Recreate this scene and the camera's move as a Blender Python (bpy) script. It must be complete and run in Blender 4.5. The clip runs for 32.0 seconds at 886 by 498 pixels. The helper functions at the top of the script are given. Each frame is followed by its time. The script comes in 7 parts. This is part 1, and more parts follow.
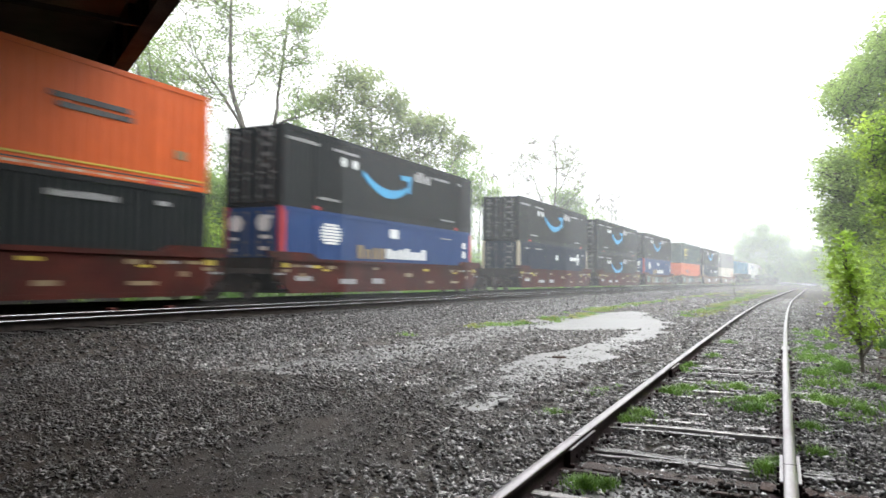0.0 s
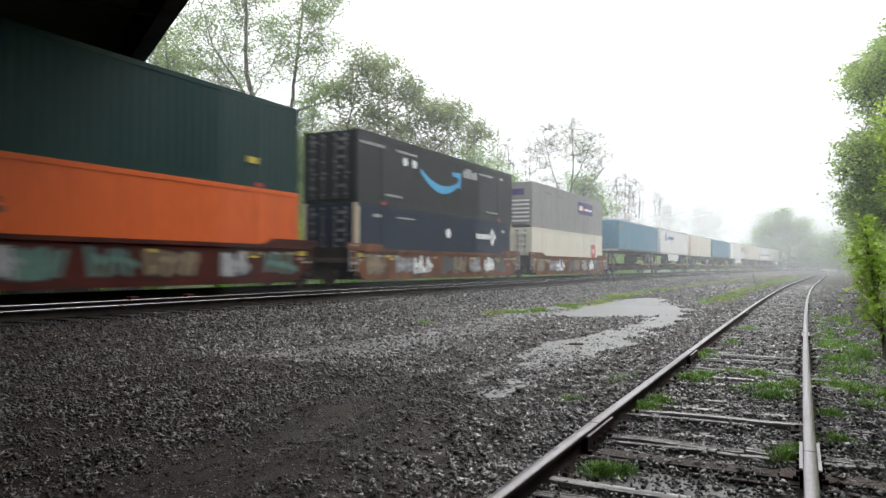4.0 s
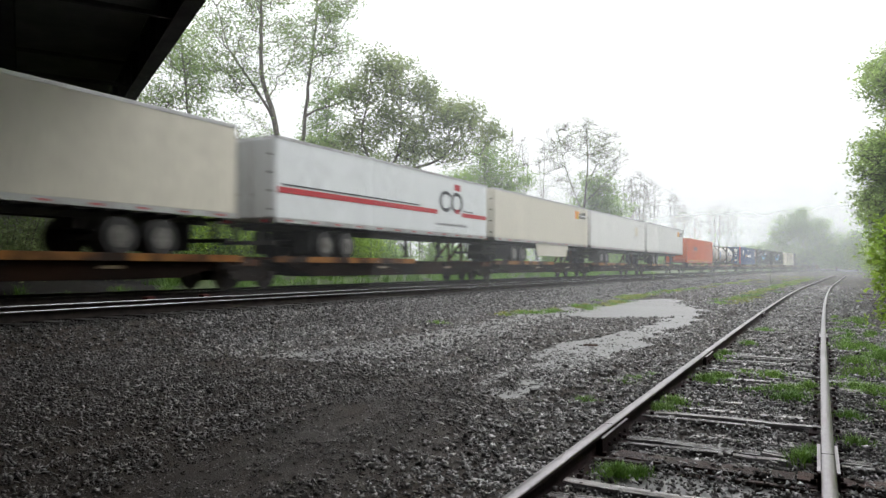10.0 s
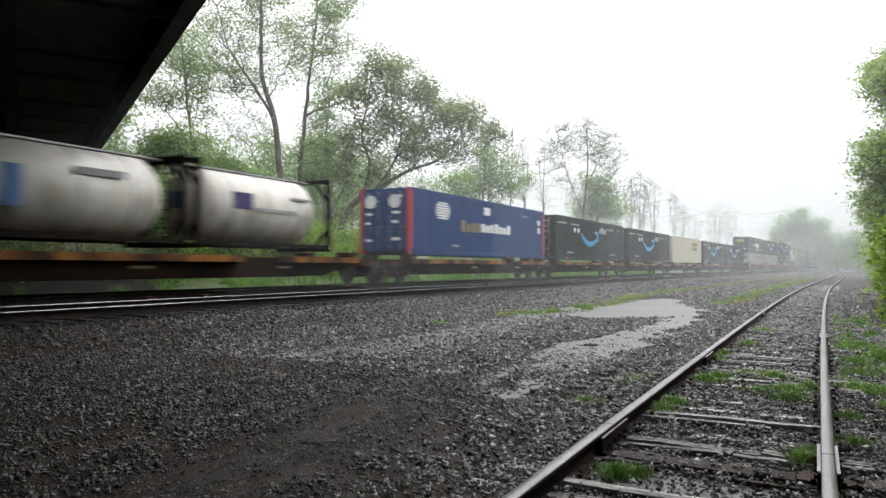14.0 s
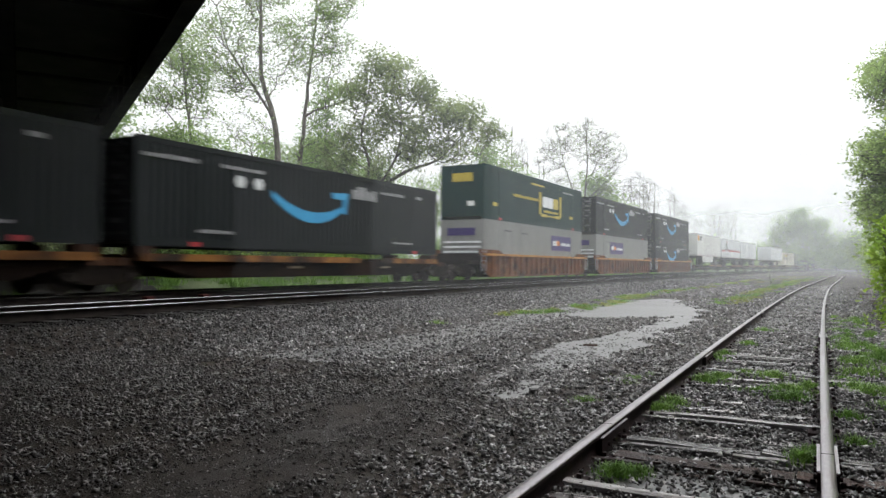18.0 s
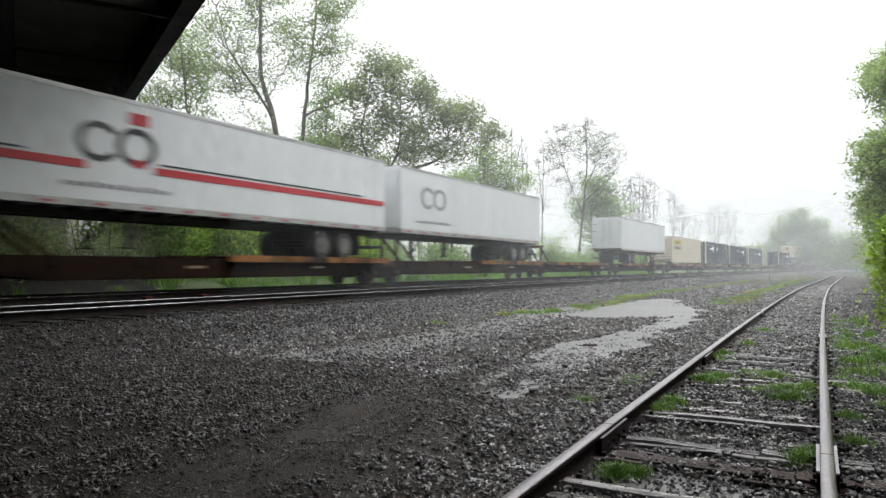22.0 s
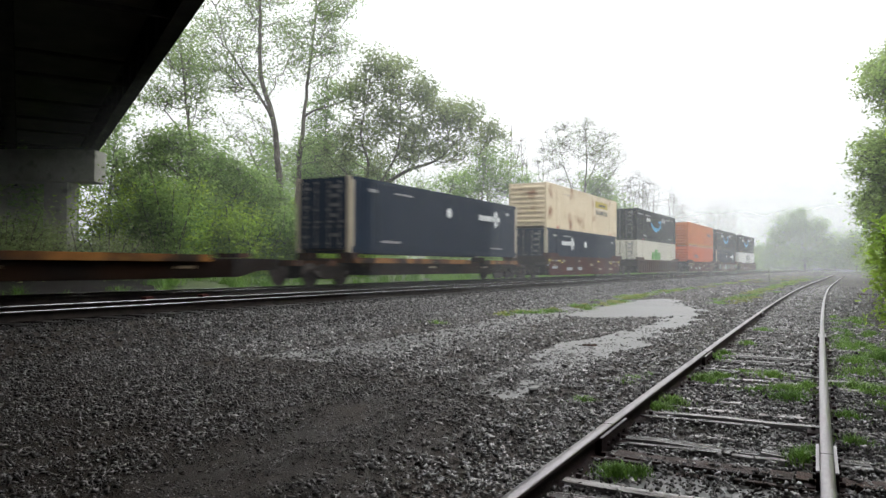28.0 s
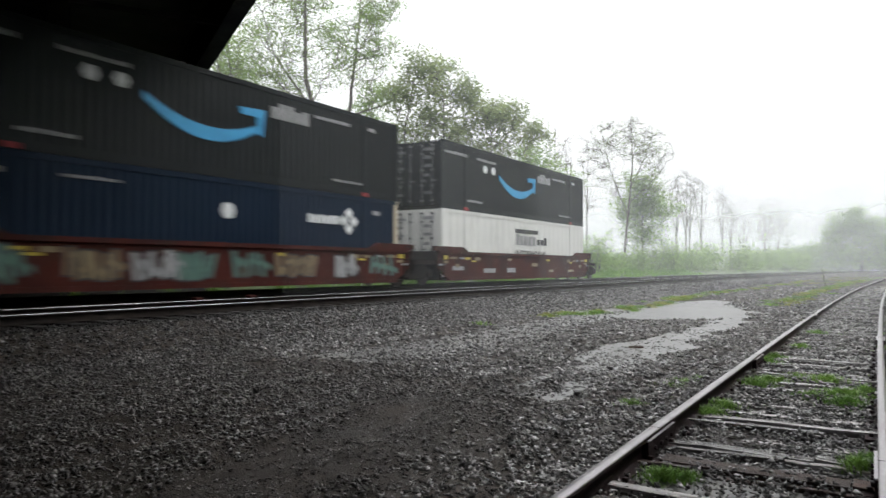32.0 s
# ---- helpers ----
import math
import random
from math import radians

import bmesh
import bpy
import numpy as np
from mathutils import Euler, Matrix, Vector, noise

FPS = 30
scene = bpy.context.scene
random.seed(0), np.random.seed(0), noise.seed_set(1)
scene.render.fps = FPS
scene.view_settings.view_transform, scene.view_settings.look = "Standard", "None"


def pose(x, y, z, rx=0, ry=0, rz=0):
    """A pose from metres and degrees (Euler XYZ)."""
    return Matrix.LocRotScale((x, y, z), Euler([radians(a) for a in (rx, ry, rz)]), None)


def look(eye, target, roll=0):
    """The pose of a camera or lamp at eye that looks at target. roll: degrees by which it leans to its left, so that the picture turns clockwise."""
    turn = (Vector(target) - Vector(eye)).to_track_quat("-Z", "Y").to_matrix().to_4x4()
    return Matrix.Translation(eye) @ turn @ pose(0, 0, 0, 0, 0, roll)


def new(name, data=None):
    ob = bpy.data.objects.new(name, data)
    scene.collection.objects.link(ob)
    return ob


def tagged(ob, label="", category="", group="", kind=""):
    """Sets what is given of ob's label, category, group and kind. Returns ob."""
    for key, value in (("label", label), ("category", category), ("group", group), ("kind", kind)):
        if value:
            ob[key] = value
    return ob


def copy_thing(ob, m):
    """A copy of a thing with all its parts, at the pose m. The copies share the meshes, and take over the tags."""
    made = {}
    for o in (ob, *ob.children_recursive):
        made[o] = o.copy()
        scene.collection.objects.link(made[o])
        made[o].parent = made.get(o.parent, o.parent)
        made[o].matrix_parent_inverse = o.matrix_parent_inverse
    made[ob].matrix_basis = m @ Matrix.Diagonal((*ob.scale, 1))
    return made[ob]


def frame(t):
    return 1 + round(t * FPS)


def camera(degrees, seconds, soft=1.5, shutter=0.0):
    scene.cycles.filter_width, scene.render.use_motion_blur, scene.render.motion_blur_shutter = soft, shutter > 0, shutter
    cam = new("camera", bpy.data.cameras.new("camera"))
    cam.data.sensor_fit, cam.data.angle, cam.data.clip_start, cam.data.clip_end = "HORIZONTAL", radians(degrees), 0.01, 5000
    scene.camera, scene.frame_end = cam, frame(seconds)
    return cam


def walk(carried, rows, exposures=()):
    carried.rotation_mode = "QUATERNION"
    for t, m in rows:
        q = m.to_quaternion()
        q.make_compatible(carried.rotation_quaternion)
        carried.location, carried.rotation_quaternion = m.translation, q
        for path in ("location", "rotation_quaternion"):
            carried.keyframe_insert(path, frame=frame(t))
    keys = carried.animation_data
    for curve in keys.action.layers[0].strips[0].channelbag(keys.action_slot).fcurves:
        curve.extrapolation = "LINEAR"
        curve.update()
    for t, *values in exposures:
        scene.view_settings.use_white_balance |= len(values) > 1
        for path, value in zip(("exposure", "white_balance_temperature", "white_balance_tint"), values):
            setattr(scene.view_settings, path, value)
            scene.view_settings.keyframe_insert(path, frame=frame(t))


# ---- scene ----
# camera: on a low stand under the edge of the road bridge, turned by a few degrees at the start and at the end
cam = camera(63.78, 32.0, soft=1.45, shutter=0.45)
EYE = (0.0, 0.0, 1.226)


def aim(yaw, pitch, roll):
    return Matrix.Translation(EYE) @ pose(0, 0, 0, 90 + pitch, 0, yaw) @ pose(0, 0, 0, 0, 0, roll)


walk(cam, [
    (0.0, aim(25.245, 2.313, 0.545)), (0.5, aim(23.05, 1.44, 0.576)), (1.0, aim(22.136, 0.623, 0.679)),
    (1.5, aim(20.212, 0.645, 0.678)), (2.0, aim(19.93, 0.795, 0.548)), (2.5, aim(23.62, 1.006, 0.343)),
    (3.0, aim(25.669, 1.103, 0.369)), (3.5, aim(26.173, 1.221, 0.3)), (5.5, aim(27.475, 1.335, 0.298)),
    (7.0, aim(27.605, 1.335, 0.278)), (9.0, aim(27.687, 1.333, 0.278)), (14.5, aim(27.69, 1.333, 0.278)),
    (19.0, aim(27.65, 1.333, 0.278)), (25.0, aim(27.626, 1.334, 0.281)), (30.5, aim(27.6, 1.33, 0.27)),
    (31.0, aim(27.643, 1.335, 0.257)), (31.5, aim(28.211, 1.315, 0.29)), (32.0, aim(31.117, 1.41, 0.2))],
    exposures=[(0.0, 0.85), (1.0, 0.28), (2.0, 0.15), (3.0, 0.18), (5.5, 0.22), (7.0, 0.14), (9.0, 0.08), (32.0, 0.08)])

# overcast daylight
world = bpy.data.worlds.new("sky")
scene.world = world
world.use_nodes = True
wn = world.node_tree
wn.nodes.clear()
sky = wn.nodes.new("ShaderNodeTexSky")
sky.sky_type, sky.sun_disc, sky.sun_elevation, sky.sun_rotation = "NISHITA", False, radians(52), radians(40)
sky.air_density, sky.dust_density, sky.ozone_density = 1.0, 6.0, 1.0
pale = wn.nodes.new("ShaderNodeHueSaturation")
pale.inputs["Saturation"].default_value = 0.12
cloud = wn.nodes.new("ShaderNodeMix")
cloud.data_type = "RGBA"
cloud.inputs["Factor"].default_value = 0.75
cloud.inputs["B"].default_value = (12.5, 12.7, 13.0, 1)
back = wn.nodes.new("ShaderNodeBackground")
back.inputs["Strength"].default_value = 0.18
# an overcast sky is dimmer towards the horizon
skyco, skysep, skyfall, dim = (wn.nodes.new("ShaderNodeTexCoord"), wn.nodes.new("ShaderNodeSeparateXYZ"), wn.nodes.new("ShaderNodeMapRange"), wn.nodes.new("ShaderNodeVectorMath"))
skyfall.inputs["From Min"].default_value, skyfall.inputs["From Max"].default_value = 0.0, 1.0
skyfall.inputs["To Min"].default_value, skyfall.inputs["To Max"].default_value = 0.46, 1.48
dim.operation = "SCALE"
wn.links.new(skyco.outputs["Generated"], skysep.inputs["Vector"])
wn.links.new(skysep.outputs["Z"], skyfall.inputs["Value"])
wn.links.new(skyfall.outputs["Result"], dim.inputs["Scale"])
wout = wn.nodes.new("ShaderNodeOutputWorld")
wn.links.new(sky.outputs["Color"], pale.inputs["Color"])
wn.links.new(pale.outputs["Color"], cloud.inputs["A"])
wn.links.new(cloud.outputs["Result"], dim.inputs[0])
wn.links.new(dim.outputs["Vector"], back.inputs["Color"])
wn.links.new(back.outputs["Background"], wout.inputs["Surface"])
sun = new("sun", bpy.data.lights.new("sun", "SUN"))
sun.data.energy, sun.data.angle, sun.data.color = 0.5, radians(40), (1.0, 0.98, 0.95)
sun.matrix_world = look((20, 60, 80), (0, 20, 0))


# ---------------------------------------------------------------- helpers
def part(name, bm, material, parent=None, label="", smooth=False):
    me = bpy.data.meshes.new(name)
    bm.to_mesh(me)
    bm.free()
    if material:
        me.materials.append(material)
    if smooth:
        me.shade_smooth()
    ob = new(name, me)
    if parent:
        ob.parent = parent
    if label:
        tagged(ob, label)
    return ob


def mesh_np(name, verts, faces, material, parent=None, per=4, smooth=False):
    """A mesh object from arrays: faces of equal corner count."""
    me = bpy.data.meshes.new(name)
    verts = np.asarray(verts, dtype=np.float32)
    faces = np.asarray(faces, dtype=np.int32)
    me.vertices.add(len(verts))
    me.vertices.foreach_set("co", verts.ravel())
    me.loops.add(faces.size)
    me.loops.foreach_set("vertex_index", faces.ravel())
    me.polygons.add(len(faces))
    me.polygons.foreach_set("loop_start", np.arange(0, faces.size, per, dtype=np.int32))
    me.update(calc_edges=True)
    me.validate()
    if smooth:
        me.shade_smooth()
    me.materials.append(material)
    ob = new(name, me)
    if parent:
        ob.parent = parent
    return ob


def box(bm, x0, x1, y0, y1, z0, z1):
    v = [bm.verts.new(c) for c in ((x0, y0, z0), (x1, y0, z0), (x1, y1, z0), (x0, y1, z0),
                                   (x0, y0, z1), (x1, y0, z1), (x1, y1, z1), (x0, y1, z1))]
    for f in ((3, 2, 1, 0), (4, 5, 6, 7), (0, 1, 5, 4), (1, 2, 6, 5), (2, 3, 7, 6), (3, 0, 4, 7)):
        bm.faces.new([v[i] for i in f])


def boxes(*rows):
    bm = bmesh.new()
    for r in rows:
        box(bm, *r)
    return bm


def bevelled(bm, w):
    bmesh.ops.bevel(bm, geom=bm.edges[:], offset=w, segments=1, affect="EDGES")
    return bm


def prism(bm, outline, axis, a, b):
    """An outline of (u, v) pushed from a to b along the axis: x takes (y, z), y takes (x, z), z takes (x, y)."""
    def place(u, v, w):
        return (w, u, v) if axis == "x" else (u, w, v) if axis == "y" else (u, v, w)
    lo = [bm.verts.new(place(u, v, a)) for u, v in outline]
    hi = [bm.verts.new(place(u, v, b)) for u, v in outline]
    n = len(outline)
    bm.faces.new(lo[::-1])
    bm.faces.new(hi)
    for i in range(n):
        bm.faces.new((lo[i], lo[(i + 1) % n], hi[(i + 1) % n], hi[i]))
    bmesh.ops.recalc_face_normals(bm, faces=bm.faces[:])


def disc(bm, centre, axis, radius, length, n=20, inner=None):
    """A wheel-like drum round an axis."""
    prof = [(math.cos(2 * math.pi * i / n) * radius, math.sin(2 * math.pi * i / n) * radius) for i in range(n)]
    cx, cy, cz = centre
    if axis == "x":
        prism(bm, [(cy + a, cz + b) for a, b in prof], "x", cx - length / 2, cx + length / 2)
    elif axis == "y":
        prism(bm, [(cx + a, cz + b) for a, b in prof], "y", cy - length / 2, cy + length / 2)
    else:
        prism(bm, [(cx + a, cy + b) for a, b in prof], "z", cz - length / 2, cz + length / 2)


def empty(name, m, label, category, group="", kind=""):
    ob = new(name)
    ob.matrix_basis = m
    return tagged(ob, label, category, group, kind)


# ---------------------------------------------------------------- materials
def mat(name, c1, c2, rough=(0.4, 0.6), scale=2.0, fine=30.0, bump=0.15, metal=0.0, stretch=(1, 1, 1), spec=0.5,
        contrast=(0.35, 0.65), stain=None, vary=0.0, islands=False, dist=0.01, pebble=0):
    m = bpy.data.materials.new(name)
    m.use_nodes = True
    t = m.node_tree
    N, Lk = t.nodes, t.links
    bsdf = N["Principled BSDF"]
    tc, mp = N.new("ShaderNodeTexCoord"), N.new("ShaderNodeMapping")
    mp.inputs["Scale"].default_value = stretch
    Lk.new(tc.outputs["Object"], mp.inputs["Vector"])

    def noise_tex(s, d=4):
        n = N.new("ShaderNodeTexNoise")
        n.inputs["Scale"].default_value, n.inputs["Detail"].default_value = s, d
        Lk.new(mp.outputs["Vector"], n.inputs["Vector"])
        return n

    def ramp(src, a, b):
        r = N.new("ShaderNodeMapRange")
        r.inputs["From Min"].default_value, r.inputs["From Max"].default_value = a, b
        Lk.new(src, r.inputs["Value"])
        return r.outputs["Result"]

    def mix(fac, a, b, kind="MIX"):
        x = N.new("ShaderNodeMix")
        x.data_type, x.blend_type = "RGBA", kind
        for key, val in (("Factor", fac), ("A", a), ("B", b)):
            if hasattr(val, "is_linked"):
                Lk.new(val, x.inputs[key])
            else:
                x.inputs[key].default_value = val if key == "Factor" else (*val, 1)
        return x.outputs["Result"]

    big, small = noise_tex(scale), noise_tex(fine, 6)
    col = mix(ramp(big.outputs["Fac"], *contrast), c1, c2)
    grain = N.new("ShaderNodeMapRange")
    grain.inputs["From Min"].default_value, grain.inputs["From Max"].default_value = 0.3, 0.7
    grain.inputs["To Min"].default_value, grain.inputs["To Max"].default_value = 0.78, 1.12
    Lk.new(small.outputs["Fac"], grain.inputs["Value"])
    comb = N.new("ShaderNodeCombineColor")
    for k in ("Red", "Green", "Blue"):
        Lk.new(grain.outputs["Result"], comb.inputs[k])
    col = mix(1.0, col, comb.outputs["Color"], "MULTIPLY")
    if stain:
        c3, s3, a3, b3 = stain
        st = noise_tex(s3, 5)
        col = mix(ramp(st.outputs["Fac"], a3, b3), col, c3)
    if vary:
        src = N.new("ShaderNodeNewGeometry").outputs["Random Per Island"] if islands else N.new("ShaderNodeObjectInfo").outputs["Random"]
        v = N.new("ShaderNodeMapRange")
        v.inputs["To Min"].default_value, v.inputs["To Max"].default_value = 1 - vary, 1 + vary
        Lk.new(src, v.inputs["Value"])
        cv = N.new("ShaderNodeCombineColor")
        for k in ("Red", "Green", "Blue"):
            Lk.new(v.outputs["Result"], cv.inputs[k])
        col = mix(1.0, col, cv.outputs["Color"], "MULTIPLY")
    vor = None
    if pebble:
        vor = N.new("ShaderNodeTexVoronoi")
        vor.inputs["Scale"].default_value = pebble
        Lk.new(mp.outputs["Vector"], vor.inputs["Vector"])
        sepc = N.new("ShaderNodeSeparateColor")
        Lk.new(vor.outputs["Color"], sepc.inputs["Color"])
        pv = N.new("ShaderNodeMapRange")
        pv.inputs["To Min"].default_value, pv.inputs["To Max"].default_value = 0.45, 1.6
        Lk.new(sepc.outputs["Red"], pv.inputs["Value"])
        pc = N.new("ShaderNodeCombineColor")
        for k in ("Red", "Green", "Blue"):
            Lk.new(pv.outputs["Result"], pc.inputs[k])
        col = mix(0.8, col, pc.outputs["Color"], "MULTIPLY")
    Lk.new(col, bsdf.inputs["Base Color"])
    rr = N.new("ShaderNodeMapRange")
    rr.inputs["To Min"].default_value, rr.inputs["To Max"].default_value = rough
    Lk.new(big.outputs["Fac"], rr.inputs["Value"])
    Lk.new(rr.outputs["Result"], bsdf.inputs["Roughness"])
    bsdf.inputs["Metallic"].default_value = metal
    bsdf.inputs["Specular IOR Level"].default_value = spec
    if bump:
        b = N.new("ShaderNodeBump")
        b.inputs["Strength"].default_value, b.inputs["Distance"].default_value = bump, dist
        Lk.new(small.outputs["Fac"], b.inputs["Height"])
        if vor:
            b2 = N.new("ShaderNodeBump")
            b2.invert = True
            b2.inputs["Strength"].default_value, b2.inputs["Distance"].default_value = 0.4, 0.5 / pebble
            Lk.new(vor.outputs["Distance"], b2.inputs["Height"])
            Lk.new(b.outputs["Normal"], b2.inputs["Normal"])
            b = b2
        Lk.new(b.outputs["Normal"], bsdf.inputs["Normal"])
    return m


def leafy(name, c1, c2, glow=0.35):
    """Leaf: diffuse with some light coming through."""
    m = mat(name, c1, c2, rough=(0.35, 0.55), scale=0.7, fine=6, bump=0, vary=0.35, islands=True, spec=0.4)
    t = m.node_tree
    out = t.nodes["Material Output"]
    bsdf = t.nodes["Principled BSDF"]
    tr = t.nodes.new("ShaderNodeBsdfTranslucent")
    ms = t.nodes.new("ShaderNodeMixShader")
    ms.inputs["Fac"].default_value = glow
    src = bsdf.inputs["Base Color"].links[0].from_socket
    t.links.new(src, tr.inputs["Color"])
    t.links.new(bsdf.outputs["BSDF"], ms.inputs[1])
    t.links.new(tr.outputs["BSDF"], ms.inputs[2])
    t.links.new(ms.outputs["Shader"], out.inputs["Surface"])
    return m


WASH = (0.6, 0.6, 0.12)   # streaks run down the sides
M = {}
M["mud"] = mat("wet_brown_gravel_mud", (0.014, 0.010, 0.0075), (0.034, 0.025, 0.019), rough=(0.5, 0.8), scale=0.9, fine=90, bump=0.9, dist=0.012, pebble=75, spec=0.15)
M["bed"] = mat("oil_black_bed_and_bridge_shade", (0.007, 0.006, 0.006), (0.016, 0.014, 0.013), rough=(0.6, 0.85), scale=2, fine=40, bump=0.5, spec=0.15)
M["stone"] = mat("crushed_stone", (0.06, 0.0575, 0.056), (0.31, 0.30, 0.295), rough=(0.12, 0.38), scale=9, fine=60, bump=0.25, vary=0.8, islands=True)
# muddy brown stone, with the bridge's shade mixed into its colour
M["stone_brown_shaded"] = mat("muddy_brown_shaded_stone", (0.026, 0.0235, 0.022), (0.115, 0.106, 0.1), rough=(0.18, 0.5), scale=9, fine=60, bump=0.25, vary=0.75, islands=True)
M["ballast"] = mat("track_ballast", (0.012, 0.011, 0.0108), (0.125, 0.118, 0.115), rough=(0.16, 0.42), scale=9, fine=60, bump=0.25, vary=0.9, islands=True)
M["tie"] = mat("weathered_tie_wood", (0.12, 0.108, 0.103), (0.46, 0.445, 0.44), rough=(0.12, 0.38), scale=1.4, fine=16, bump=0.9, stretch=(0.6, 10, 10), vary=0.65, dist=0.015, islands=True)
M["tie_rotten"] = mat("rotten_brown_tie_wood", (0.022, 0.011, 0.008), (0.07, 0.034, 0.022), rough=(0.6, 0.9), scale=1.4, fine=16, bump=0.9, stretch=(0.6, 10, 10), vary=0.4, dist=0.015, islands=True)
M["rail_dark"] = mat("dark_rail_steel", (0.012, 0.010, 0.009), (0.024, 0.019, 0.017), rough=(0.75, 0.95), scale=5, fine=60, bump=0.3, spec=0.08)
M["ballast_dark"] = mat("oil_darkened_ballast", (0.008, 0.007, 0.007), (0.025, 0.022, 0.021), rough=(0.5, 0.75), scale=9, fine=60, bump=0.3, vary=0.5, islands=True)
M["rail"] = mat("rusty_rail", (0.016, 0.010, 0.011), (0.038, 0.023, 0.024), rough=(0.6, 0.9), scale=5, fine=60, bump=0.4, spec=0.15)
M["railtop"] = mat("worn_rail_head", (0.21, 0.19, 0.20), (0.30, 0.275, 0.285), rough=(0.26, 0.4), scale=1.5, fine=30, bump=0.08, metal=0.8, stretch=(3, 0.4, 1), stain=((0.13, 0.09, 0.09), 3, 0.55, 0.8))
M["polished"] = mat("polished_rail_head", (0.28, 0.28, 0.28), (0.36, 0.36, 0.36), rough=(0.1, 0.16), scale=4, fine=40, bump=0.03, metal=0.95)
M["concrete"] = mat("aged_concrete", (0.24, 0.23, 0.21), (0.36, 0.35, 0.32), rough=(0.7, 0.9), scale=0.8, fine=25, bump=0.3, stain=((0.14, 0.13, 0.12), 1.6, 0.55, 0.75))
M["steel"] = mat("dark_bridge_steel", (0.03, 0.029, 0.029), (0.05, 0.047, 0.045), rough=(0.8, 0.95), scale=1.2, fine=25, bump=0.2, spec=0.05)
M["water"] = mat("rain_pocked_puddle_water", (0.05, 0.048, 0.045), (0.07, 0.067, 0.062), rough=(0.34, 0.5), scale=2, fine=16, bump=0.3, spec=1.0, dist=0.012)
M["bark"] = mat("grey_brown_bark", (0.07, 0.062, 0.054), (0.17, 0.15, 0.13), rough=(0.7, 0.9), scale=4, fine=26, bump=0.6, stretch=(3, 3, 0.5), dist=0.03)
M["leaf"] = leafy("spring_leaf", (0.18, 0.285, 0.085), (0.28, 0.40, 0.13), 0.6)
M["leaf_dark"] = leafy("dull_green_leaf", (0.22, 0.28, 0.13), (0.33, 0.39, 0.185), 0.6)
M["leaf_lime"] = leafy("fresh_lime_leaf", (0.28, 0.43, 0.06), (0.42, 0.56, 0.10), 0.65)
M["leaf_side"] = leafy("mid_green_broad_leaf", (0.25, 0.36, 0.11), (0.38, 0.50, 0.17), 0.65)
M["leaf_airy"] = leafy("thin_new_leaf", (0.21, 0.31, 0.105), (0.31, 0.42, 0.16), 0.6)
M["grass"] = leafy("wet_grass", (0.10, 0.215, 0.032), (0.19, 0.33, 0.06), 0.45)
M["grass_dry"] = leafy("yellowish_young_grass", (0.19, 0.22, 0.05), (0.30, 0.31, 0.08), 0.4)
M["tie_dark"] = mat("oil_black_tie_wood", (0.009, 0.008, 0.007), (0.02, 0.017, 0.015), rough=(0.6, 0.85), scale=2, fine=20, bump=0.5, spec=0.2)
M["field"] = mat("grassy_soil", (0.05, 0.07, 0.025), (0.08, 0.115, 0.04), rough=(0.7, 0.9), scale=0.5, fine=12, bump=0.6, dist=0.05)
M["fines"] = mat("wet_packed_grey_fines", (0.045, 0.042, 0.04), (0.115, 0.11, 0.105), rough=(0.24, 0.42), scale=1.3, fine=90, bump=0.8, dist=0.01, pebble=60, spec=0.4)


def paint(name, c, rough=(0.45, 0.65), dirt=0.5, spec=0.3):
    d = [x * dirt + 0.015 for x in c]
    return mat(name, c, [x * 0.93 for x in c], rough=rough, scale=0.5, fine=11, bump=0.04, stretch=(1.6, 1.6, 0.16), stain=(d, 2.6, 0.6, 1.0), spec=spec)


M["black"] = paint("black_container_paint", (0.010, 0.013, 0.0145), spec=0.16)
M["navy"] = paint("navy_container_paint", (0.006, 0.0155, 0.034), spec=0.1)
M["blue"] = paint("blue_container_paint", (0.012, 0.045, 0.15), spec=0.2)
M["green"] = paint("dark_green_container_paint", (0.0065, 0.030, 0.028), spec=0.16)
M["orange"] = paint("orange_container_paint", (0.52, 0.088, 0.009), dirt=0.6)
M["amber"] = paint("amber_container_paint", (0.50, 0.13, 0.013), dirt=0.6)
M["cream"] = paint("cream_container_paint", (0.56, 0.515, 0.41), dirt=0.8)
M["rusty_cream"] = mat("rust_stained_cream_paint", (0.66, 0.55, 0.38), (0.60, 0.48, 0.32), scale=0.8, fine=9, bump=0.08, stain=((0.25, 0.11, 0.05), 0.75, 0.57, 0.68))
M["grey"] = paint("light_grey_container_paint", (0.21, 0.21, 0.205), dirt=0.8)
M["white"] = paint("white_trailer_paint", (0.64, 0.64, 0.62), dirt=0.8)
M["offwhite"] = paint("grimy_offwhite_paint", (0.56, 0.53, 0.45), dirt=0.75)
M["pale"] = paint("cool_white_paint", (0.62, 0.64, 0.65), dirt=0.85)
M["sky_blue"] = paint("faded_blue_trailer_paint", (0.075, 0.185, 0.27), dirt=0.75)
M["white_mark"] = mat("white_marking", (0.72, 0.73, 0.74), (0.6, 0.62, 0.63), bump=0.02)
M["grey_mark"] = mat("grey_marking", (0.22, 0.22, 0.23), (0.3, 0.3, 0.31), bump=0.02)
M["faint_mark"] = mat("dull_grey_steel_and_stencil", (0.07, 0.072, 0.076), (0.12, 0.122, 0.125), bump=0.02)
M["dark_mark"] = mat("dark_marking", (0.02, 0.022, 0.025), (0.035, 0.035, 0.04), bump=0.02)
M["slate_mark"] = mat("slate_lettering", (0.06, 0.075, 0.07), (0.085, 0.1, 0.095), bump=0.02)
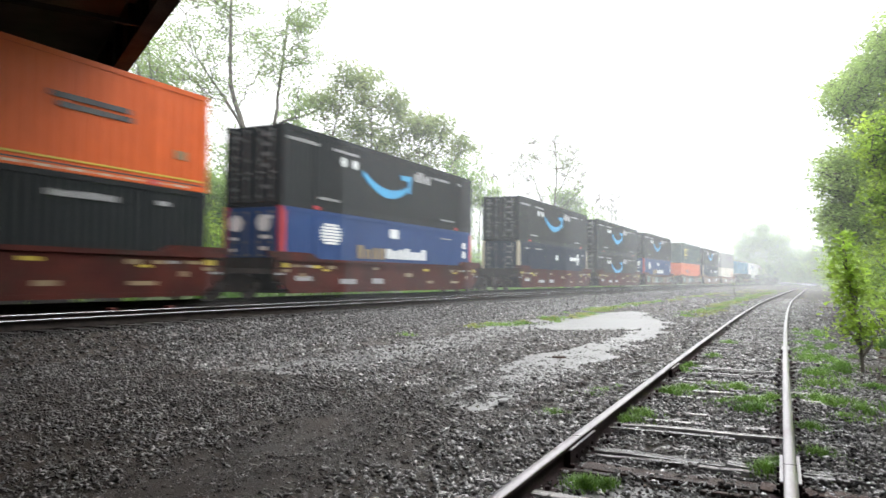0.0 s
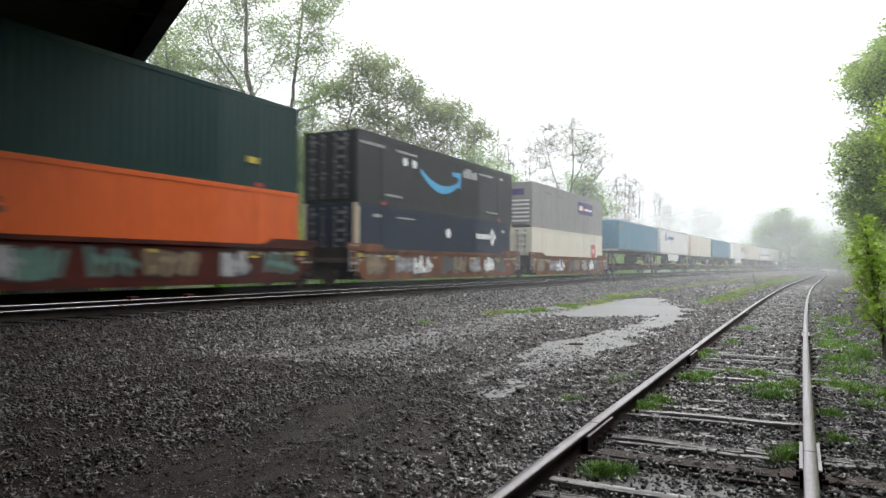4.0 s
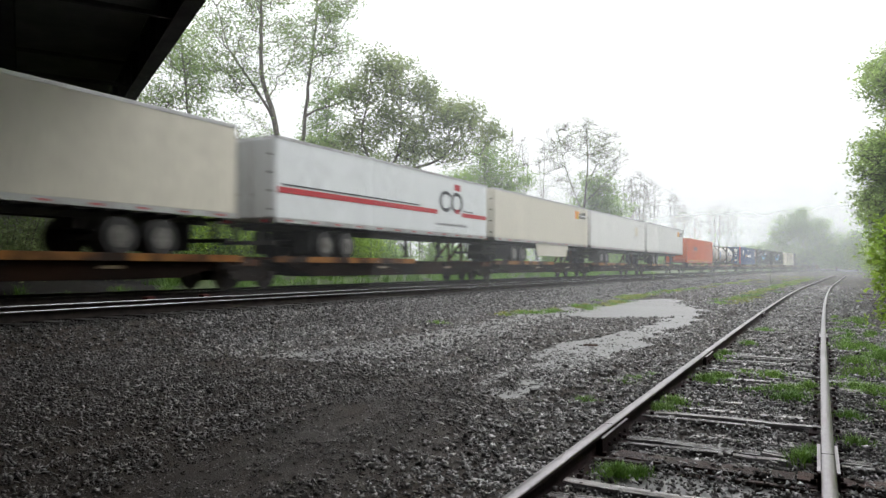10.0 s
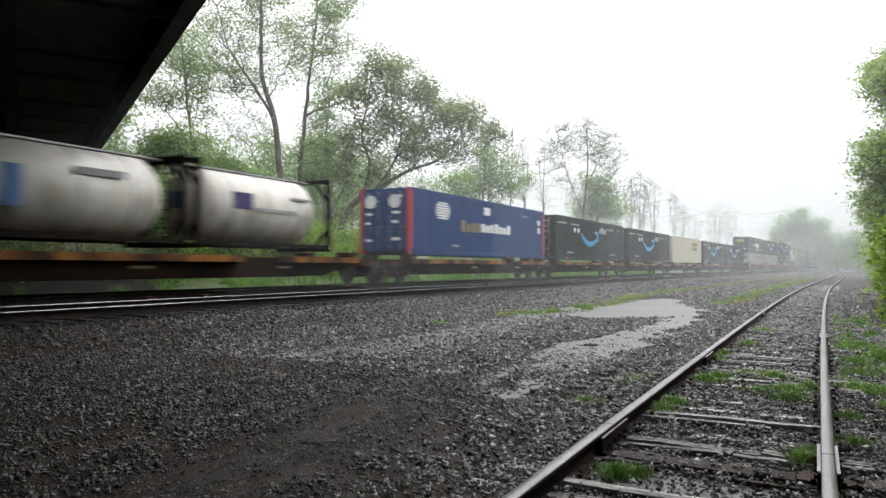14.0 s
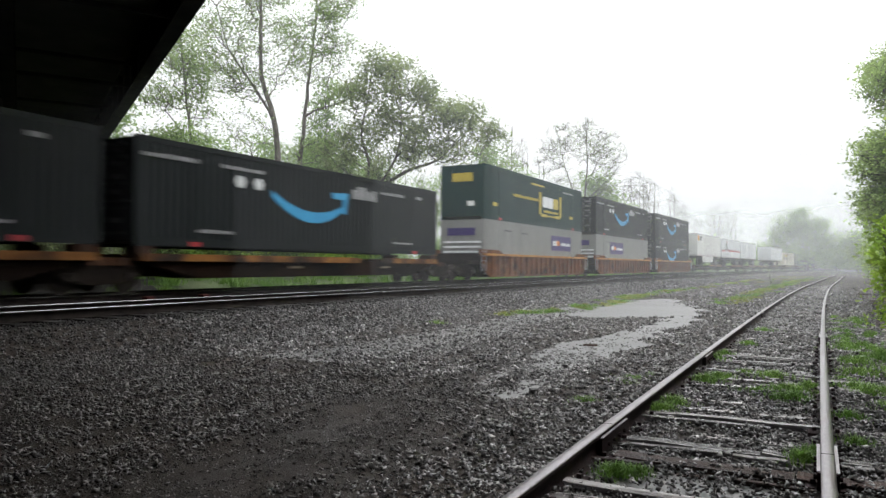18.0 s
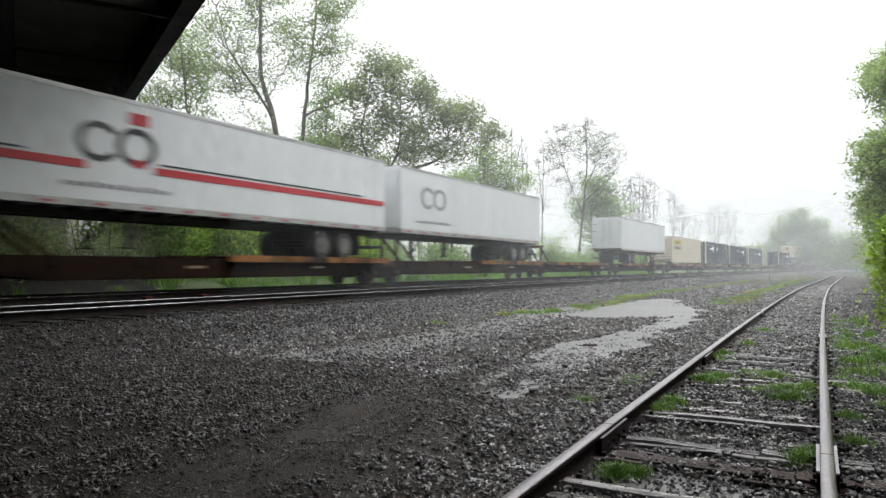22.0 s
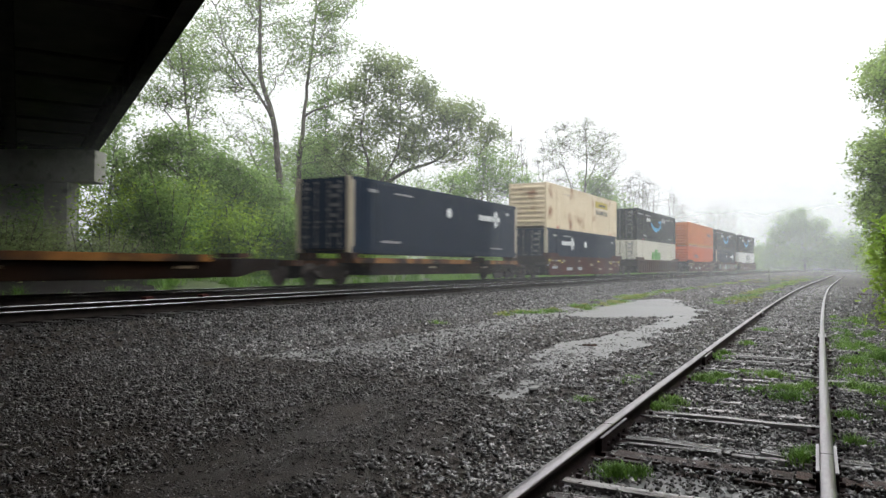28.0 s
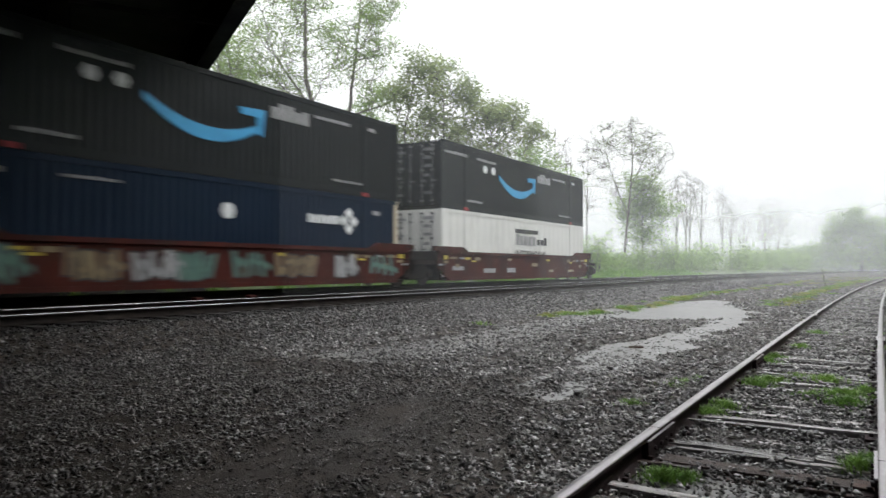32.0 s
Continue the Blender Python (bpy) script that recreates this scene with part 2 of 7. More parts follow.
M["cyan_mark"] = mat("bright_blue_marking", (0.016, 0.25, 0.50), (0.024, 0.29, 0.55), bump=0.02)
M["yellow_mark"] = mat("yellow_marking", (0.46, 0.36, 0.03), (0.40, 0.30, 0.03), bump=0.02)
M["red_mark"] = mat("red_marking", (0.42, 0.02, 0.03), (0.35, 0.02, 0.03), bump=0.02)
M["purple_mark"] = mat("purple_marking", (0.028, 0.014, 0.11), (0.032, 0.017, 0.12), bump=0.02)
M["orange_mark"] = mat("orange_marking", (0.80, 0.22, 0.03), (0.7, 0.25, 0.04), bump=0.02)
M["green_mark"] = mat("green_marking", (0.09, 0.30, 0.06), (0.12, 0.34, 0.08), bump=0.02)
M["blue_mark"] = mat("blue_marking", (0.04, 0.12, 0.30), (0.05, 0.14, 0.33), bump=0.02)
M["teal_mark"] = mat("teal_spray_paint", (0.05, 0.12, 0.105), (0.09, 0.17, 0.14), scale=1.5, bump=0.02)
M["tan_mark"] = mat("tan_spray_paint", (0.22, 0.16, 0.09), (0.15, 0.105, 0.055), scale=1.5, bump=0.02)
M["post_tan"] = paint("bare_tan_post_paint", (0.42, 0.36, 0.27), dirt=0.6)
M["maroon"] = mat("maroon_railcar_paint", (0.036, 0.008, 0.0065), (0.068, 0.0145, 0.010), rough=(0.65, 0.9), scale=1.1, fine=14, bump=0.1, stain=((0.025, 0.014, 0.010), 1.8, 0.5, 0.75), spec=0.15)
M["brown"] = mat("brown_railcar_paint", (0.11, 0.036, 0.010), (0.16, 0.055, 0.016), rough=(0.6, 0.85), scale=1.1, fine=14, bump=0.1, stain=((0.03, 0.016, 0.010), 1.6, 0.42, 0.7), spec=0.2)
M["rust_dark"] = mat("dark_rusty_girder_steel", (0.006, 0.0045, 0.004), (0.02, 0.010, 0.006), rough=(0.7, 0.95), scale=0.5, fine=18, bump=0.2, spec=0.06)
# concrete coloured almost black so that less light bounces about under the bridge
M["shade_concrete"] = mat("shade_dark_concrete", (0.05, 0.048, 0.047), (0.08, 0.076, 0.073), rough=(0.8, 0.95), scale=0.8, fine=25, bump=0.2, spec=0.2)
M["rust"] = mat("rusty_deck_steel", (0.04, 0.017, 0.009), (0.085, 0.034, 0.013), rough=(0.65, 0.9), scale=1.3, fine=18, bump=0.2, stain=((0.02, 0.013, 0.010), 1.4, 0.45, 0.7), spec=0.2)
M["yellow_edge"] = mat("worn_golden_sill_paint", (0.42, 0.19, 0.02), (0.30, 0.12, 0.016), rough=(0.5, 0.8), scale=2.2, fine=18, bump=0.1, stain=((0.08, 0.03, 0.012), 1.5, 0.55, 0.75))
M["deck_edge"] = mat("worn_ochre_deck_edge", (0.30, 0.13, 0.026), (0.12, 0.045, 0.012), rough=(0.55, 0.85), scale=1.2, fine=18, bump=0.1, stain=((0.02, 0.011, 0.007), 0.8, 0.42, 0.6), spec=0.2)
M["grime"] = mat("black_running_gear_grime", (0.010, 0.008, 0.007), (0.024, 0.018, 0.015), rough=(0.75, 0.95), scale=3, fine=26, bump=0.3, spec=0.08)
M["wheel"] = mat("worn_wheel_steel", (0.02, 0.016, 0.014), (0.055, 0.045, 0.04), rough=(0.5, 0.75), scale=4, fine=20, bump=0.15, metal=0.1, spec=0.15)
M["rubber"] = mat("tyre_rubber", (0.016, 0.016, 0.016), (0.03, 0.03, 0.029), rough=(0.7, 0.9), scale=5, fine=30, bump=0.3)
M["hub"] = mat("pale_wheel_rim", (0.10, 0.095, 0.09), (0.18, 0.17, 0.16), rough=(0.35, 0.55), scale=5, fine=20, bump=0.05, metal=0.4)
M["chassis"] = mat("dark_trailer_chassis", (0.025, 0.024, 0.023), (0.05, 0.045, 0.04), rough=(0.5, 0.75), scale=2, fine=20, bump=0.1)
M["alu"] = mat("grey_aluminium_rail", (0.45, 0.45, 0.46), (0.34, 0.33, 0.33), rough=(0.3, 0.5), scale=2, fine=20, bump=0.05, metal=0.6)
M["tank_white"] = mat("stained_white_tank_jacket", (0.66, 0.64, 0.6), (0.58, 0.55, 0.5), rough=(0.28, 0.45), scale=0.9, fine=9, bump=0.05, stretch=(1, 1.4, 0.5), stain=((0.2, 0.16, 0.12), 1.1, 0.55, 0.75), spec=0.4)

# ---------------------------------------------------------------- plan of the tracks
BEND = 0.00027          # the line bends gently to the right ahead of the camera
X_FAR, X_NEAR, RAIL_Z = -16.87, -12.25, 0.45
GAUGE = 1.505           # between rail centres


def bend(y):
    return BEND * y * y if y > 0 else 0.0


def lead(y):
    """Sideways run of the siding."""
    if y <= 0:
        return 0.0
    c = min(y, 60.0)
    return 0.0002 * c * c + 1.7e-6 * c ** 3 + (y - c) * 0.0424


X_SIDE = -1.453 + GAUGE / 2

# the pool beside the siding by its outline, and the thin film of water that runs from it towards the camera
POOL = [(-6.3, 19.4), (-6.5, 22.9), (-6.9, 26.8), (-6.6, 30.1), (-6.0, 32.2), (-5.1, 31.0), (-4.0, 25.8), (-3.0, 24.1), (-2.9, 21.0), (-3.0, 18.6), (-3.1, 16.4), (-3.5, 17.0), (-3.7, 20.4), (-4.8, 19.9), (-5.4, 19.0)]
FILM = [(-3.1, 20.0, 0.5, 0.85), (-3.2, 17.0, 0.5, 0.85), (-3.25, 15.0, 0.46, 0.85), (-3.35, 13.0, 0.46, 0.8), (-3.45, 11.2, 0.5, 0.7), (-3.4, 9.7, 0.42, 0.58), (-3.3, 8.5, 0.32, 0.45), (-3.15, 7.3, 0.2, 0.3)]


def near_seg(x, y, xa, ya, xb, yb):
    dx, dy = xb - xa, yb - ya
    k = max(0.0, min(1.0, ((x - xa) * dx + (y - ya) * dy) / (dx * dx + dy * dy)))
    return math.hypot(x - xa - k * dx, y - ya - k * dy), k


def hollow(x, y):
    """0 on dry ground to 1 in the deepest part of the wet hollow."""
    if not (-8.5 < x < -1.5 and 5.5 < y < 33):
        return 0.0
    best = 0.0
    for (xa, ya, wa, ca), (xb, yb, wb, cb) in zip(FILM, FILM[1:]):
        d, k = near_seg(x, y, xa, ya, xb, yb)
        best = max(best, min(ca + k * (cb - ca), 1.0 - d / ((wa + k * (wb - wa)) * 1.9)))
    inside, dist = False, 99.0
    for (xa, ya), (xb, yb) in zip(POOL, POOL[1:] + POOL[:1]):
        dist = min(dist, near_seg(x, y, xa, ya, xb, yb)[0])
        if (ya > y) != (yb > y) and x < (xb - xa) * (y - ya) / (yb - ya) + xa:
            inside = not inside
    dist += 0.22 * noise.noise((x * 1.7, y * 0.9, 8.3)) * (1 if inside else -1)
    best = max(best, 0.52 + min(max(dist, 0.0) / 0.7, 1.0) * 0.48 if inside else 0.52 - max(dist, 0.0) / 0.6 * 0.52)
    return max(0.0, best)


WATER_Z = -0.185


def lie(u, y):
    """Height of the ground at the sideways place u (before the bend) and the distance y."""
    keys = [(-3000, 2.0), (-60, 1.6), (-40, 1.2), (-24, 0.75), (-21.5, 0.35), (-20, 0.0), (-19, 0.12), (-18.4, 0.25), (-15.3, 0.25), (-14.8, 0.22),
            (-14.0, 0.25), (-10.8, 0.24), (-10.3, 0.16), (-8.6, -0.13), (-6.5, -0.16), (-2.6, -0.155), (-1.75, -0.14), (-1.52, -0.15), (-1.42, -0.2), (0.5, -0.2), (1.4, -0.19), (3.0, -0.15), (6, 0.0), (12, 0.3), (3000, 3.0)]
    z = keys[-1][1]
    for (a, za), (b, zb) in zip(keys, keys[1:]):
        if a <= u <= b:
            z = za + (zb - za) * (u - a) / (b - a)
            break
    if -9 < u < 9 and -20 < y < 90:
        n = noise.noise((u * 0.45, y * 0.3, 3.1)) * 0.035 + noise.noise((u * 2.6, y * 1.9, 7.7)) * 0.03
        n *= 0.3 if -1.8 < u < 1.2 else 1.0
        n += noise.noise((u * 2.6, y * 0.5, 2.2)) * 0.036 if -5.2 < u < -2 and y < 17 else 0.0
        h = hollow(u + bend(y), y)
        z += n * (1 - 0.5 * h) - 0.084 * h ** 0.7 + 0.015
    return z


def build_ground():
    us = sorted(set([-3000, -600, -200, -100, -60, -48, -40, -34, -30, -27, -24, -22.5, -21.5, -20.7, -20, -19.5, -19, -18.4, -17, -15.3, -14.8, -14.3, -12.7, -11.2, -10.9, -10.7, -10.5]
                    + [round(-10.2 + 0.22 * i, 2) for i in range(66)] + [4.6, 5.2, 6, 7, 8, 9, 10.5, 12, 15, 20, 30, 50, 100, 300, 3000]))
    ys = sorted(set([-3000, -500, -150, -60, -30, -15, -8, -4, -2, -1] + [round(0.3 * i, 2) for i in range(121)] + [36 + 1.5 * i for i in range(1, 30)]
                    + [90, 100, 115, 130, 150, 175, 200, 240, 300, 400, 600, 1000, 3000]))
    verts = []
    for y in ys:
        b = bend(min(y, 400)) if y < 1000 else bend(400)
        for u in us:
            verts.append((u + b, y, lie(u, y)))
    n = len(us)
    faces = [(j * n + i, j * n + i + 1, (j + 1) * n + i + 1, (j + 1) * n + i) for j in range(len(ys) - 1) for i in range(n - 1)]
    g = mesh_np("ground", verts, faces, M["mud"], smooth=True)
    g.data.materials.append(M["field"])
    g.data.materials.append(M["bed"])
    g.data.materials.append(M["fines"])
    k = 0
    for j in range(len(ys) - 1):
        for i in range(n - 1):
            # verge under the bridge: its shade is put into the black bed colour
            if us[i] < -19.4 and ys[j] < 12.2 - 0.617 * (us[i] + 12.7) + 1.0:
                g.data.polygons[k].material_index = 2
            elif us[i] < -19.4 or us[i] > 4.4:
                g.data.polygons[k].material_index = 1
            elif -18.5 < us[i] < -10.7:
                g.data.polygons[k].material_index = 2
            elif 8 < ys[j] < 30 and abs(us[i] + 6.7 + 0.3 * math.sin(ys[j] * 0.4)) < 0.8:
                g.data.polygons[k].material_index = 3
            k += 1
    tagged(g, "wet dark gravel and mud yard beside the tracks", "ground", kind="structure")
    bm = boxes((-9.0, 1.0, 4.0, 36.0, WATER_Z - 0.003, WATER_Z))
    w = part("water", bm, M["water"])
    tagged(w, "shallow rain puddles reflecting the white sky", "puddle", kind="structure")


build_ground()


# ---------------------------------------------------------------- rails and ties
RAIL = [(-0.07, 0.0), (0.07, 0.0), (0.07, 0.012), (0.012, 0.03), (0.012, 0.125), (0.041, 0.135), (0.041, 0.165), (0.033, 0.172), (-0.033, 0.172), (-0.041, 0.165),
        (-0.041, 0.135), (-0.012, 0.125), (-0.012, 0.03), (-0.07, 0.012)]


def rail(x, run, top, y0, y1, step, head_mat, name="rail"):
    ys = np.arange(y0, y1 + 0.01, step)
    n = len(RAIL)
    verts, faces = [], []
    for y in ys:
        for a, b in RAIL:
            verts.append((x + run(y) + a, y, top - 0.172 + b))
    for j in range(len(ys) - 1):
        for i in range(n):
            faces.append((j * n + i, j * n + (i + 1) % n, (j + 1) * n + (i + 1) % n, (j + 1) * n + i))
    ob = mesh_np(name, verts, faces, M["rail"] if name == "siding_rail" else M["rail_dark"])
    ob.data.materials.append(head_mat)
    for j in range(len(ys) - 1):
        for i in (6, 7, 8):
            ob.data.polygons[j * n + i].material_index = 1
    return ob


def build_tracks():
    for name, xc, run, top, y0, y1, step, head, lab in (
            ("siding_rail", X_SIDE, lead, 0.0, -12, 130, 1.0, M["railtop"], "rusty old siding rail with a worn wet head"),
            ("main_rail", X_NEAR, bend, RAIL_Z, -80, 420, 5.0, M["polished"], "main line rail with a polished shiny head"),
            ("main_rail", X_FAR, bend, RAIL_Z, -80, 420, 5.0, M["polished"], "main line rail with a polished shiny head")):
        for sgn in (-1, 1):
            r = rail(xc + sgn * GAUGE / 2, run, top, y0, y1, step, head, name)
            tagged(r, lab, "rail", "rails", "structure")
            if name == "siding_rail":
                # splice plates at the rail joints
                for yj in ((5.55, 10.9, 21.4) if sgn < 0 else (5.35, 14.9, 28.0)):
                    xx = xc + sgn * GAUGE / 2 + run(yj)
                    bm = boxes((xx + 0.014, xx + 0.062, yj - 0.4, yj + 0.4, -0.15, -0.03), (xx - 0.062, xx - 0.014, yj - 0.4, yj + 0.4, -0.15, -0.03))
                    for k in range(4):
                        for s2 in (-1, 1):
                            disc(bm, (xx + s2 * 0.07, yj - 0.24 + 0.16 * k, -0.095), "x", 0.016, 0.024, 6)
                    plate = part("splice_plate", bm, M["rail"], r)
                    part("worn_top_edge", boxes((xx + 0.043, xx + 0.064, yj - 0.38, yj + 0.38, -0.03, -0.024), (xx - 0.064, xx - 0.043, yj - 0.38, yj + 0.38, -0.03, -0.024)), M["railtop"], plate)
                    part("rail_gap", boxes((xx - 0.037, xx + 0.037, yj - 0.004, yj + 0.004, -0.05, 0.0012)), M["grime"], r)


build_tracks()


# ---------------------------------------------------------------- road bridge over the tracks
BR_A, BR_DIR = Vector((-12.7, 12.2)), Vector((-0.851, 0.525))
BR_ROT = math.degrees(math.atan2(BR_DIR.y, BR_DIR.x))
SOFFIT = 7.5


def build_bridge():
    """Local x runs along the bridge to the far bank, local y = 0 is the edge that faces down the line, -y lies over the camera."""
    m = pose(BR_A.x, BR_A.y, 0, 0, 0, BR_ROT)
    root = empty("road_bridge", m, "dark steel girder road bridge crossing above the tracks", "bridge", kind="structure")
    # the deck runs on far out of view, to shade the ground below
    W = 40.0
    # local +y points to the near bank side: over the camera
    plate = bpy.data.meshes.new("stiffener")
    bm = boxes((-0.008, 0.008, -0.2, 0.2, 0.0, 1.26))
    bm.to_mesh(plate)
    bm.free()
    plate.materials.append(M["steel"])
    for k in range(11):
        y = 0.25 + k * (W - 0.5) / 10
        bm = boxes((-45, 52, y - 0.22, y + 0.22, SOFFIT, SOFFIT + 0.04), (-45, 52, y - 0.012, y + 0.012, SOFFIT + 0.04, SOFFIT + 1.3),
                   (-45, 52, y - 0.22, y + 0.22, SOFFIT + 1.3, SOFFIT + 1.34))
        g = part("girder", bm, M["steel"], root)
        for i in range(48):
            st = new("stiffener", plate)
            st.parent = g
            st.matrix_basis = pose(-44 + 2 * i, y, SOFFIT + 0.04)
    part("deck", boxes((-45, 52, -0.5, W + 0.5, SOFFIT + 1.34, SOFFIT + 1.65)), M["shade_concrete"], root, "concrete deck slab coloured dark to deepen the shade beneath")
    for y in (-0.5, W + 0.2):
        part("parapet", boxes((-45, 52, y, y + 0.3, SOFFIT + 1.65, SOFFIT + 2.5)), M["concrete"], root)
    for i in range(11):
        x = -40 + 8.5 * i
        part("cross_frame", boxes((x - 0.06, x + 0.06, 0.3, W - 0.3, SOFFIT + 0.2, SOFFIT + 0.32), (x - 0.06, x + 0.06, 0.3, W - 0.3, SOFFIT + 1.0, SOFFIT + 1.12)), M["steel"], root)
    # far bent: cap beam on columns, square to the view down the line
    end = Vector((-35.4, 26.2))
    d = Vector((-0.885, -0.465))
    rot = math.degrees(math.atan2(d.y, d.x))
    bent = empty("bridge_bent", pose(end.x, end.y, 0, 0, 0, rot), "weathered concrete bent with a heavy cap beam", "bridge bent", kind="structure")
    part("cap_beam", bevelled(boxes((-0.1, 16, -0.7, 0.7, SOFFIT - 1.78, SOFFIT)), 0.03), M["concrete"], bent)
    for x in (1.45, 6.6, 11.8):
        part("column", bevelled(boxes((x, x + 1.3, -0.55, 0.55, -0.5, SOFFIT - 1.78)), 0.03), M["concrete"], bent)
    # dark walls outside the view, added to hold back light from sides and rear
    near = empty("bridge_abutment", pose(2.75, 0, 0), "unseen dark walls added to block light under the bridge", "bridge abutment", kind="structure")
    part("abutment_wall", boxes((0.0, 1.0, -42.0, 7.0, -0.6, SOFFIT)), M["shade_concrete"], near)
    part("wing_wall", boxes((0.05, 0.95, 7.0, 11.0, -0.6, SOFFIT - 0.2)), M["shade_concrete"], near)
    part("back_wall", boxes((-38.65, 0.0, -44.0, -43.0, -0.6, SOFFIT)), M["shade_concrete"], near)
    part("far_side_wall", boxes((-39.65, -38.65, -44.0, 13.0, -0.6, SOFFIT)), M["shade_concrete"], near)
    far = empty("bridge_abutment", m @ pose(50, 0, 0), "plain concrete abutment on the far bank", "bridge abutment", kind="structure")
    part("abutment_wall", boxes((0.0, 1.0, -0.5, W, -0.6, SOFFIT + 1.6)), M["concrete"], far)


build_bridge()


# ---------------------------------------------------------------- loads of the train
CL, CW, CH = 16.15, 2.59, 2.9     # 53-foot box


def wall_sheet(bm, x_out, length, z0, z1, pitch, depth, y0):
    """One pressed side sheet with shallow vertical ribs."""
    s = 1 if x_out > 0 else -1
    pts, y = [], y0 + 0.12
    n = max(2, int((length - 0.24) / pitch))
    p = (length - 0.24) / n
    for i in range(n):
        a = y + i * p
        pts += [(x_out, a), (x_out, a + p * 0.38), (x_out - s * depth, a + p * 0.5), (x_out - s * depth, a + p * 0.88)]
    pts.append((x_out, y + n * p))
    lo = [bm.verts.new((px, py, z0)) for px, py in pts]
    hi = [bm.verts.new((px, py, z1)) for px, py in pts]
    for i in range(len(pts) - 1):
        f = (lo[i], lo[i + 1], hi[i + 1], hi[i])
        bm.faces.new(f if s > 0 else f[::-1])


def marks_on(root, marks, face=CW / 2 + 0.012):
    """Flat painted marks on the side that faces the yard: (y0, y1, z0, z1, material)."""
    for y0, y1, z0, z1, mm in marks:
        if mm == "grey_mark" and y1 - y0 > 0.75 and z1 - z0 < 0.25:
            lettering(root, y0, y1, z0 + 0.02, z1 - 0.01, mm, int((y1 - y0) / 0.15), int(y0 * 10), face, "stencilled_line", "stuff")
            continue
        part("marking", boxes((face - 0.03, face, y0 - CL / 2, y1 - CL / 2, z0, z1)), M[mm], root)


def lettering(root, y0, y1, z0, z1, mm, n, seed=1, face=CW / 2 + 0.012, name="lettering", kind=""):
    """A row of plain upright bars standing for lettering."""
    rnd = random.Random(seed)
    bm = bmesh.new()
    w = (y1 - y0) / n
    for i in range(n):
        a = y0 + i * w
        h = (z1 - z0) * rnd.choice((0.72, 0.86, 1.0))
        box(bm, face - 0.03, face, a - CL / 2, a + w * 0.74 - CL / 2, z0, z0 + h)
    ob = part(name, bm, M[mm], root)
    if kind:
        tagged(ob, "row of small pale stencilled characters", kind=kind)


def swoosh(root, y0, y1, zt, zb, face=CW / 2 + 0.014):
    """A bright curved arrow."""
    bm = bmesh.new()
    n = 18
    up, lo = [], []
    for i in range(n + 1):
        k = i / n
        y = y0 + (y1 - y0) * k
        dip = 1 - (2 * k - 1.06) ** 2 / 1.1236
        z = zt - (zt - zb) * dip
        t = 0.06 + 0.13 * math.sin(math.pi * min(1, k * 0.85 + 0.1))
        up.append((y - CL / 2, z + t))
        lo.append((y - CL / 2, z - t))
    prism_pts = up + lo[::-1]
    verts_a = [bm.verts.new((face, u, v)) for u, v in prism_pts]
    verts_b = [bm.verts.new((face - 0.03, u, v)) for u, v in prism_pts]
    m = len(prism_pts)
    for i in range(n):
        bm.faces.new((verts_a[i + 1], verts_a[i], verts_a[m - 1 - i], verts_a[m - 2 - i]))
    for i in range(m):
        bm.faces.new((verts_a[i], verts_a[(i + 1) % m], verts_b[(i + 1) % m], verts_b[i]))
    bmesh.ops.recalc_face_normals(bm, faces=bm.faces[:])
    part("swoosh", bm, M["cyan_mark"], root)
    bm = bmesh.new()
    ye = y1 - CL / 2
    prism(bm, [(ye - 0.85, zt + 0.3), (ye + 0.12, zt + 0.36), (ye + 0.02, zt - 0.45), (ye - 0.2, zt - 0.38), (ye - 0.18, zt + 0.1), (ye - 0.8, zt + 0.1)], "x", face - 0.03, face)
    part("arrow_head", bm, M["cyan_mark"], root)


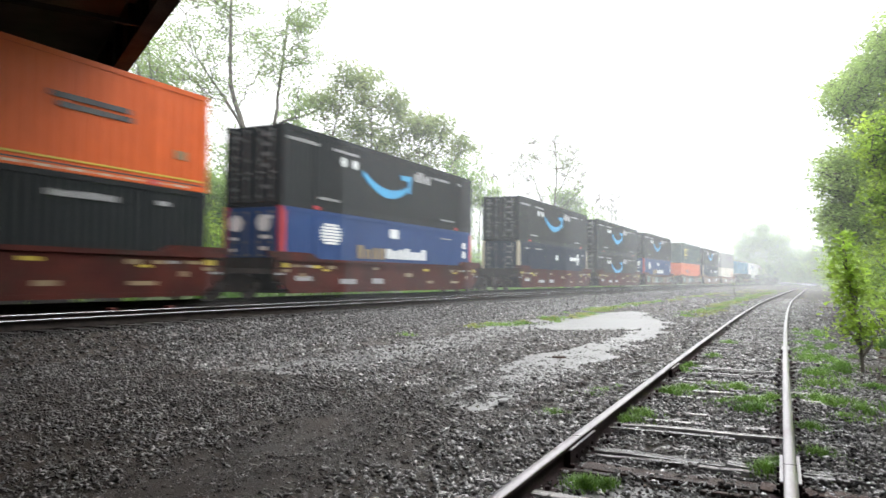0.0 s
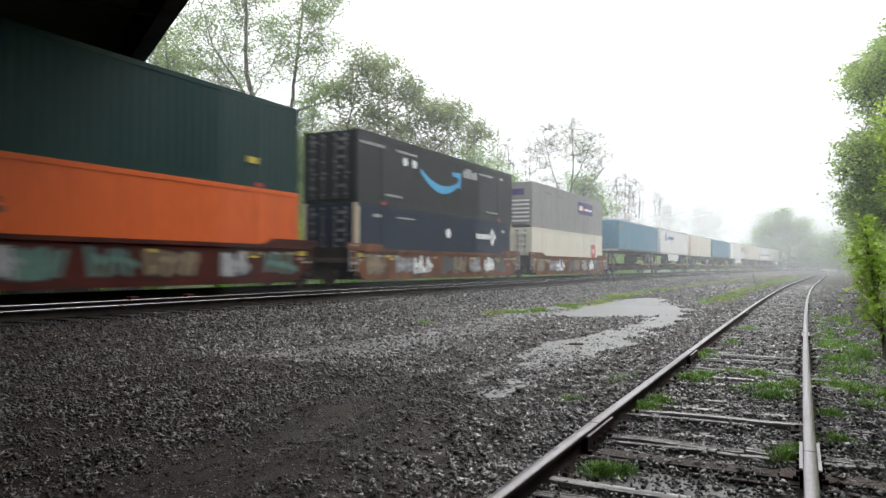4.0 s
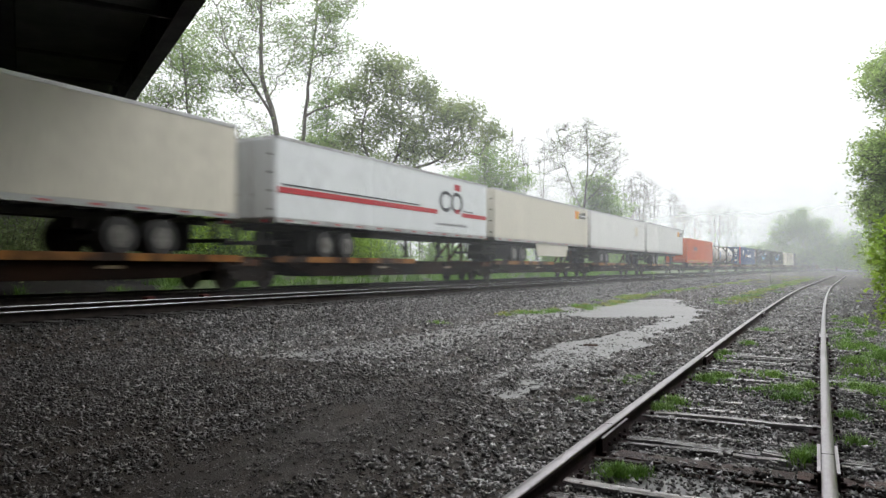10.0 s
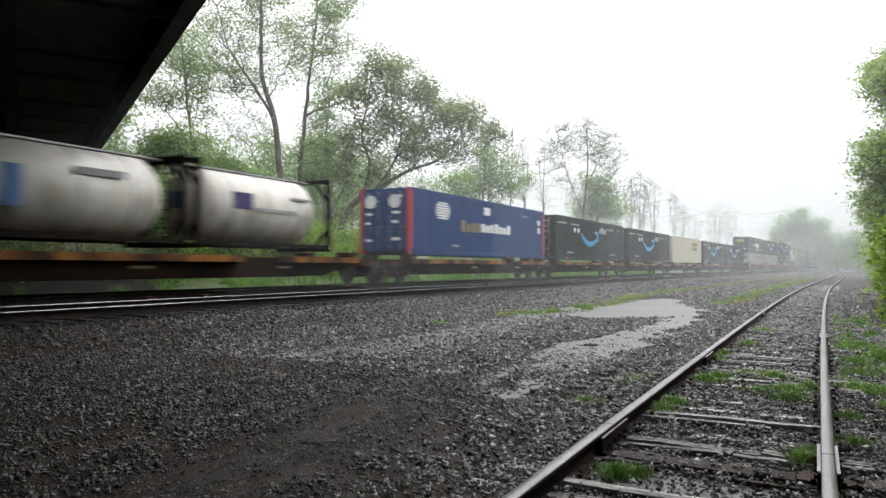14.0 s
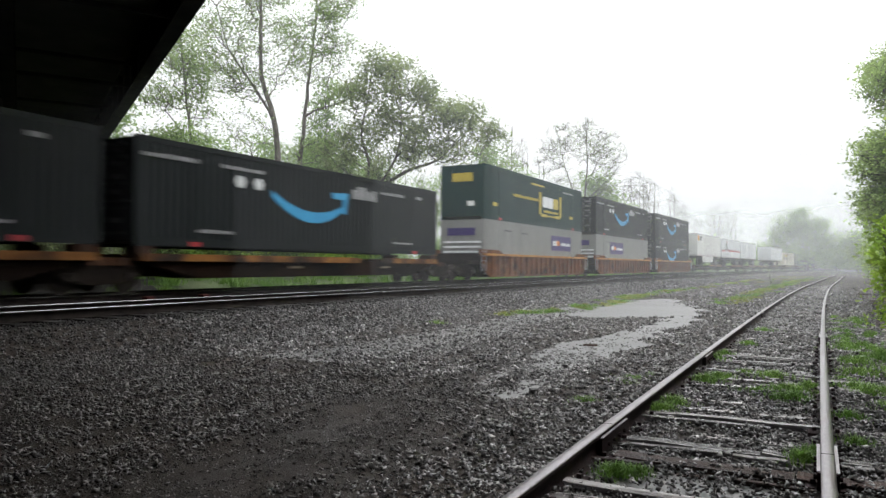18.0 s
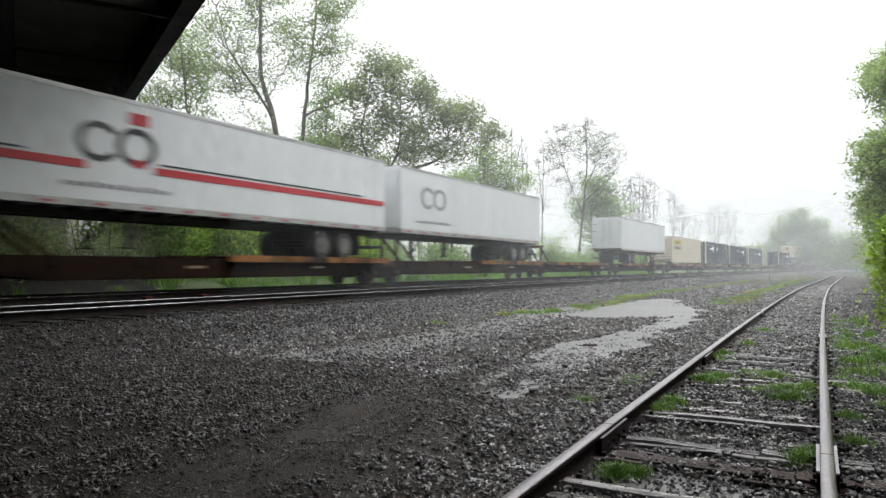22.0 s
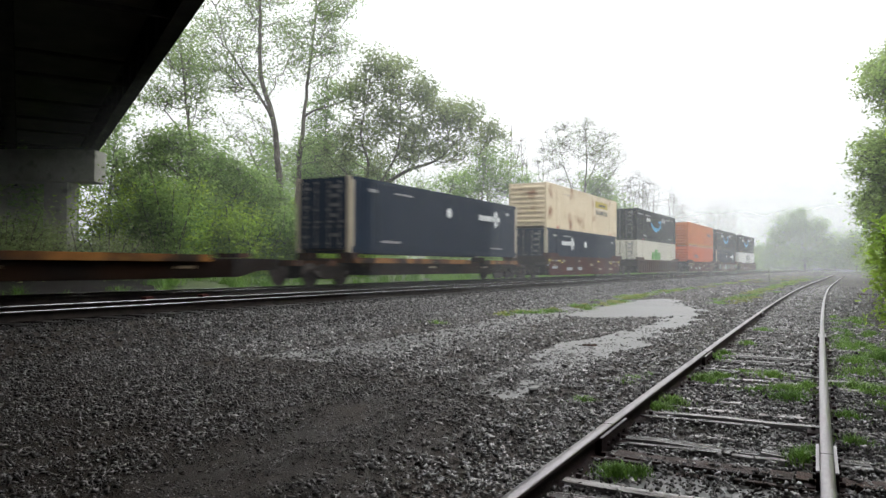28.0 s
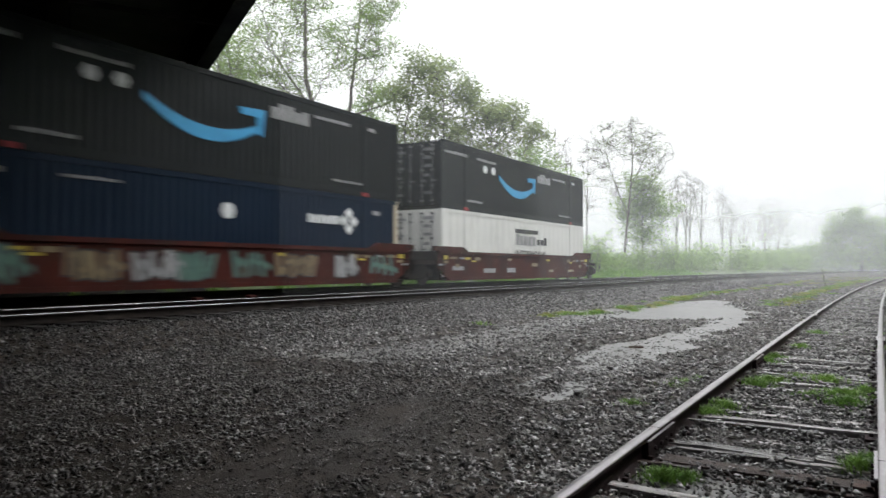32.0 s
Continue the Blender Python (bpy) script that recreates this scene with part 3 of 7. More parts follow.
def container(name, body, label, post=None, end="rods", marks=(), rib=0.26, rods="white_mark", top=None):
    root = empty(name, Matrix.Identity(4), label, "container", "freight containers of the train")
    hl, hw = CL / 2, CW / 2
    bm = bmesh.new()
    wall_sheet(bm, hw - 0.01, CL, 0.2, CH - 0.12, rib, 0.016, -hl)
    wall_sheet(bm, -hw + 0.01, CL, 0.2, CH - 0.12, rib, 0.028, -hl)
    box(bm, -hw + 0.05, hw - 0.05, -hl + 0.06, hl - 0.06, 0.12, CH - 0.02)
    part("body", bm, M[body], root)
    pm = M[post or body]
    for sx in (-1, 1):
        for sy in (-1, 1):
            wy = 0.22 if post and post != body else 0.17
            bm = boxes((sx * hw - (0.17 if sx > 0 else 0), sx * hw + (0 if sx > 0 else 0.17), sy * hl - (wy if sy > 0 else 0), sy * hl + (0 if sy > 0 else wy), 0, CH))
            part("corner_post", bm, pm, root)
    tm = M[top or body]
    for sx in (-1, 1):
        a, b = (hw - 0.09, hw + 0.004) if sx > 0 else (-hw - 0.004, -hw + 0.09)
        part("top_rail", boxes((a, b, -hl + 0.1, hl - 0.1, CH - 0.14, CH + 0.003)), tm, root)
        part("bottom_rail", boxes((a, b, -hl + 0.1, hl - 0.1, 0.003, 0.24)), M[body], root)
    for sy in (-1, 1):
        y = sy * (hl - 2.0)
        part("lifting_post", boxes((hw - 0.05, hw + 0.006, y - 0.14, y + 0.14, 0.0, CH)), M[body], root)
        part("lifting_post", boxes((-hw - 0.006, -hw + 0.05, y - 0.14, y + 0.14, 0.0, CH)), M[body], root)
    ye = -hl
    if end == "rods":
        for sx in (-1, 1):
            a, b = (0.012, hw - 0.17) if sx > 0 else (-hw + 0.17, -0.012)
            d = part("door", boxes((a, b, ye - 0.004, ye + 0.08, 0.17, CH - 0.13)), M[body], root)
            for xr in (0.3, 0.82):
                bm = bmesh.new()
                disc(bm, (sx * xr, ye - 0.03, CH / 2), "z", 0.022, CH - 0.3, 8)
                for z in (0.3, 0.95, 1.6, 2.3, 2.65):
                    box(bm, sx * xr - 0.07, sx * xr + 0.07, ye - 0.055, ye - 0.004, z, z + 0.07)
                box(bm, sx * xr - 0.03, sx * xr + 0.22, ye - 0.075, ye - 0.03, 1.15, 1.2)
                part("lock_rod", bm, M["faint_mark"], d)
        for i, (z, w) in enumerate(((2.45, 0.5), (2.1, 0.34), (1.75, 0.42), (1.35, 0.3), (0.6, 0.4))):
            part("marking", boxes((0.42, 0.42 + w, ye - 0.062, ye - 0.056, z, z + 0.13)), M[rods], root)
            part("marking", boxes((-0.95, -0.95 + w * 0.8, ye - 0.062, ye - 0.056, z - 0.05, z + 0.06)), M[rods], root)
    elif end == "ribs":
        bm = bmesh.new()
        line = [(ye + 0.055, 0.17)]
        for i in range(8):
            z = 0.3 + i * 0.31
            line += [(ye + 0.03, z), (ye - 0.03, z + 0.05), (ye - 0.03, z + 0.15), (ye + 0.03, z + 0.2)]
        prism(bm, line + [(ye + 0.055, CH - 0.15)], "x", -hw + 0.17, hw - 0.17)
        part("ribbed_end_wall", bm, M[body], root)
    else:
        part("end_wall", boxes((-hw + 0.17, hw - 0.17, ye + 0.02, ye + 0.06, 0.17, CH - 0.13)), M[body], root)
    marks_on(root, marks)
    return root


SMALL = ((0.25, 2.1, 2.36, 2.52, "grey_mark"), (2.1, 3.5, 0.40, 0.54, "grey_mark"), (12.4, 14.0, 0.38, 0.5, "grey_mark"), (14.3, 14.7, 2.38, 2.5, "grey_mark"))


def black_box():
    c = container("container", "black", "black freight container with a bright blue swoosh mark", rods="faint_mark", marks=SMALL + ((3.0, 4.8, 2.36, 2.5, "grey_mark"), (11.5, 13.3, 2.34, 2.48, "grey_mark")))
    for y in (3.75, 4.55):
        bm = bmesh.new()
        disc(bm, (CW / 2, y - CL / 2, 2.04), "x", 0.2, 0.03, 6)
        part("white_dot", bm, M["white_mark"], c)
    swoosh(c, 5.15, 9.15, 1.82, 1.16)
    lettering(c, 9.55, 11.25, 2.02, 2.5, "grey_mark", 5, 3)
    return c


def plain_black():
    c = container("container", "black", "plain black freight container with white markings", rods="faint_mark", marks=SMALL + ((3.8, 7.2, 1.85, 2.05, "grey_mark"), (11.0, 13.0, 2.3, 2.5, "grey_mark")))
    lettering(c, 7.0, 9.4, 1.6, 2.0, "white_mark", 5, 4)
    return c


def navy_box(far=False):
    c = container("container", "navy", "navy blue freight container with pale corner posts", post="post_tan",
                  marks=((2.1, 3.6, 0.4, 0.54, "grey_mark"), (12.6, 14.0, 0.38, 0.5, "grey_mark"), (1.2, 1.8, 2.4, 2.52, "grey_mark"), (3.1, 4.6, 2.42, 2.54, "grey_mark"),
                         (14.6, 15.0, 2.3, 2.45, "grey_mark")), rods="faint_mark")
    y0 = 11.2 if far else 2.9
    lettering(c, y0, y0 + 1.6, 1.86, 2.14, "white_mark", 6, 5)
    bm = bmesh.new()
    for k in range(4):
        a = math.pi / 2 * k
        disc(bm, (CW / 2, y0 + 2.05 + 0.27 * math.cos(a) - CL / 2, 2.0 + 0.27 * math.sin(a)), "x", 0.2, 0.03, 4)
    part("emblem", bm, M["white_mark"], c)
    bm = bmesh.new()
    disc(bm, (CW / 2, 7.9 - CL / 2, 2.0), "x", 0.24, 0.03, 8)
    part("white_dot", bm, M["white_mark"], c)
    return c


def blue_box():
    c = container("container", "blue", "royal blue freight container with red corner posts", post="red_mark",
                  marks=((7.4, 8.1, 2.15, 2.55, "white_mark"), (12.4, 13.6, 2.36, 2.46, "grey_mark"), (3.9, 4.6, 0.42, 0.52, "grey_mark"), (15.0, 15.35, 1.5, 1.85, "white_mark"), (15.0, 15.35, 2.0, 2.3, "white_mark")))
    bm = bmesh.new()
    for i in range(7):
        z = 1.68 + i * 0.115
        half = math.sqrt(max(0.02, 0.45 ** 2 - (z + 0.04 - 2.06) ** 2)) * 1.5
        box(bm, CW / 2 - 0.02, CW / 2 + 0.012, 2.95 - half - CL / 2, 2.95 + half - CL / 2, z, z + 0.085)
    part("striped_globe", bm, M["white_mark"], c)
    lettering(c, 4.8, 7.1, 1.2, 1.75, "tan_mark", 4, 6)
    lettering(c, 7.1, 10.9, 1.25, 1.75, "white_mark", 7, 7)
    for x in (-0.7, 0.55):
        bm = bmesh.new()
        disc(bm, (x, -CL / 2 - 0.06, 2.3), "y", 0.3, 0.01, 10)
        part("end_emblem", bm, M["white_mark"], c)
    return c


def emblem_box():
    c = container("container", "green", "dark green freight container with a yellow emblem near one end", end="plain",
                  marks=((2.75, 4.6, 0.72, 0.82, "yellow_mark"), (13.6, 14.1, 0.75, 0.95, "yellow_mark")), rib=0.3)
    for a, b in ((2.5, 3.25), (3.35, 4.05), (4.15, 4.95)):
        for lo, hi, x0, x1 in ((1.95, 2.15, a, b), (1.08, 1.28, a, b), (1.28, 1.95, a, a + 0.24)):
            part("emblem_bar", boxes((CW / 2 - 0.02, CW / 2 + 0.012, x0 - CL / 2, x1 - CL / 2, lo, hi)), M["yellow_mark"], c)
    return c


def green_box(body):
    c = container("container", body, "dark green freight container with yellow lettering blocks", end="plain",
                  marks=((7.85, 8.15, 0.75, 2.1, "yellow_mark"), (11.5, 11.8, 0.75, 2.1, "yellow_mark"), (8.15, 9.1, 0.62, 0.8, "yellow_mark"), (10.6, 11.5, 0.62, 0.8, "yellow_mark"),
                         (1.1, 1.6, 0.75, 0.95, "yellow_mark"), (13.6, 14.1, 0.75, 0.95, "yellow_mark"), (12.2, 14.2, 2.4, 2.52, "grey_mark"), (6.6, 8.6, 2.45, 2.55, "yellow_mark"), (9.2, 10.5, 0.66, 0.74, "yellow_mark")), rib=0.3)
    lettering(c, 3.9, 7.7, 1.5, 1.68, "yellow_mark", 22, 8)
    for k, (a, mm) in enumerate(((8.45, "white_mark"), (9.4, "white_mark"), (10.35, "yellow_mark"))):
        bm = bmesh.new()
        pts = [(a + 0.42 + 0.44 * math.copysign(abs(math.cos(t)) ** 0.35, math.cos(t)) - CL / 2, 1.55 + 0.34 * math.copysign(abs(math.sin(t)) ** 0.35, math.sin(t))) for t in [2 * math.pi * j / 16 for j in range(16)]]
        prism(bm, pts, "x", CW / 2 - 0.02, CW / 2 + 0.012)
        part("letter_block", bm, M[mm], c)
    lettering(c, 8.7, 11.2, 0.9, 1.06, "yellow_mark", 8, 9)
    part("end_plate", boxes((-0.6, 0.6, -CL / 2 - 0.006, -CL / 2 + 0.02, 2.0, 2.45)), M["yellow_mark"], c)
    part("end_plate", boxes((0.3, 0.7, -CL / 2 - 0.006, -CL / 2 + 0.02, 0.7, 0.95)), M["white_mark"], c)
    return c


def orange_box(body, y0=3.6):
    c = container("container", body, "bright orange freight container with ribbed end", end="ribs", rib=0.34,
                  marks=((y0, y0 + 2.3, 1.78, 1.92, "dark_mark"), (y0 + 0.2, y0 + 2.4, 1.56, 1.7, "dark_mark"), (14.9, 15.3, 0.85, 1.1, "tan_mark")))
    part("edge_stripe", boxes((CW / 2 - 0.02, CW / 2 + 0.008, -CL / 2 + 0.2, CL / 2 - 0.2, 0.16, 0.2)), M["dark_mark"], c)
    part("edge_stripe", boxes((CW / 2 - 0.02, CW / 2 + 0.008, -CL / 2 + 0.2, CL / 2 - 0.2, 0.28, 0.33)), M["yellow_mark"], c)
    lettering(c, 0.6, 15.6, 0.06, 0.13, "post_tan", 18, 27, CW / 2 + 0.008, "reflective_dashes")
    return c


def cream_box(body="cream", label="cream freight container with a yellow and black sign"):
    c = container("container", body, label, end="ribs", rib=0.5, marks=((10.3, 13.4, 2.02, 2.5, "yellow_mark"), (3.0, 4.6, 2.36, 2.42, "grey_mark"), (4.2, 5.0, 0.4, 0.46, "grey_mark"), (13.0, 14.0, 0.4, 0.46, "grey_mark")))
    lettering(c, 11.1, 12.9, 2.16, 2.34, "dark_mark", 8, 10, CW / 2 + 0.018)
    written(c, "INTERMODAL", 0.5, 11.9, 1.48, "slate_mark")
    return c


def cream_box_near():
    c = container("container", "cream", "cream freight container with a yellow sign", end="ribs", rib=0.5, marks=((0.9, 4.4, 2.0, 2.5, "yellow_mark"), (13.4, 14.6, 2.36, 2.42, "grey_mark"), (4.2, 5.0, 0.4, 0.46, "grey_mark")))
    lettering(c, 1.8, 3.6, 2.14, 2.34, "dark_mark", 8, 10, CW / 2 + 0.018)
    written(c, "INTERMODAL", 0.54, 2.7, 1.44, "slate_mark")
    return c


def parcel_box(y0, z0, z1, end="rods"):
    c = container("container", "grey", "light grey freight container with a purple panel", end="plain", rib=1.2, marks=((y0, y0 + 3.7, z0, z1, "purple_mark"), (2.6, 3.6, 2.36, 2.42, "dark_mark"), (5.0, 6.0, 2.3, 2.36, "dark_mark")))
    zc = (z0 + z1) / 2
    lettering(c, y0 + 0.2, y0 + 0.95, zc - 0.16, zc + 0.2, "white_mark", 3, 12, CW / 2 + 0.018)
    lettering(c, y0 + 0.95, y0 + 1.5, zc - 0.16, zc + 0.2, "orange_mark", 2, 13, CW / 2 + 0.018)
    lettering(c, y0 + 1.7, y0 + 3.5, zc - 0.14, zc + 0.06, "white_mark", 9, 14, CW / 2 + 0.018)
    part("end_plate", boxes((-0.9, 0.75, -CL / 2 - 0.006, -CL / 2 + 0.02, 2.05, 2.45)), M["purple_mark"], c)
    bm = bmesh.new()
    for i in range(6):
        box(bm, -1.1, 1.1, -CL / 2 - 0.02, -CL / 2 + 0.03, 0.35 + i * 0.26, 0.45 + i * 0.26)
    part("end_ribs", bm, M["white_mark"], c)
    return c


def tiger_box():
    c = container("container", "offwhite", "off-white freight container with green lettering blocks", rib=0.6, marks=((2.9, 3.5, 0.12, 0.5, "dark_mark"), (14.6, 15.1, 0.12, 0.5, "dark_mark")), rods="grey_mark")
    lettering(c, 5.5, 9.2, 1.15, 2.15, "green_mark", 6, 15)
    lettering(c, 5.9, 8.8, 0.72, 0.88, "blue_mark", 10, 16)
    return c


def written(root, body, size, y, z, mm, face=CW / 2 + 0.02):
    cu = bpy.data.curves.new("lettering", "FONT")
    cu.body, cu.size, cu.extrude, cu.align_x = body, size, 0.006, "CENTER"
    tmp = new("lettering", cu)
    me = bpy.data.meshes.new_from_object(tmp)
    bpy.data.objects.remove(tmp)
    me.materials.append(M[mm])
    ob = new("lettering", me)
    ob.parent = root
    ob.matrix_basis = pose(face, y - CL / 2, z, 90, 0, 90)
    return ob


def prime_box():
    c = container("container", "white", "white freight container with black block lettering", rib=0.6, rods="grey_mark")
    lettering(c, 7.0, 9.4, 1.55, 2.1, "grey_mark", 5, 17)
    lettering(c, 9.5, 10.8, 1.6, 2.0, "dark_mark", 3, 18)
    part("emblem", boxes((CW / 2 - 0.02, CW / 2 + 0.012, 6.9 - CL / 2, 9.6 - CL / 2, 2.15, 2.35)), M["dark_mark"], c)
    written(c, "INTERMODAL", 0.62, 8.8, 0.85, "dark_mark")
    return c


def white_box():
    c = container("container", "offwhite", "off-white freight container with a red square mark", rib=0.8, marks=((13.0, 14.1, 1.1, 2.1, "red_mark"), (13.3, 13.8, 1.4, 1.75, "white_mark"), (12.6, 14.4, 2.4, 2.5, "grey_mark")))
    return c


def tank_box(blue):
    """A white tank in an open frame."""
    root = empty("tank_container", Matrix.Identity(4), "white cylindrical tank with a blue stripe in a black frame" if blue else "white cylindrical tank with a small purple sign in a frame", "tank container", "freight containers of the train")
    hl, hw, h = 3.03, 1.22, 2.59
    bm = bmesh.new()
    prof = [(-hl + 0.35, 0.0), (-hl + 0.38, 0.5), (-hl + 0.55, 0.92), (-hl + 0.85, 1.12), (hl - 0.85, 1.12), (hl - 0.55, 0.92), (hl - 0.38, 0.5), (hl - 0.35, 0.0)]
    n, rings = 28, []
    for y, r in prof:
        rings.append([bm.verts.new((max(r, 0.001) * math.cos(2 * math.pi * i / n), y, 1.35 + max(r, 0.001) * math.sin(2 * math.pi * i / n))) for i in range(n)])
    for a, b in zip(rings, rings[1:]):
        for i in range(n):
            bm.faces.new((a[i], a[(i + 1) % n], b[(i + 1) % n], b[i]))
    bmesh.ops.recalc_face_normals(bm, faces=bm.faces[:])
    part("tank", bm, M["tank_white"], root, smooth=True)
    for y in (-1.5, 0.0, 1.5):
        bm = bmesh.new()
        disc(bm, (0, y, 1.35), "y", 1.135, 0.06, 28)
        part("tank_band", bm, M["alu"], root)
    for sy in (-1, 1):
        y = sy * hl
        bm = boxes((-hw, -hw + 0.13, y - 0.07, y + 0.07, 0, h), (hw - 0.13, hw, y - 0.07, y + 0.07, 0, h), (-hw, hw, y - 0.07, y + 0.07, h - 0.13, h), (-hw, hw, y - 0.07, y + 0.07, 0, 0.14))
        for sx in (-1, 1):
            prism(bm, [(sx * 0.5, h - 0.13), (sx * 0.62, h - 0.13), (sx * (hw - 0.13), h - 0.7), (sx * (hw - 0.13), h - 0.85)], "y", y - 0.04, y + 0.04)
            prism(bm, [(sx * 0.5, 0.14), (sx * 0.62, 0.14), (sx * (hw - 0.13), 0.7), (sx * (hw - 0.13), 0.85)], "y", y - 0.04, y + 0.04)
        part("end_frame", bm, M["grime"], root)
        for sx in (-1, 1):
            x = sx * (hw - 0.06)
            part("side_rail", boxes((x - 0.05, x + 0.05, y - 2.96, y - 0.07, 0.1, 0.22)) if sy > 0 else boxes((x - 0.05, x + 0.05, y + 0.07, y + 3.03, 0.1, 0.22)), M["grime"], root)
    part("walkway", boxes((-0.3, 0.3, -hl + 0.07, hl - 0.07, h - 0.12, h - 0.07)), M["alu"], root)
    if blue:
        part("blue_stripe", boxes((1.09, 1.145, -1.95, -1.5, 0.8, 1.75)), M["blue_mark"], root)
        part("placard", boxes((1.05, 1.125, -0.2, 1.2, 1.7, 1.88)), M["grey_mark"], root)
    else:
        part("placard", boxes((1.09, 1.145, -1.6, -0.8, 1.25, 1.75)), M["purple_mark"], root)
        part("placard", boxes((1.09, 1.142, -0.6, 1.3, 1.2, 1.32)), M["grey_mark"], root)
        part("placard", boxes((1.05, 1.125, 1.1, 2.0, 1.7, 1.78)), M["grey_mark"], root)
    part("end_placard", boxes((-0.25, 0.3, -hl + 0.3, -hl + 0.36, 1.2, 1.7)), M["blue_mark"], root)
    bm = boxes((-0.03, 0.03, -hl - 0.06, -hl + 0.0, 0.14, h))
    for i in range(8):
        box(bm, -0.35, 0.03, -hl - 0.05, -hl - 0.02, 0.3 + i * 0.27, 0.33 + i * 0.27)
    part("ladder", bm, M["grime"], root)
    return root


TH = 2.845     # box height of a road trailer


def trailer(body, label, wheels_far=True, skirt=None, marks=(), nose="plain", edge=None):
    """A road trailer; z = 0 is the underside of its box, its tyres hang below."""
    root = empty("semi_trailer", Matrix.Identity(4), label, "semi-trailer", "trailers on the train")
    hl, hw = CL / 2, 1.3
    bm = bevelled(boxes((-hw, hw, -hl, hl, 0.14, TH - 0.05)), 0.03)
    part("body", bm, M[body], root)
    part("roof", boxes((-hw + 0.05, hw - 0.05, -hl + 0.05, hl - 0.05, TH - 0.05, TH)), M["alu"], root)
    for sx in (-1, 1):
        a, b = (hw - 0.04, hw + 0.012) if sx > 0 else (-hw - 0.012, -hw + 0.04)
        part("bottom_rail", boxes((a, b, -hl, hl, 0, 0.16)), M["alu"] if body not in ("sky_blue",) else M["chassis"], root)
        part("top_rail", boxes((a, b, -hl, hl, TH - 0.12, TH - 0.02)), M["alu"], root)
    for i in range(12):
        y = -hl + 0.5 + i * 1.35
        part("side_marker_tape", boxes((hw + 0.008, hw + 0.018, y, y + 0.28, 0.05, 0.1)), M["red_mark"], root)
    bm = boxes((-0.5, -0.38, -hl + 0.3, hl - 0.3, -0.22, 0), (0.38, 0.5, -hl + 0.3, hl - 0.3, -0.22, 0))
    for i in range(20):
        y = -hl + 0.5 + i * 0.8
        box(bm, -hw + 0.05, hw - 0.05, y - 0.04, y + 0.04, -0.1, -0.003)
    part("underframe", bm, M["chassis"], root)
    s = 1 if wheels_far else -1
    for k in (4.1, 5.4):
        y = s * k
        bm = bmesh.new()
        disc(bm, (0, y, -0.68), "x", 0.08, 2.0, 10)
        ax = part("axle", bm, M["chassis"], root)
        for sx in (-1, 1):
            for off in (0.0, 0.33):
                bm = bmesh.new()
                disc(bm, (sx * (1.14 - off), y, -0.68), "x", 0.5, 0.26, 24)
                bevelled(bm, 0.03)
                part("tyre", bm, M["rubber"], ax)
            bm = bmesh.new()
            disc(bm, (sx * 1.272, y, -0.68), "x", 0.29, 0.02, 18)
            disc(bm, (sx * 1.285, y, -0.68), "x", 0.12, 0.05, 12)
            part("rim", bm, M["hub"], ax)
    part("suspension", boxes((-0.5, 0.5, s * 3.4 - 0.0, s * 3.4 + s * 2.9, -0.5, -0.22)) if s > 0 else boxes((-0.5, 0.5, s * 6.3, s * 3.4, -0.5, -0.22)), M["chassis"], root)
    for sx in (-1, 1):
        x = sx * 0.9
        g = -s * 3.6
        bm = boxes((x - 0.07, x + 0.07, g - 0.07, g + 0.07, -0.95, 0), (x - 0.16, x + 0.16, g - 0.16, g + 0.16, -0.99, -0.95))
        prism(bm, [(g + 0.05, -0.75), (g + 0.05, -0.85), (g + s * 0.9, -0.05), (g + s * 0.9, 0.0)], "x", x - 0.03, x + 0.03)
        part("landing_leg", bm, M["chassis"], root)
    for a in (-1.25, 0.55):
        part("mud_flap", boxes((a, a + 0.7, s * 6.35, s * 6.35 + 0.01, -1.0, -0.2)), M["rubber"], root)
    part("bumper_guard", boxes((-1.15, 1.15, s * (hl - 0.12) - 0.06, s * (hl - 0.12) + 0.06, -0.72, -0.6), (-0.6, -0.5, s * (hl - 0.12) - 0.05, s * (hl - 0.12) + 0.05, -0.6, 0), (0.5, 0.6, s * (hl - 0.12) - 0.05, s * (hl - 0.12) + 0.05, -0.6, 0)), M["chassis"], root)
    if skirt:
        y0, y1 = skirt
        bm = bmesh.new()
        prism(bm, [(y0 - CL / 2, 0.0), (y0 - CL / 2 + 0.35, -0.75), (y1 - CL / 2 - 0.5, -0.75), (y1 - CL / 2, 0.0)], "x", hw - 0.06, hw - 0.03)
        part("side_skirt", bm, M[body], root)
    ye = -hl
    if s > 0:
        # nose end with its air and light sockets
        part("nose_panel", bevelled(boxes((-hw + 0.12, hw - 0.12, ye - 0.03, ye + 0.02, 0.2, TH - 0.15)), 0.02), M[body], root)
        for sock in ((-0.45, -0.1, ye - 0.1, ye - 0.02, 0.5, 0.72), (0.15, 0.4, ye - 0.09, ye - 0.02, 0.5, 0.66)):
            part("socket_box", boxes(sock), M["chassis"], root)
        part("nose_rail", boxes((-hw, hw, ye - 0.04, ye + 0.03, 0, 0.18)), M["alu"], root)
    else:
        for sx in (-1, 1):
            a, b = (0.01, hw - 0.1) if sx > 0 else (-hw + 0.1, -0.01)
            d = part("door", bevelled(boxes((a, b, ye - 0.04, ye + 0.02, 0.18, TH - 0.14)), 0.01), M[body], root)
            bm = bmesh.new()
            disc(bm, (sx * 0.3, ye - 0.07, TH / 2), "z", 0.02, TH - 0.3, 8)
            box(bm, sx * 0.3 - 0.1, sx * 0.3 + 0.1, ye - 0.1, ye - 0.05, 0.9, 0.95)
            part("lock_rod", bm, M["alu"], d)
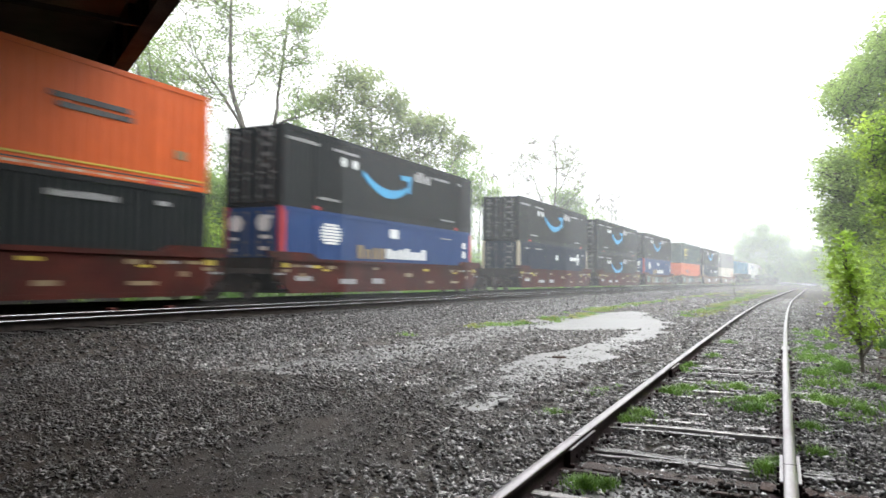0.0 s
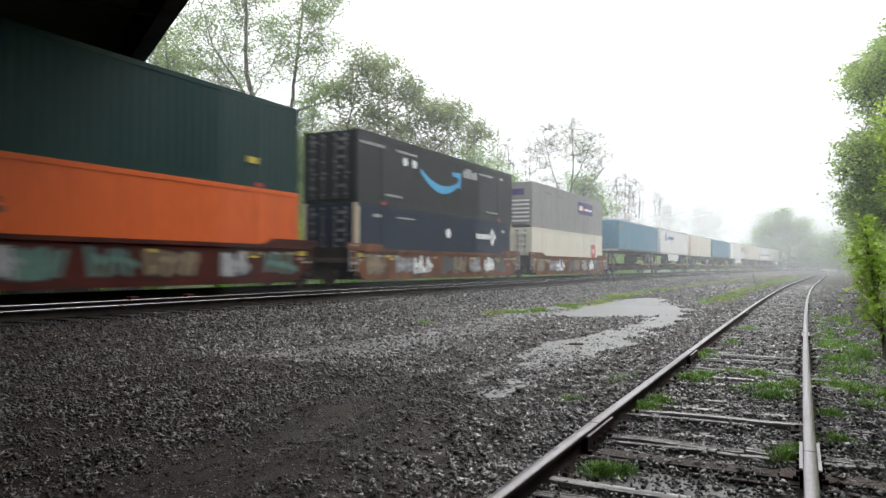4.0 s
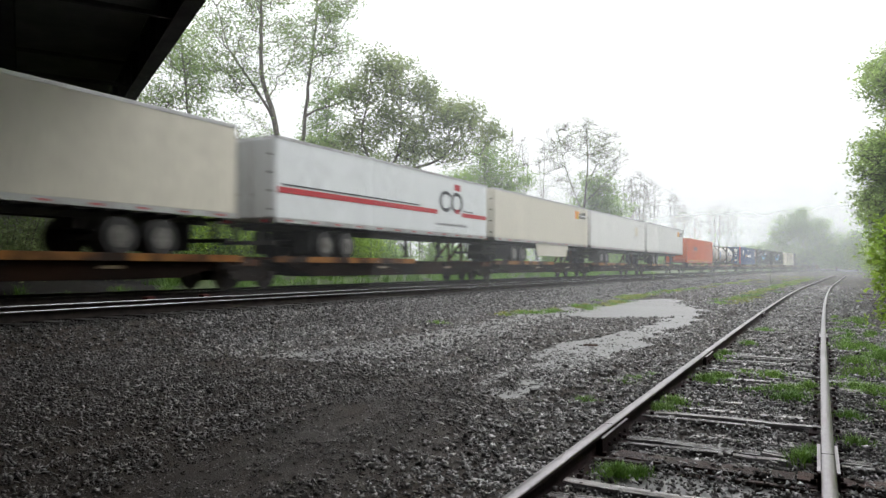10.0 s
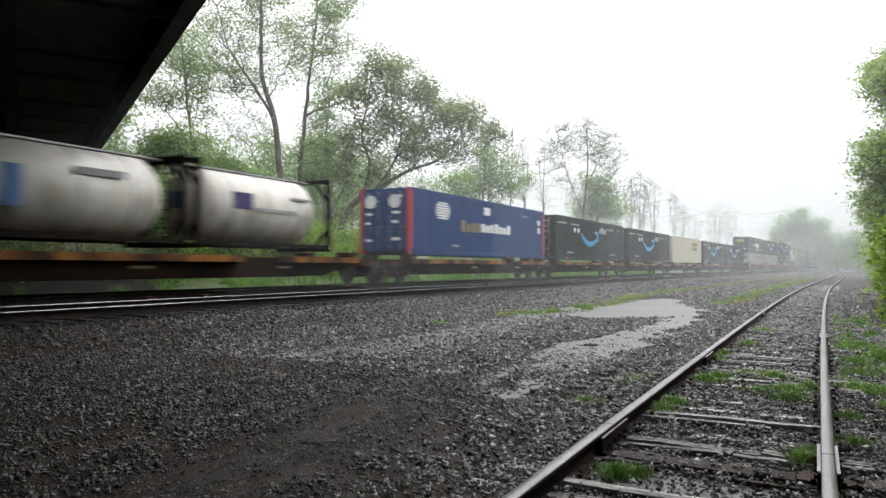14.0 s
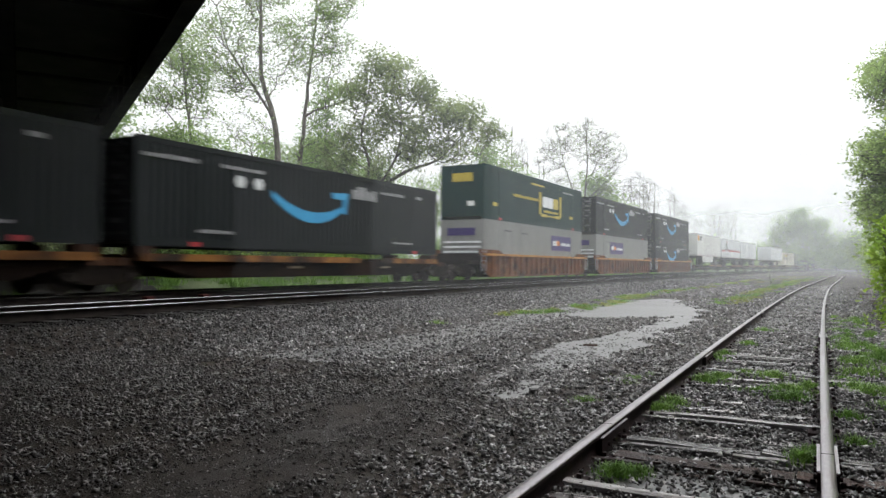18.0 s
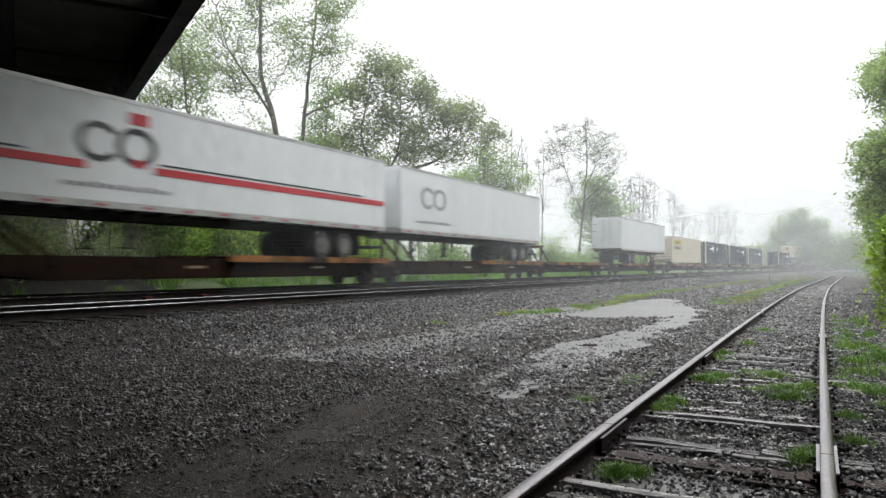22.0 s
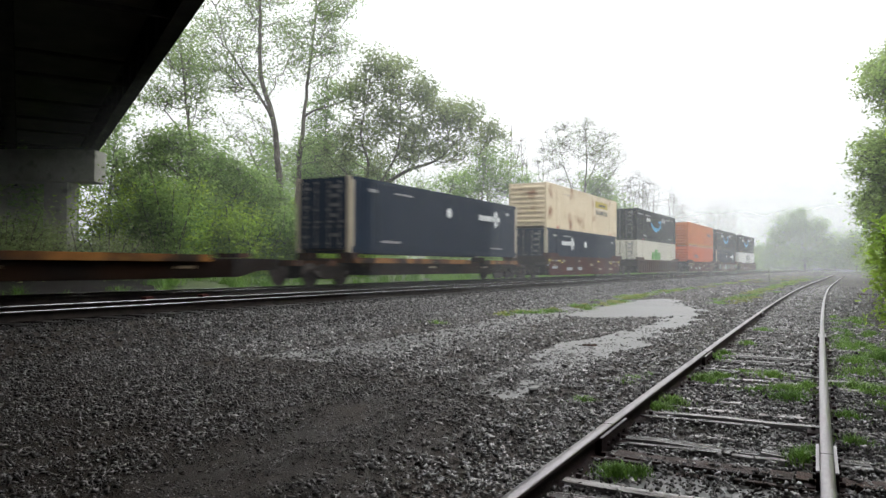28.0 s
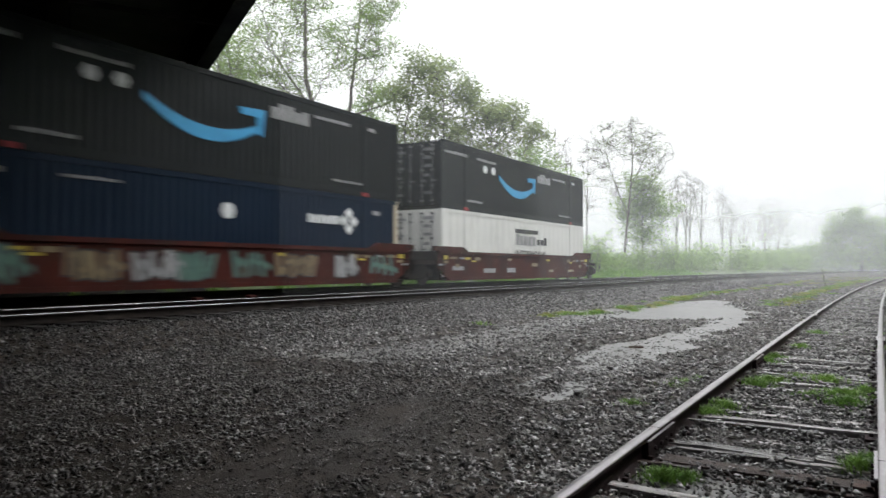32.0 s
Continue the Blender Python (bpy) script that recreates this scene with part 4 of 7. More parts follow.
            for z in (0.4, 1.0, 1.6, 2.2):
                part("hinge", boxes((sx * (hw - 0.22) - 0.07, sx * (hw - 0.22) + 0.07, ye - 0.06, ye - 0.035, z, z + 0.06)), M["chassis"], d)
        for x in (-0.9, 0.75):
            part("tail_light", boxes((x, x + 0.15, ye - 0.05, ye - 0.02, 0.02, 0.1)), M["red_mark"], root)
    if edge:
        part("edge_strip", boxes((hw - 0.02, hw + 0.006, ye, ye + 0.35, 0.16, TH - 0.12)), M[edge], root)
    marks_on(root, marks, hw + 0.014)
    return root


def sun_logo(root, y0, y1, z0, z1, full=True):
    """An orange square with a pale burst, beside dark block letters."""
    face = 1.3 + 0.014
    k = (y1 - y0) * 0.34
    part("logo_panel", boxes((face - 0.03, face, y0 - CL / 2, y0 + k - CL / 2, z0, z1)), M["orange_mark"], root)
    part("logo_corner", boxes((face - 0.02, face + 0.004, y0 + k * 0.45 - CL / 2, y0 + k - CL / 2, z0, z0 + (z1 - z0) * 0.35)), M["yellow_mark"], root)
    bm = bmesh.new()
    for i in range(6):
        a = math.pi * i / 6
        dy, dz = math.cos(a) * k * 0.42, math.sin(a) * k * 0.42
        cy, cz = y0 + k * 0.6 - CL / 2, (z0 + z1) / 2
        prism(bm, [(cy - dy - 0.02, cz - dz), (cy - dy + 0.02, cz - dz + 0.02), (cy + dy + 0.02, cz + dz), (cy + dy - 0.02, cz + dz - 0.02)], "x", face, face + 0.006)
    part("logo_burst", bm, M["yellow_mark"], root)
    lettering(root, y0 + k * 1.15, y1, z0 + 0.05, z1 - 0.02, "dark_mark", 3, 21, face, "block_letters")
    part("letter_stripe", boxes((face - 0.01, face + 0.005, y0 + k * 1.1 - CL / 2, y1 - CL / 2, (z0 + z1) / 2 - 0.05, (z0 + z1) / 2)), M["white_mark"], root)


def ring_logo(root, y0, far, tone="dark_mark", red="red_mark", strip=True):
    """Two ring letters over long red stripes."""
    face = 1.3 + 0.014
    for i, (yc, mm) in enumerate(((y0 + 0.65, tone), (y0 + 1.75, tone))):
        bm = bmesh.new()
        n = 20
        for j in range(n if i else n - 4):
            a0 = 2 * math.pi * (j + 2) / n
            a1 = a0 + 2 * math.pi / n
            q = [(yc - CL / 2 + math.cos(a) * r * 0.62, 1.62 + math.sin(a) * r * 0.5) for a, r in ((a0, 1.0), (a1, 1.0), (a1, 0.68), (a0, 0.68))]
            prism(bm, q, "x", face - 0.02, face)
        part("ring_letter", bm, M[mm], root)
    if red:
        part("flame", boxes((face - 0.01, face + 0.004, y0 + 1.5 - CL / 2, y0 + 2.1 - CL / 2, 2.2, 2.5), (face - 0.01, face + 0.004, y0 + 1.6 - CL / 2, y0 + 2.0 - CL / 2, 1.1, 1.3)), M[red], root)
    if strip:
        rows = ((0.1, y0 + 0.3, 0.92, 1.12) if far else (0.1, y0 - 0.2, 0.98, 1.18), (y0 + 2.3, 16.05, 0.98, 1.18))
        marks_on(root, [(a, b, z, w, "red_mark") for a, b, z, w in rows] + [(a + 0.2, b - 1.5, z + 0.26, z + 0.31, "dark_mark") for a, b, z, w in rows], face)
    lettering(root, y0 - 0.3, y0 + 2.9, 0.48, 0.62, "grey_mark", 12, 22, face)


# ---------------------------------------------------------------- cars of the train
def bogie(parent, y):
    """A two-axle truck under a car."""
    bm = bmesh.new()
    for sx in (-1, 1):
        x = sx * 0.98
        prism(bm, [(y - 1.15, 0.5), (y - 1.15, 0.62), (y - 0.45, 0.82), (y + 0.45, 0.82), (y + 1.15, 0.62), (y + 1.15, 0.5), (y + 0.5, 0.26), (y - 0.5, 0.26)], "x", x - 0.06, x + 0.06)
        for k in range(3):
            disc(bm, (x, y - 0.2 + 0.2 * k, 0.48), "z", 0.075, 0.3, 8)
    box(bm, -0.95, 0.95, y - 0.2, y + 0.2, 0.42, 0.75)
    b = part("bogie", bm, M["grime"], parent)
    for dy in (-0.88, 0.88):
        for sx in (-1, 1):
            bm = bmesh.new()
            disc(bm, (sx * 0.74, y + dy, 0.42), "x", 0.42, 0.1, 24)
            disc(bm, (sx * 0.80, y + dy, 0.42), "x", 0.3, 0.06, 18)
            disc(bm, (sx * 1.06, y + dy, 0.45), "x", 0.12, 0.14, 10)
            part("wheel", bm, M["wheel"], b)
    return b


def graffiti(root, seed, x, length, z0, z1, mats, n):
    """Sprayed tags: bunches of bold slanting strokes over a ragged patch of ground colour."""
    rnd = random.Random(seed)
    for i in range(n):
        yc = -length / 2 + (i + rnd.uniform(0.2, 0.8)) * length / n
        w = length / n * rnd.uniform(0.3, 0.5)
        # slanting two-stroke letters on dark outlines
        count = rnd.randint(4, 6)
        for j in range(count):
            y = yc - w * 0.95 + j * w * 1.9 / count
            a, t = rnd.uniform(-0.18, 0.18), rnd.uniform(0.05, 0.1)
            lo, hi = z0 + rnd.uniform(0.04, 0.22), z1 - rnd.uniform(0.04, 0.22)
            mid = lo + (hi - lo) * rnd.uniform(0.3, 0.7)
            c = y + w * 1.5 / count
            for name, mm, g, xa, xb in (("letter_outline", "dark_mark", 0.045, x - 0.004, x + 0.001 + 0.0006 * j), ("sprayed_letter", mats[i % len(mats)], 0.0, x, x + 0.005 + 0.0006 * j)):
                bm = bmesh.new()
                prism(bm, [(y - t - g, lo - g), (y + t + g, lo - g), (y + t + a + g, hi + g), (y - t + a - g, hi + g)], "x", xa, xb)
                prism(bm, [(y - g, mid - t - g), (c + g, mid - t + a - g), (c + g, mid + t + a + g), (y - g, mid + t + g)], "x", xa, xb + 0.0003)
                part(name, bm, M[mm], root)


def well_car(paint_key, label, ribs, front=True, back=True, spray=None, seed=0):
    """A double-stack well car unit; z = 0 is the rail head, its load stands 0.33 above."""
    root = empty("well_car", Matrix.Identity(4), label, "well car", "cars of the freight train")
    hl = CL / 2 + 0.25
    W = 1.47
    for sx in (-1, 1):
        x0, x1 = (W - 0.06, W) if sx > 0 else (-W, -W + 0.06)
        bm = bmesh.new()
        prism(bm, [(-hl + 0.5, 0.22), (hl - 0.5, 0.22), (hl + 0.3, 0.75), (hl + 0.3, 1.36), (-hl - 0.3, 1.36), (-hl - 0.3, 0.75)], "x", x0, x1)
        w = part("side_wall", bm, M[paint_key], root)
        part("top_sill", boxes((x0 - 0.07, x1 + 0.07, -hl - 0.3, hl + 0.3, 1.30, 1.42)), M["yellow_edge" if ribs and paint_key == "brown" else paint_key], w)
        part("bottom_sill", boxes((x0 - 0.06, x1 + 0.05, -hl + 0.5, hl - 0.5, 0.18, 0.3)), M[paint_key], w)
        if ribs:
            for i in range(20):
                y = -hl + 0.75 + i * (2 * hl - 1.5) / 19
                part("rib", boxes(((x1 if sx > 0 else x0 - 0.09), (x1 + 0.09 if sx > 0 else x0), y - 0.06, y + 0.06, 0.3, 1.3)), M[paint_key], w)
        for sy in (-1, 1):
            y = sy * (hl + 0.1)
            bm = bmesh.new()
            prism(bm, [(y - sy * 2.3, 1.42), (y + sy * 0.5, 1.42), (y + sy * 0.5, 1.62), (y - sy * 1.8, 1.62)], "x", x0 - 0.03, x1 + 0.03)
            part("raised_end", bm, M[paint_key], w)
    bm = boxes((-1.4, 1.4, -hl, hl, 0.2, 0.26))
    for i in range(7):
        y = -hl + 0.6 + i * (2 * hl - 1.2) / 6
        box(bm, -1.42, 1.42, y - 0.12, y + 0.12, 0.24, 0.325)
    part("well_floor", bm, M["grime"], root)
    for sy in (-1, 1):
        y0, y1 = sorted((sy * hl, sy * (hl + 1.75)))
        bm = boxes((-1.35, 1.35, y0, y1, 0.86, 1.02), (-0.35, 0.35, y0, y1, 0.55, 0.86))
        box(bm, -1.42, 1.42, sy * hl - 0.06, sy * hl + 0.06, 0.3, 1.42)
        part("end_platform", bm, M["grime"], root)
    for sy, on in ((-1, front), (1, back)):
        if on:
            bogie(root, sy * (hl + (1.45 if sy < 0 else 1.45)))
            bm = boxes((-0.12, 0.12, sy * (hl + 1.7) - 0.5, sy * (hl + 1.7) + 0.5, 0.66, 0.88))
            part("coupler", bm, M["grime"], root)
    for sy in (-1, 1):
        bm = bmesh.new()
        for i in range(5):
            box(bm, W + 0.02, W + 0.05, sy * (hl + 0.2) - 0.22, sy * (hl + 0.2) + 0.22, 0.55 + i * 0.24, 0.58 + i * 0.24)
        box(bm, W + 0.0, W + 0.05, sy * (hl + 0.2) - 0.25, sy * (hl + 0.2) - 0.22, 0.5, 1.62)
        box(bm, W + 0.0, W + 0.05, sy * (hl + 0.2) + 0.22, sy * (hl + 0.2) + 0.25, 0.5, 1.62)
        part("ladder", bm, M["grey_mark" if paint_key == "brown" else "grime"], root)
    rnd = random.Random(seed + 40)
    for i in range(4):
        y = -6 + 4 * i + rnd.uniform(-0.5, 0.5)
        if not ribs:
            part("marking", boxes((W, W + 0.006, y, y + rnd.uniform(0.3, 0.6), 1.08, 1.18)), M["tan_mark" if i % 2 else "yellow_mark"], root)
    if not ribs:
        # small plates and stencils crowded towards the ends
        for sy in (-1, 1):
            for k, (dy, w, z, h, mm) in enumerate(((0.1, 0.42, 1.08, 0.16, "yellow_mark"), (0.15, 0.4, 0.92, 0.1, "tan_mark"), (-0.15, 0.45, 0.82, 0.07, "grey_mark"), (1.1, 0.3, 0.74, 0.15, "tan_mark"),
                                                   (0.75, 0.6, 1.1, 0.09, "tan_mark"), (1.5, 0.35, 1.1, 0.08, "grey_mark"), (2.5, 0.4, 0.98, 0.07, "yellow_mark"), (2.85, 0.5, 1.06, 0.13, "tan_mark"))):
                y = sy * (hl - 0.15 - dy)
                part("marking", boxes((W, W + 0.005 + 0.0005 * k, y - w / 2, y + w / 2, z, z + h)), M[mm], root)
    if spray == "stencil":
        for i in range(6):
            y = CL / 2 - 7.2 + i * 2.5 + rnd.uniform(-0.3, 0.3)
            z = rnd.choice((0.5, 0.62, 0.8))
            lettering(root, y, y + rnd.uniform(0.7, 1.7), z, z + rnd.uniform(0.14, 0.3), rnd.choice(("tan_mark", "grey_mark")), 1, seed + i, W + 0.006, "stencil")
    elif spray:
        graffiti(root, seed, W + 0.004, 15, 0.34, 1.26, spray, 8)
    return root


def spine_car(label, loaded="box", front=True, back=True, wheels_far=True, fin="rust"):
    """A low spine car unit; z = 0 is the rail head, boxes stand 1.25 above it and trailer tyres 1.0."""
    root = empty("spine_car", Matrix.Identity(4), label, "spine car", "cars of the freight train")
    hl = CL / 2 + 0.55
    bm = bmesh.new()
    prism(bm, [(-hl, 0.62), (-hl + 2.0, 0.5), (-hl + 3.2, 0.36), (hl - 3.2, 0.36), (hl - 2.0, 0.5), (hl, 0.62), (hl, 0.98), (-hl, 0.98)], "x", -0.42, 0.42)
    part("centre_sill", bm, M["grime"], root)
    bm = bmesh.new()
    prism(bm, [(-hl + 1.2, 0.74), (-hl + 2.6, 0.4), (hl - 2.6, 0.4), (hl - 1.2, 0.74), (hl - 1.2, 0.94), (-hl + 1.2, 0.94)], "x", 1.18, 1.24)
    prism(bm, [(-hl + 1.2, 0.74), (-hl + 2.6, 0.4), (hl - 2.6, 0.4), (hl - 1.2, 0.74), (hl - 1.2, 0.94), (-hl + 1.2, 0.94)], "x", -1.24, -1.18)
    part("side_girder", bm, M["rust_dark"], root)
    spans = ((-hl + 0.7, -hl + 10.5), (hl - 5.2, hl - 0.7)) if loaded == "box" else (((hl - 9.2, hl - 0.4),) if wheels_far else ((-hl + 0.4, -hl + 9.2),))
    if loaded == "none":
        spans = ((-hl + 0.4, hl - 4.0),)
    for a, b in spans:
        for sx in (-1, 1):
            x0, x1 = (0.55, 1.36) if sx > 0 else (-1.36, -0.55)
            d = part("wheel_deck", boxes((x0, x1, a, b, 0.94, 1.0)), M[fin], root)
            e0, e1 = (1.36, 1.42) if sx > 0 else (-1.42, -1.36)
            part("deck_edge", boxes((e0, e1, a, b, 0.86, 1.06)), M["deck_edge"], d)
    bm = bmesh.new()
    for i in range(6):
        y = -hl + 2.8 + i * (2 * hl - 5.6) / 5
        prism(bm, [(-1.3, 0.72), (1.3, 0.72), (1.3, 0.93), (-1.3, 0.93)], "y", y - 0.1, y + 0.1)
    part("arm_frame", bm, M["grime"], root)
    if loaded == "box":
        for sy in (-1, 1):
            y = sy * (CL / 2 - 0.35)
            part("container_pedestal", boxes((-1.3, -0.7, y - 0.25, y + 0.25, 0.9, 1.247), (0.7, 1.3, y - 0.25, y + 0.25, 0.9, 1.247), (-1.3, 1.3, y - 0.12, y + 0.12, 0.86, 1.0)), M[fin], root)
    if loaded != "box":
        # hitch stand under the trailer's nose
        y = (-1 if wheels_far else 1) * (CL / 2 - 1.1)
        s = 1 if wheels_far else -1
        bm = boxes((-0.45, 0.45, y - 0.3, y + 0.3, 1.96, 2.12))
        for x in (-0.4, 0.34):
            prism(bm, [(y - 0.1, 1.96), (y + 0.1, 1.96), (y + s * 1.6, 0.98), (y + s * 1.4, 0.98)], "x", x, x + 0.07)
            box(bm, x, x + 0.07, y - 0.08, y + 0.08, 0.98, 1.96)
        if loaded == "none" and not wheels_far:
            bm.free()
            bm = boxes((-0.45, 0.45, y - 0.3, y + 0.3, 1.0, 1.14))
        part("hitch_stand", bm, M["rust"], root)
    for sy, on in ((-1, front), (1, back)):
        y0, y1 = sorted((sy * hl, sy * (hl + 0.55)))
        part("end_frame", boxes((-1.1, 1.1, y0, y1, 0.74, 0.94)), M["rust"], root)
        if on:
            bogie(root, sy * (hl + 0.2))
    for y in (-2.0, 3.5):
        part("marking", boxes((1.24, 1.246, y, y + 0.7, 0.66, 0.74)), M["tan_mark"], root)
    return root

# ---------------------------------------------------------------- trees and undergrowth
def tube(V, F, pts, radii, n=6):
    base = len(V)
    for i, (p, r) in enumerate(zip(pts, radii)):
        a = pts[max(0, i - 1)]
        b = pts[min(len(pts) - 1, i + 1)]
        d = (b - a).normalized()
        u = d.orthogonal().normalized()
        w = d.cross(u)
        for k in range(n):
            t = 2 * math.pi * k / n
            V.append(p + (u * math.cos(t) + w * math.sin(t)) * r)
    for i in range(len(pts) - 1):
        for k in range(n):
            F.append((base + i * n + k, base + i * n + (k + 1) % n, base + (i + 1) * n + (k + 1) % n, base + (i + 1) * n + k))


def limb(rnd, start, way, length, steps, wob, up):
    pts, d = [start.copy()], way.normalized()
    for _ in range(steps):
        d = (d + Vector((rnd.uniform(-wob, wob), rnd.uniform(-wob, wob), rnd.uniform(-wob, wob) + up))).normalized()
        pts.append(pts[-1] + d * (length / steps))
    return pts


def leaves(rng, centres, spread, per, size):
    """Small folded leaves in clumps round the given centres."""
    c = np.repeat(np.asarray(centres), int(per * 1.6 + 0.5), axis=0)
    n = len(c)
    c = c + rng.normal(0, 1, (n, 3)) * np.array([spread, spread, spread * 0.75])
    a = rng.normal(0, 1, (n, 3))
    a[:, 2] *= 0.5
    a /= np.linalg.norm(a, axis=1)[:, None] + 1e-9
    b = np.cross(a, rng.normal(0, 1, (n, 3)))
    b /= np.linalg.norm(b, axis=1)[:, None] + 1e-9
    s = (size * 0.72 * rng.uniform(0.55, 1.35, n))[:, None]
    v = np.stack([c - a * s, c + a * s - b * s * 0.42, c + a * s * 0.75 + b * s * 0.5], axis=1).reshape(-1, 3)
    f = np.arange(n * 3).reshape(-1, 3)
    return v, f


def tree(x, y, h, seed, leafmat="leaf", label="tall spring tree with thin new leaves", category="tree", base_z=0.7, r0=0.2, lean=(0.0, 0.0), crown_lo=0.35, nb=16, reach=0.33,
         per=10, size=0.14, spread=0.45, sub=4, up=0.12, angle=0.9, name="tree", group="trees along the line", stems=1, leaf_share=1.0, tmin=0.006):
    rnd = random.Random(seed)
    rng = np.random.default_rng(seed)
    V, F, tips = [], [], []
    for st in range(stems):
        off = Vector((rnd.uniform(-0.5, 0.5), rnd.uniform(-0.5, 0.5), 0)) * (0 if stems == 1 else 0.6)
        way = Vector((lean[0] + (rnd.uniform(-0.22, 0.22) if stems > 1 else 0), lean[1] + (rnd.uniform(-0.22, 0.22) if stems > 1 else 0), 1))
        hh = h * (1 if st == 0 else rnd.uniform(0.65, 0.95))
        trunk = limb(rnd, off + Vector((0, 0, -0.4)), way, hh + 0.4, 12, 0.07, 0.02)
        rr = r0 * (1 if st == 0 else 0.75)
        tube(V, F, trunk, [rr * (1 - 0.93 * (i / 12)) + 0.012 for i in range(13)], 7)
        for i in range(nb):
            k = crown_lo + (1 - crown_lo) * ((i + rnd.random()) / nb)
            q = k * 12
            i0 = min(11, int(q))
            p = trunk[i0].lerp(trunk[i0 + 1], q - i0)
            az = i * 2.4 + rnd.uniform(-0.5, 0.5)
            ang = angle * rnd.uniform(0.7, 1.2) * (1.05 - 0.4 * k)
            d = Vector((math.cos(az) * math.sin(ang), math.sin(az) * math.sin(ang), math.cos(ang)))
            L = h * reach * (1.25 - 0.85 * (k - crown_lo) / (1 - crown_lo)) * rnd.uniform(0.6, 1.15)
            br = limb(rnd, p, d, L, 5, 0.16, up)
            r1 = max(0.018, tmin * 1.4, rr * (1 - 0.9 * k) * 0.5)
            tube(V, F, br, [r1 * (1 - 0.85 * j / 5) + 0.006 for j in range(6)], 5)
            for s in range(sub):
                j = rnd.randint(1, 4)
                q2 = br[j].lerp(br[j + 1], rnd.random())
                d2 = ((br[j + 1] - br[j]).normalized() + Vector((rnd.uniform(-1, 1), rnd.uniform(-1, 1), rnd.uniform(-0.4, 0.8)))).normalized()
                tw = limb(rnd, q2, d2, L * rnd.uniform(0.25, 0.5), 3, 0.2, 0.05)
                tube(V, F, tw, [max(tmin, r1 * 0.35) * (1 - 0.6 * t / 3) + 0.004 for t in range(4)], 4)
                if rnd.random() < leaf_share:
                    tips += [tw[2], tw[3], tw[1].lerp(tw[2], 0.5)]
            if rnd.random() < leaf_share:
                tips += [br[4], br[5]]
    root = empty(name, pose(x, y, base_z), label, category, group)
    t = mesh_np("trunk", [tuple(v) for v in V], F, M["bark"], root, smooth=True)
    if tips and per:
        v, f = leaves(rng, [tuple(p) for p in tips], spread, per, size)
        mesh_np("crown", v, f, M[leafmat], root, per=3)
    return root


def bush(x, y, w, h, seed, leafmat="leaf", base_z=0.6, n=170, per=16, size=0.09, label="dense green spring shrub beside the line", group="shrubs beside the line"):
    """A many-stemmed shrub: thin stems with an uneven heap of leaves."""
    rnd = random.Random(seed)
    rng = np.random.default_rng(seed)
    V, F, tips = [], [], []
    for i in range(22):
        az, tilt = rnd.uniform(0, 6.28), rnd.uniform(0.05, 0.75)
        L = h * rnd.uniform(0.6, 1.08)
        d = Vector((math.cos(az) * math.sin(tilt) * w / h, math.sin(az) * math.sin(tilt) * w / h, math.cos(tilt)))
        st = limb(rnd, Vector((rnd.uniform(-0.25, 0.25) * w, rnd.uniform(-0.25, 0.25) * w, -0.2)), d, L, 6, 0.16, 0.04)
        tube(V, F, st, [0.028 * (1 - 0.8 * j / 6) + 0.005 for j in range(7)], 4)
        for k in range(max(2, n // 22)):
            j = rnd.randint(1, 5)
            q = st[j].lerp(st[j + 1], rnd.random())
            tips.append(q + Vector((rnd.uniform(-1, 1), rnd.uniform(-1, 1), rnd.uniform(-0.5, 0.6))) * 0.2 * w)
    root = empty("shrub", pose(x, y, base_z), label, "shrub", group)
    mesh_np("branchwork", [tuple(v) for v in V], F, M["bark"], root)
    tips = [t for t in tips if t.z > (0.02 if base_z else 0.14 * h)]
    v, f = leaves(rng, [tuple(t) for t in tips], 0.13 * w, per, size)
    v[:, 2] = np.maximum(v[:, 2], 0.0)
    mesh_np("foliage", v, f, M[leafmat], root, per=3)
    return root


def leaf_sprays(rng, centres, spread, per, size, flat=0.55, droop=0.3):
    """Kite-shaped leaves in flattened clumps round the given centres, tips hanging a little."""
    c = np.repeat(np.asarray(centres, dtype=np.float64), per, axis=0)
    n = len(c)
    c = c + rng.normal(0, 1, (n, 3)) * np.array([spread, spread, spread * flat])
    az = rng.uniform(0, 6.283, n)
    a = np.stack([np.cos(az), np.sin(az), rng.normal(-droop, 0.45, n)], 1)
    a /= np.linalg.norm(a, axis=1)[:, None]
    up = rng.normal(0, 0.55, (n, 3)) + np.array([0, 0, 1.0])
    b = np.cross(a, up)
    b /= np.linalg.norm(b, axis=1)[:, None] + 1e-9
    s = (size * rng.uniform(0.6, 1.3, n))[:, None]
    v = np.stack([c - a * s, c - b * s * 0.5, c + a * s, c + b * s * 0.5], axis=1).reshape(-1, 3)
    return v, np.arange(n * 4).reshape(-1, 4)


def line_at(q, f):
    """A point on the smooth curve from q[1] to q[2]."""
    return [0.5 * (2 * b + (c - a) * f + (2 * a - 5 * b + 4 * c - d) * f * f + (3 * b - a - 3 * c + d) * f ** 3) for a, b, c, d in zip(*q)]


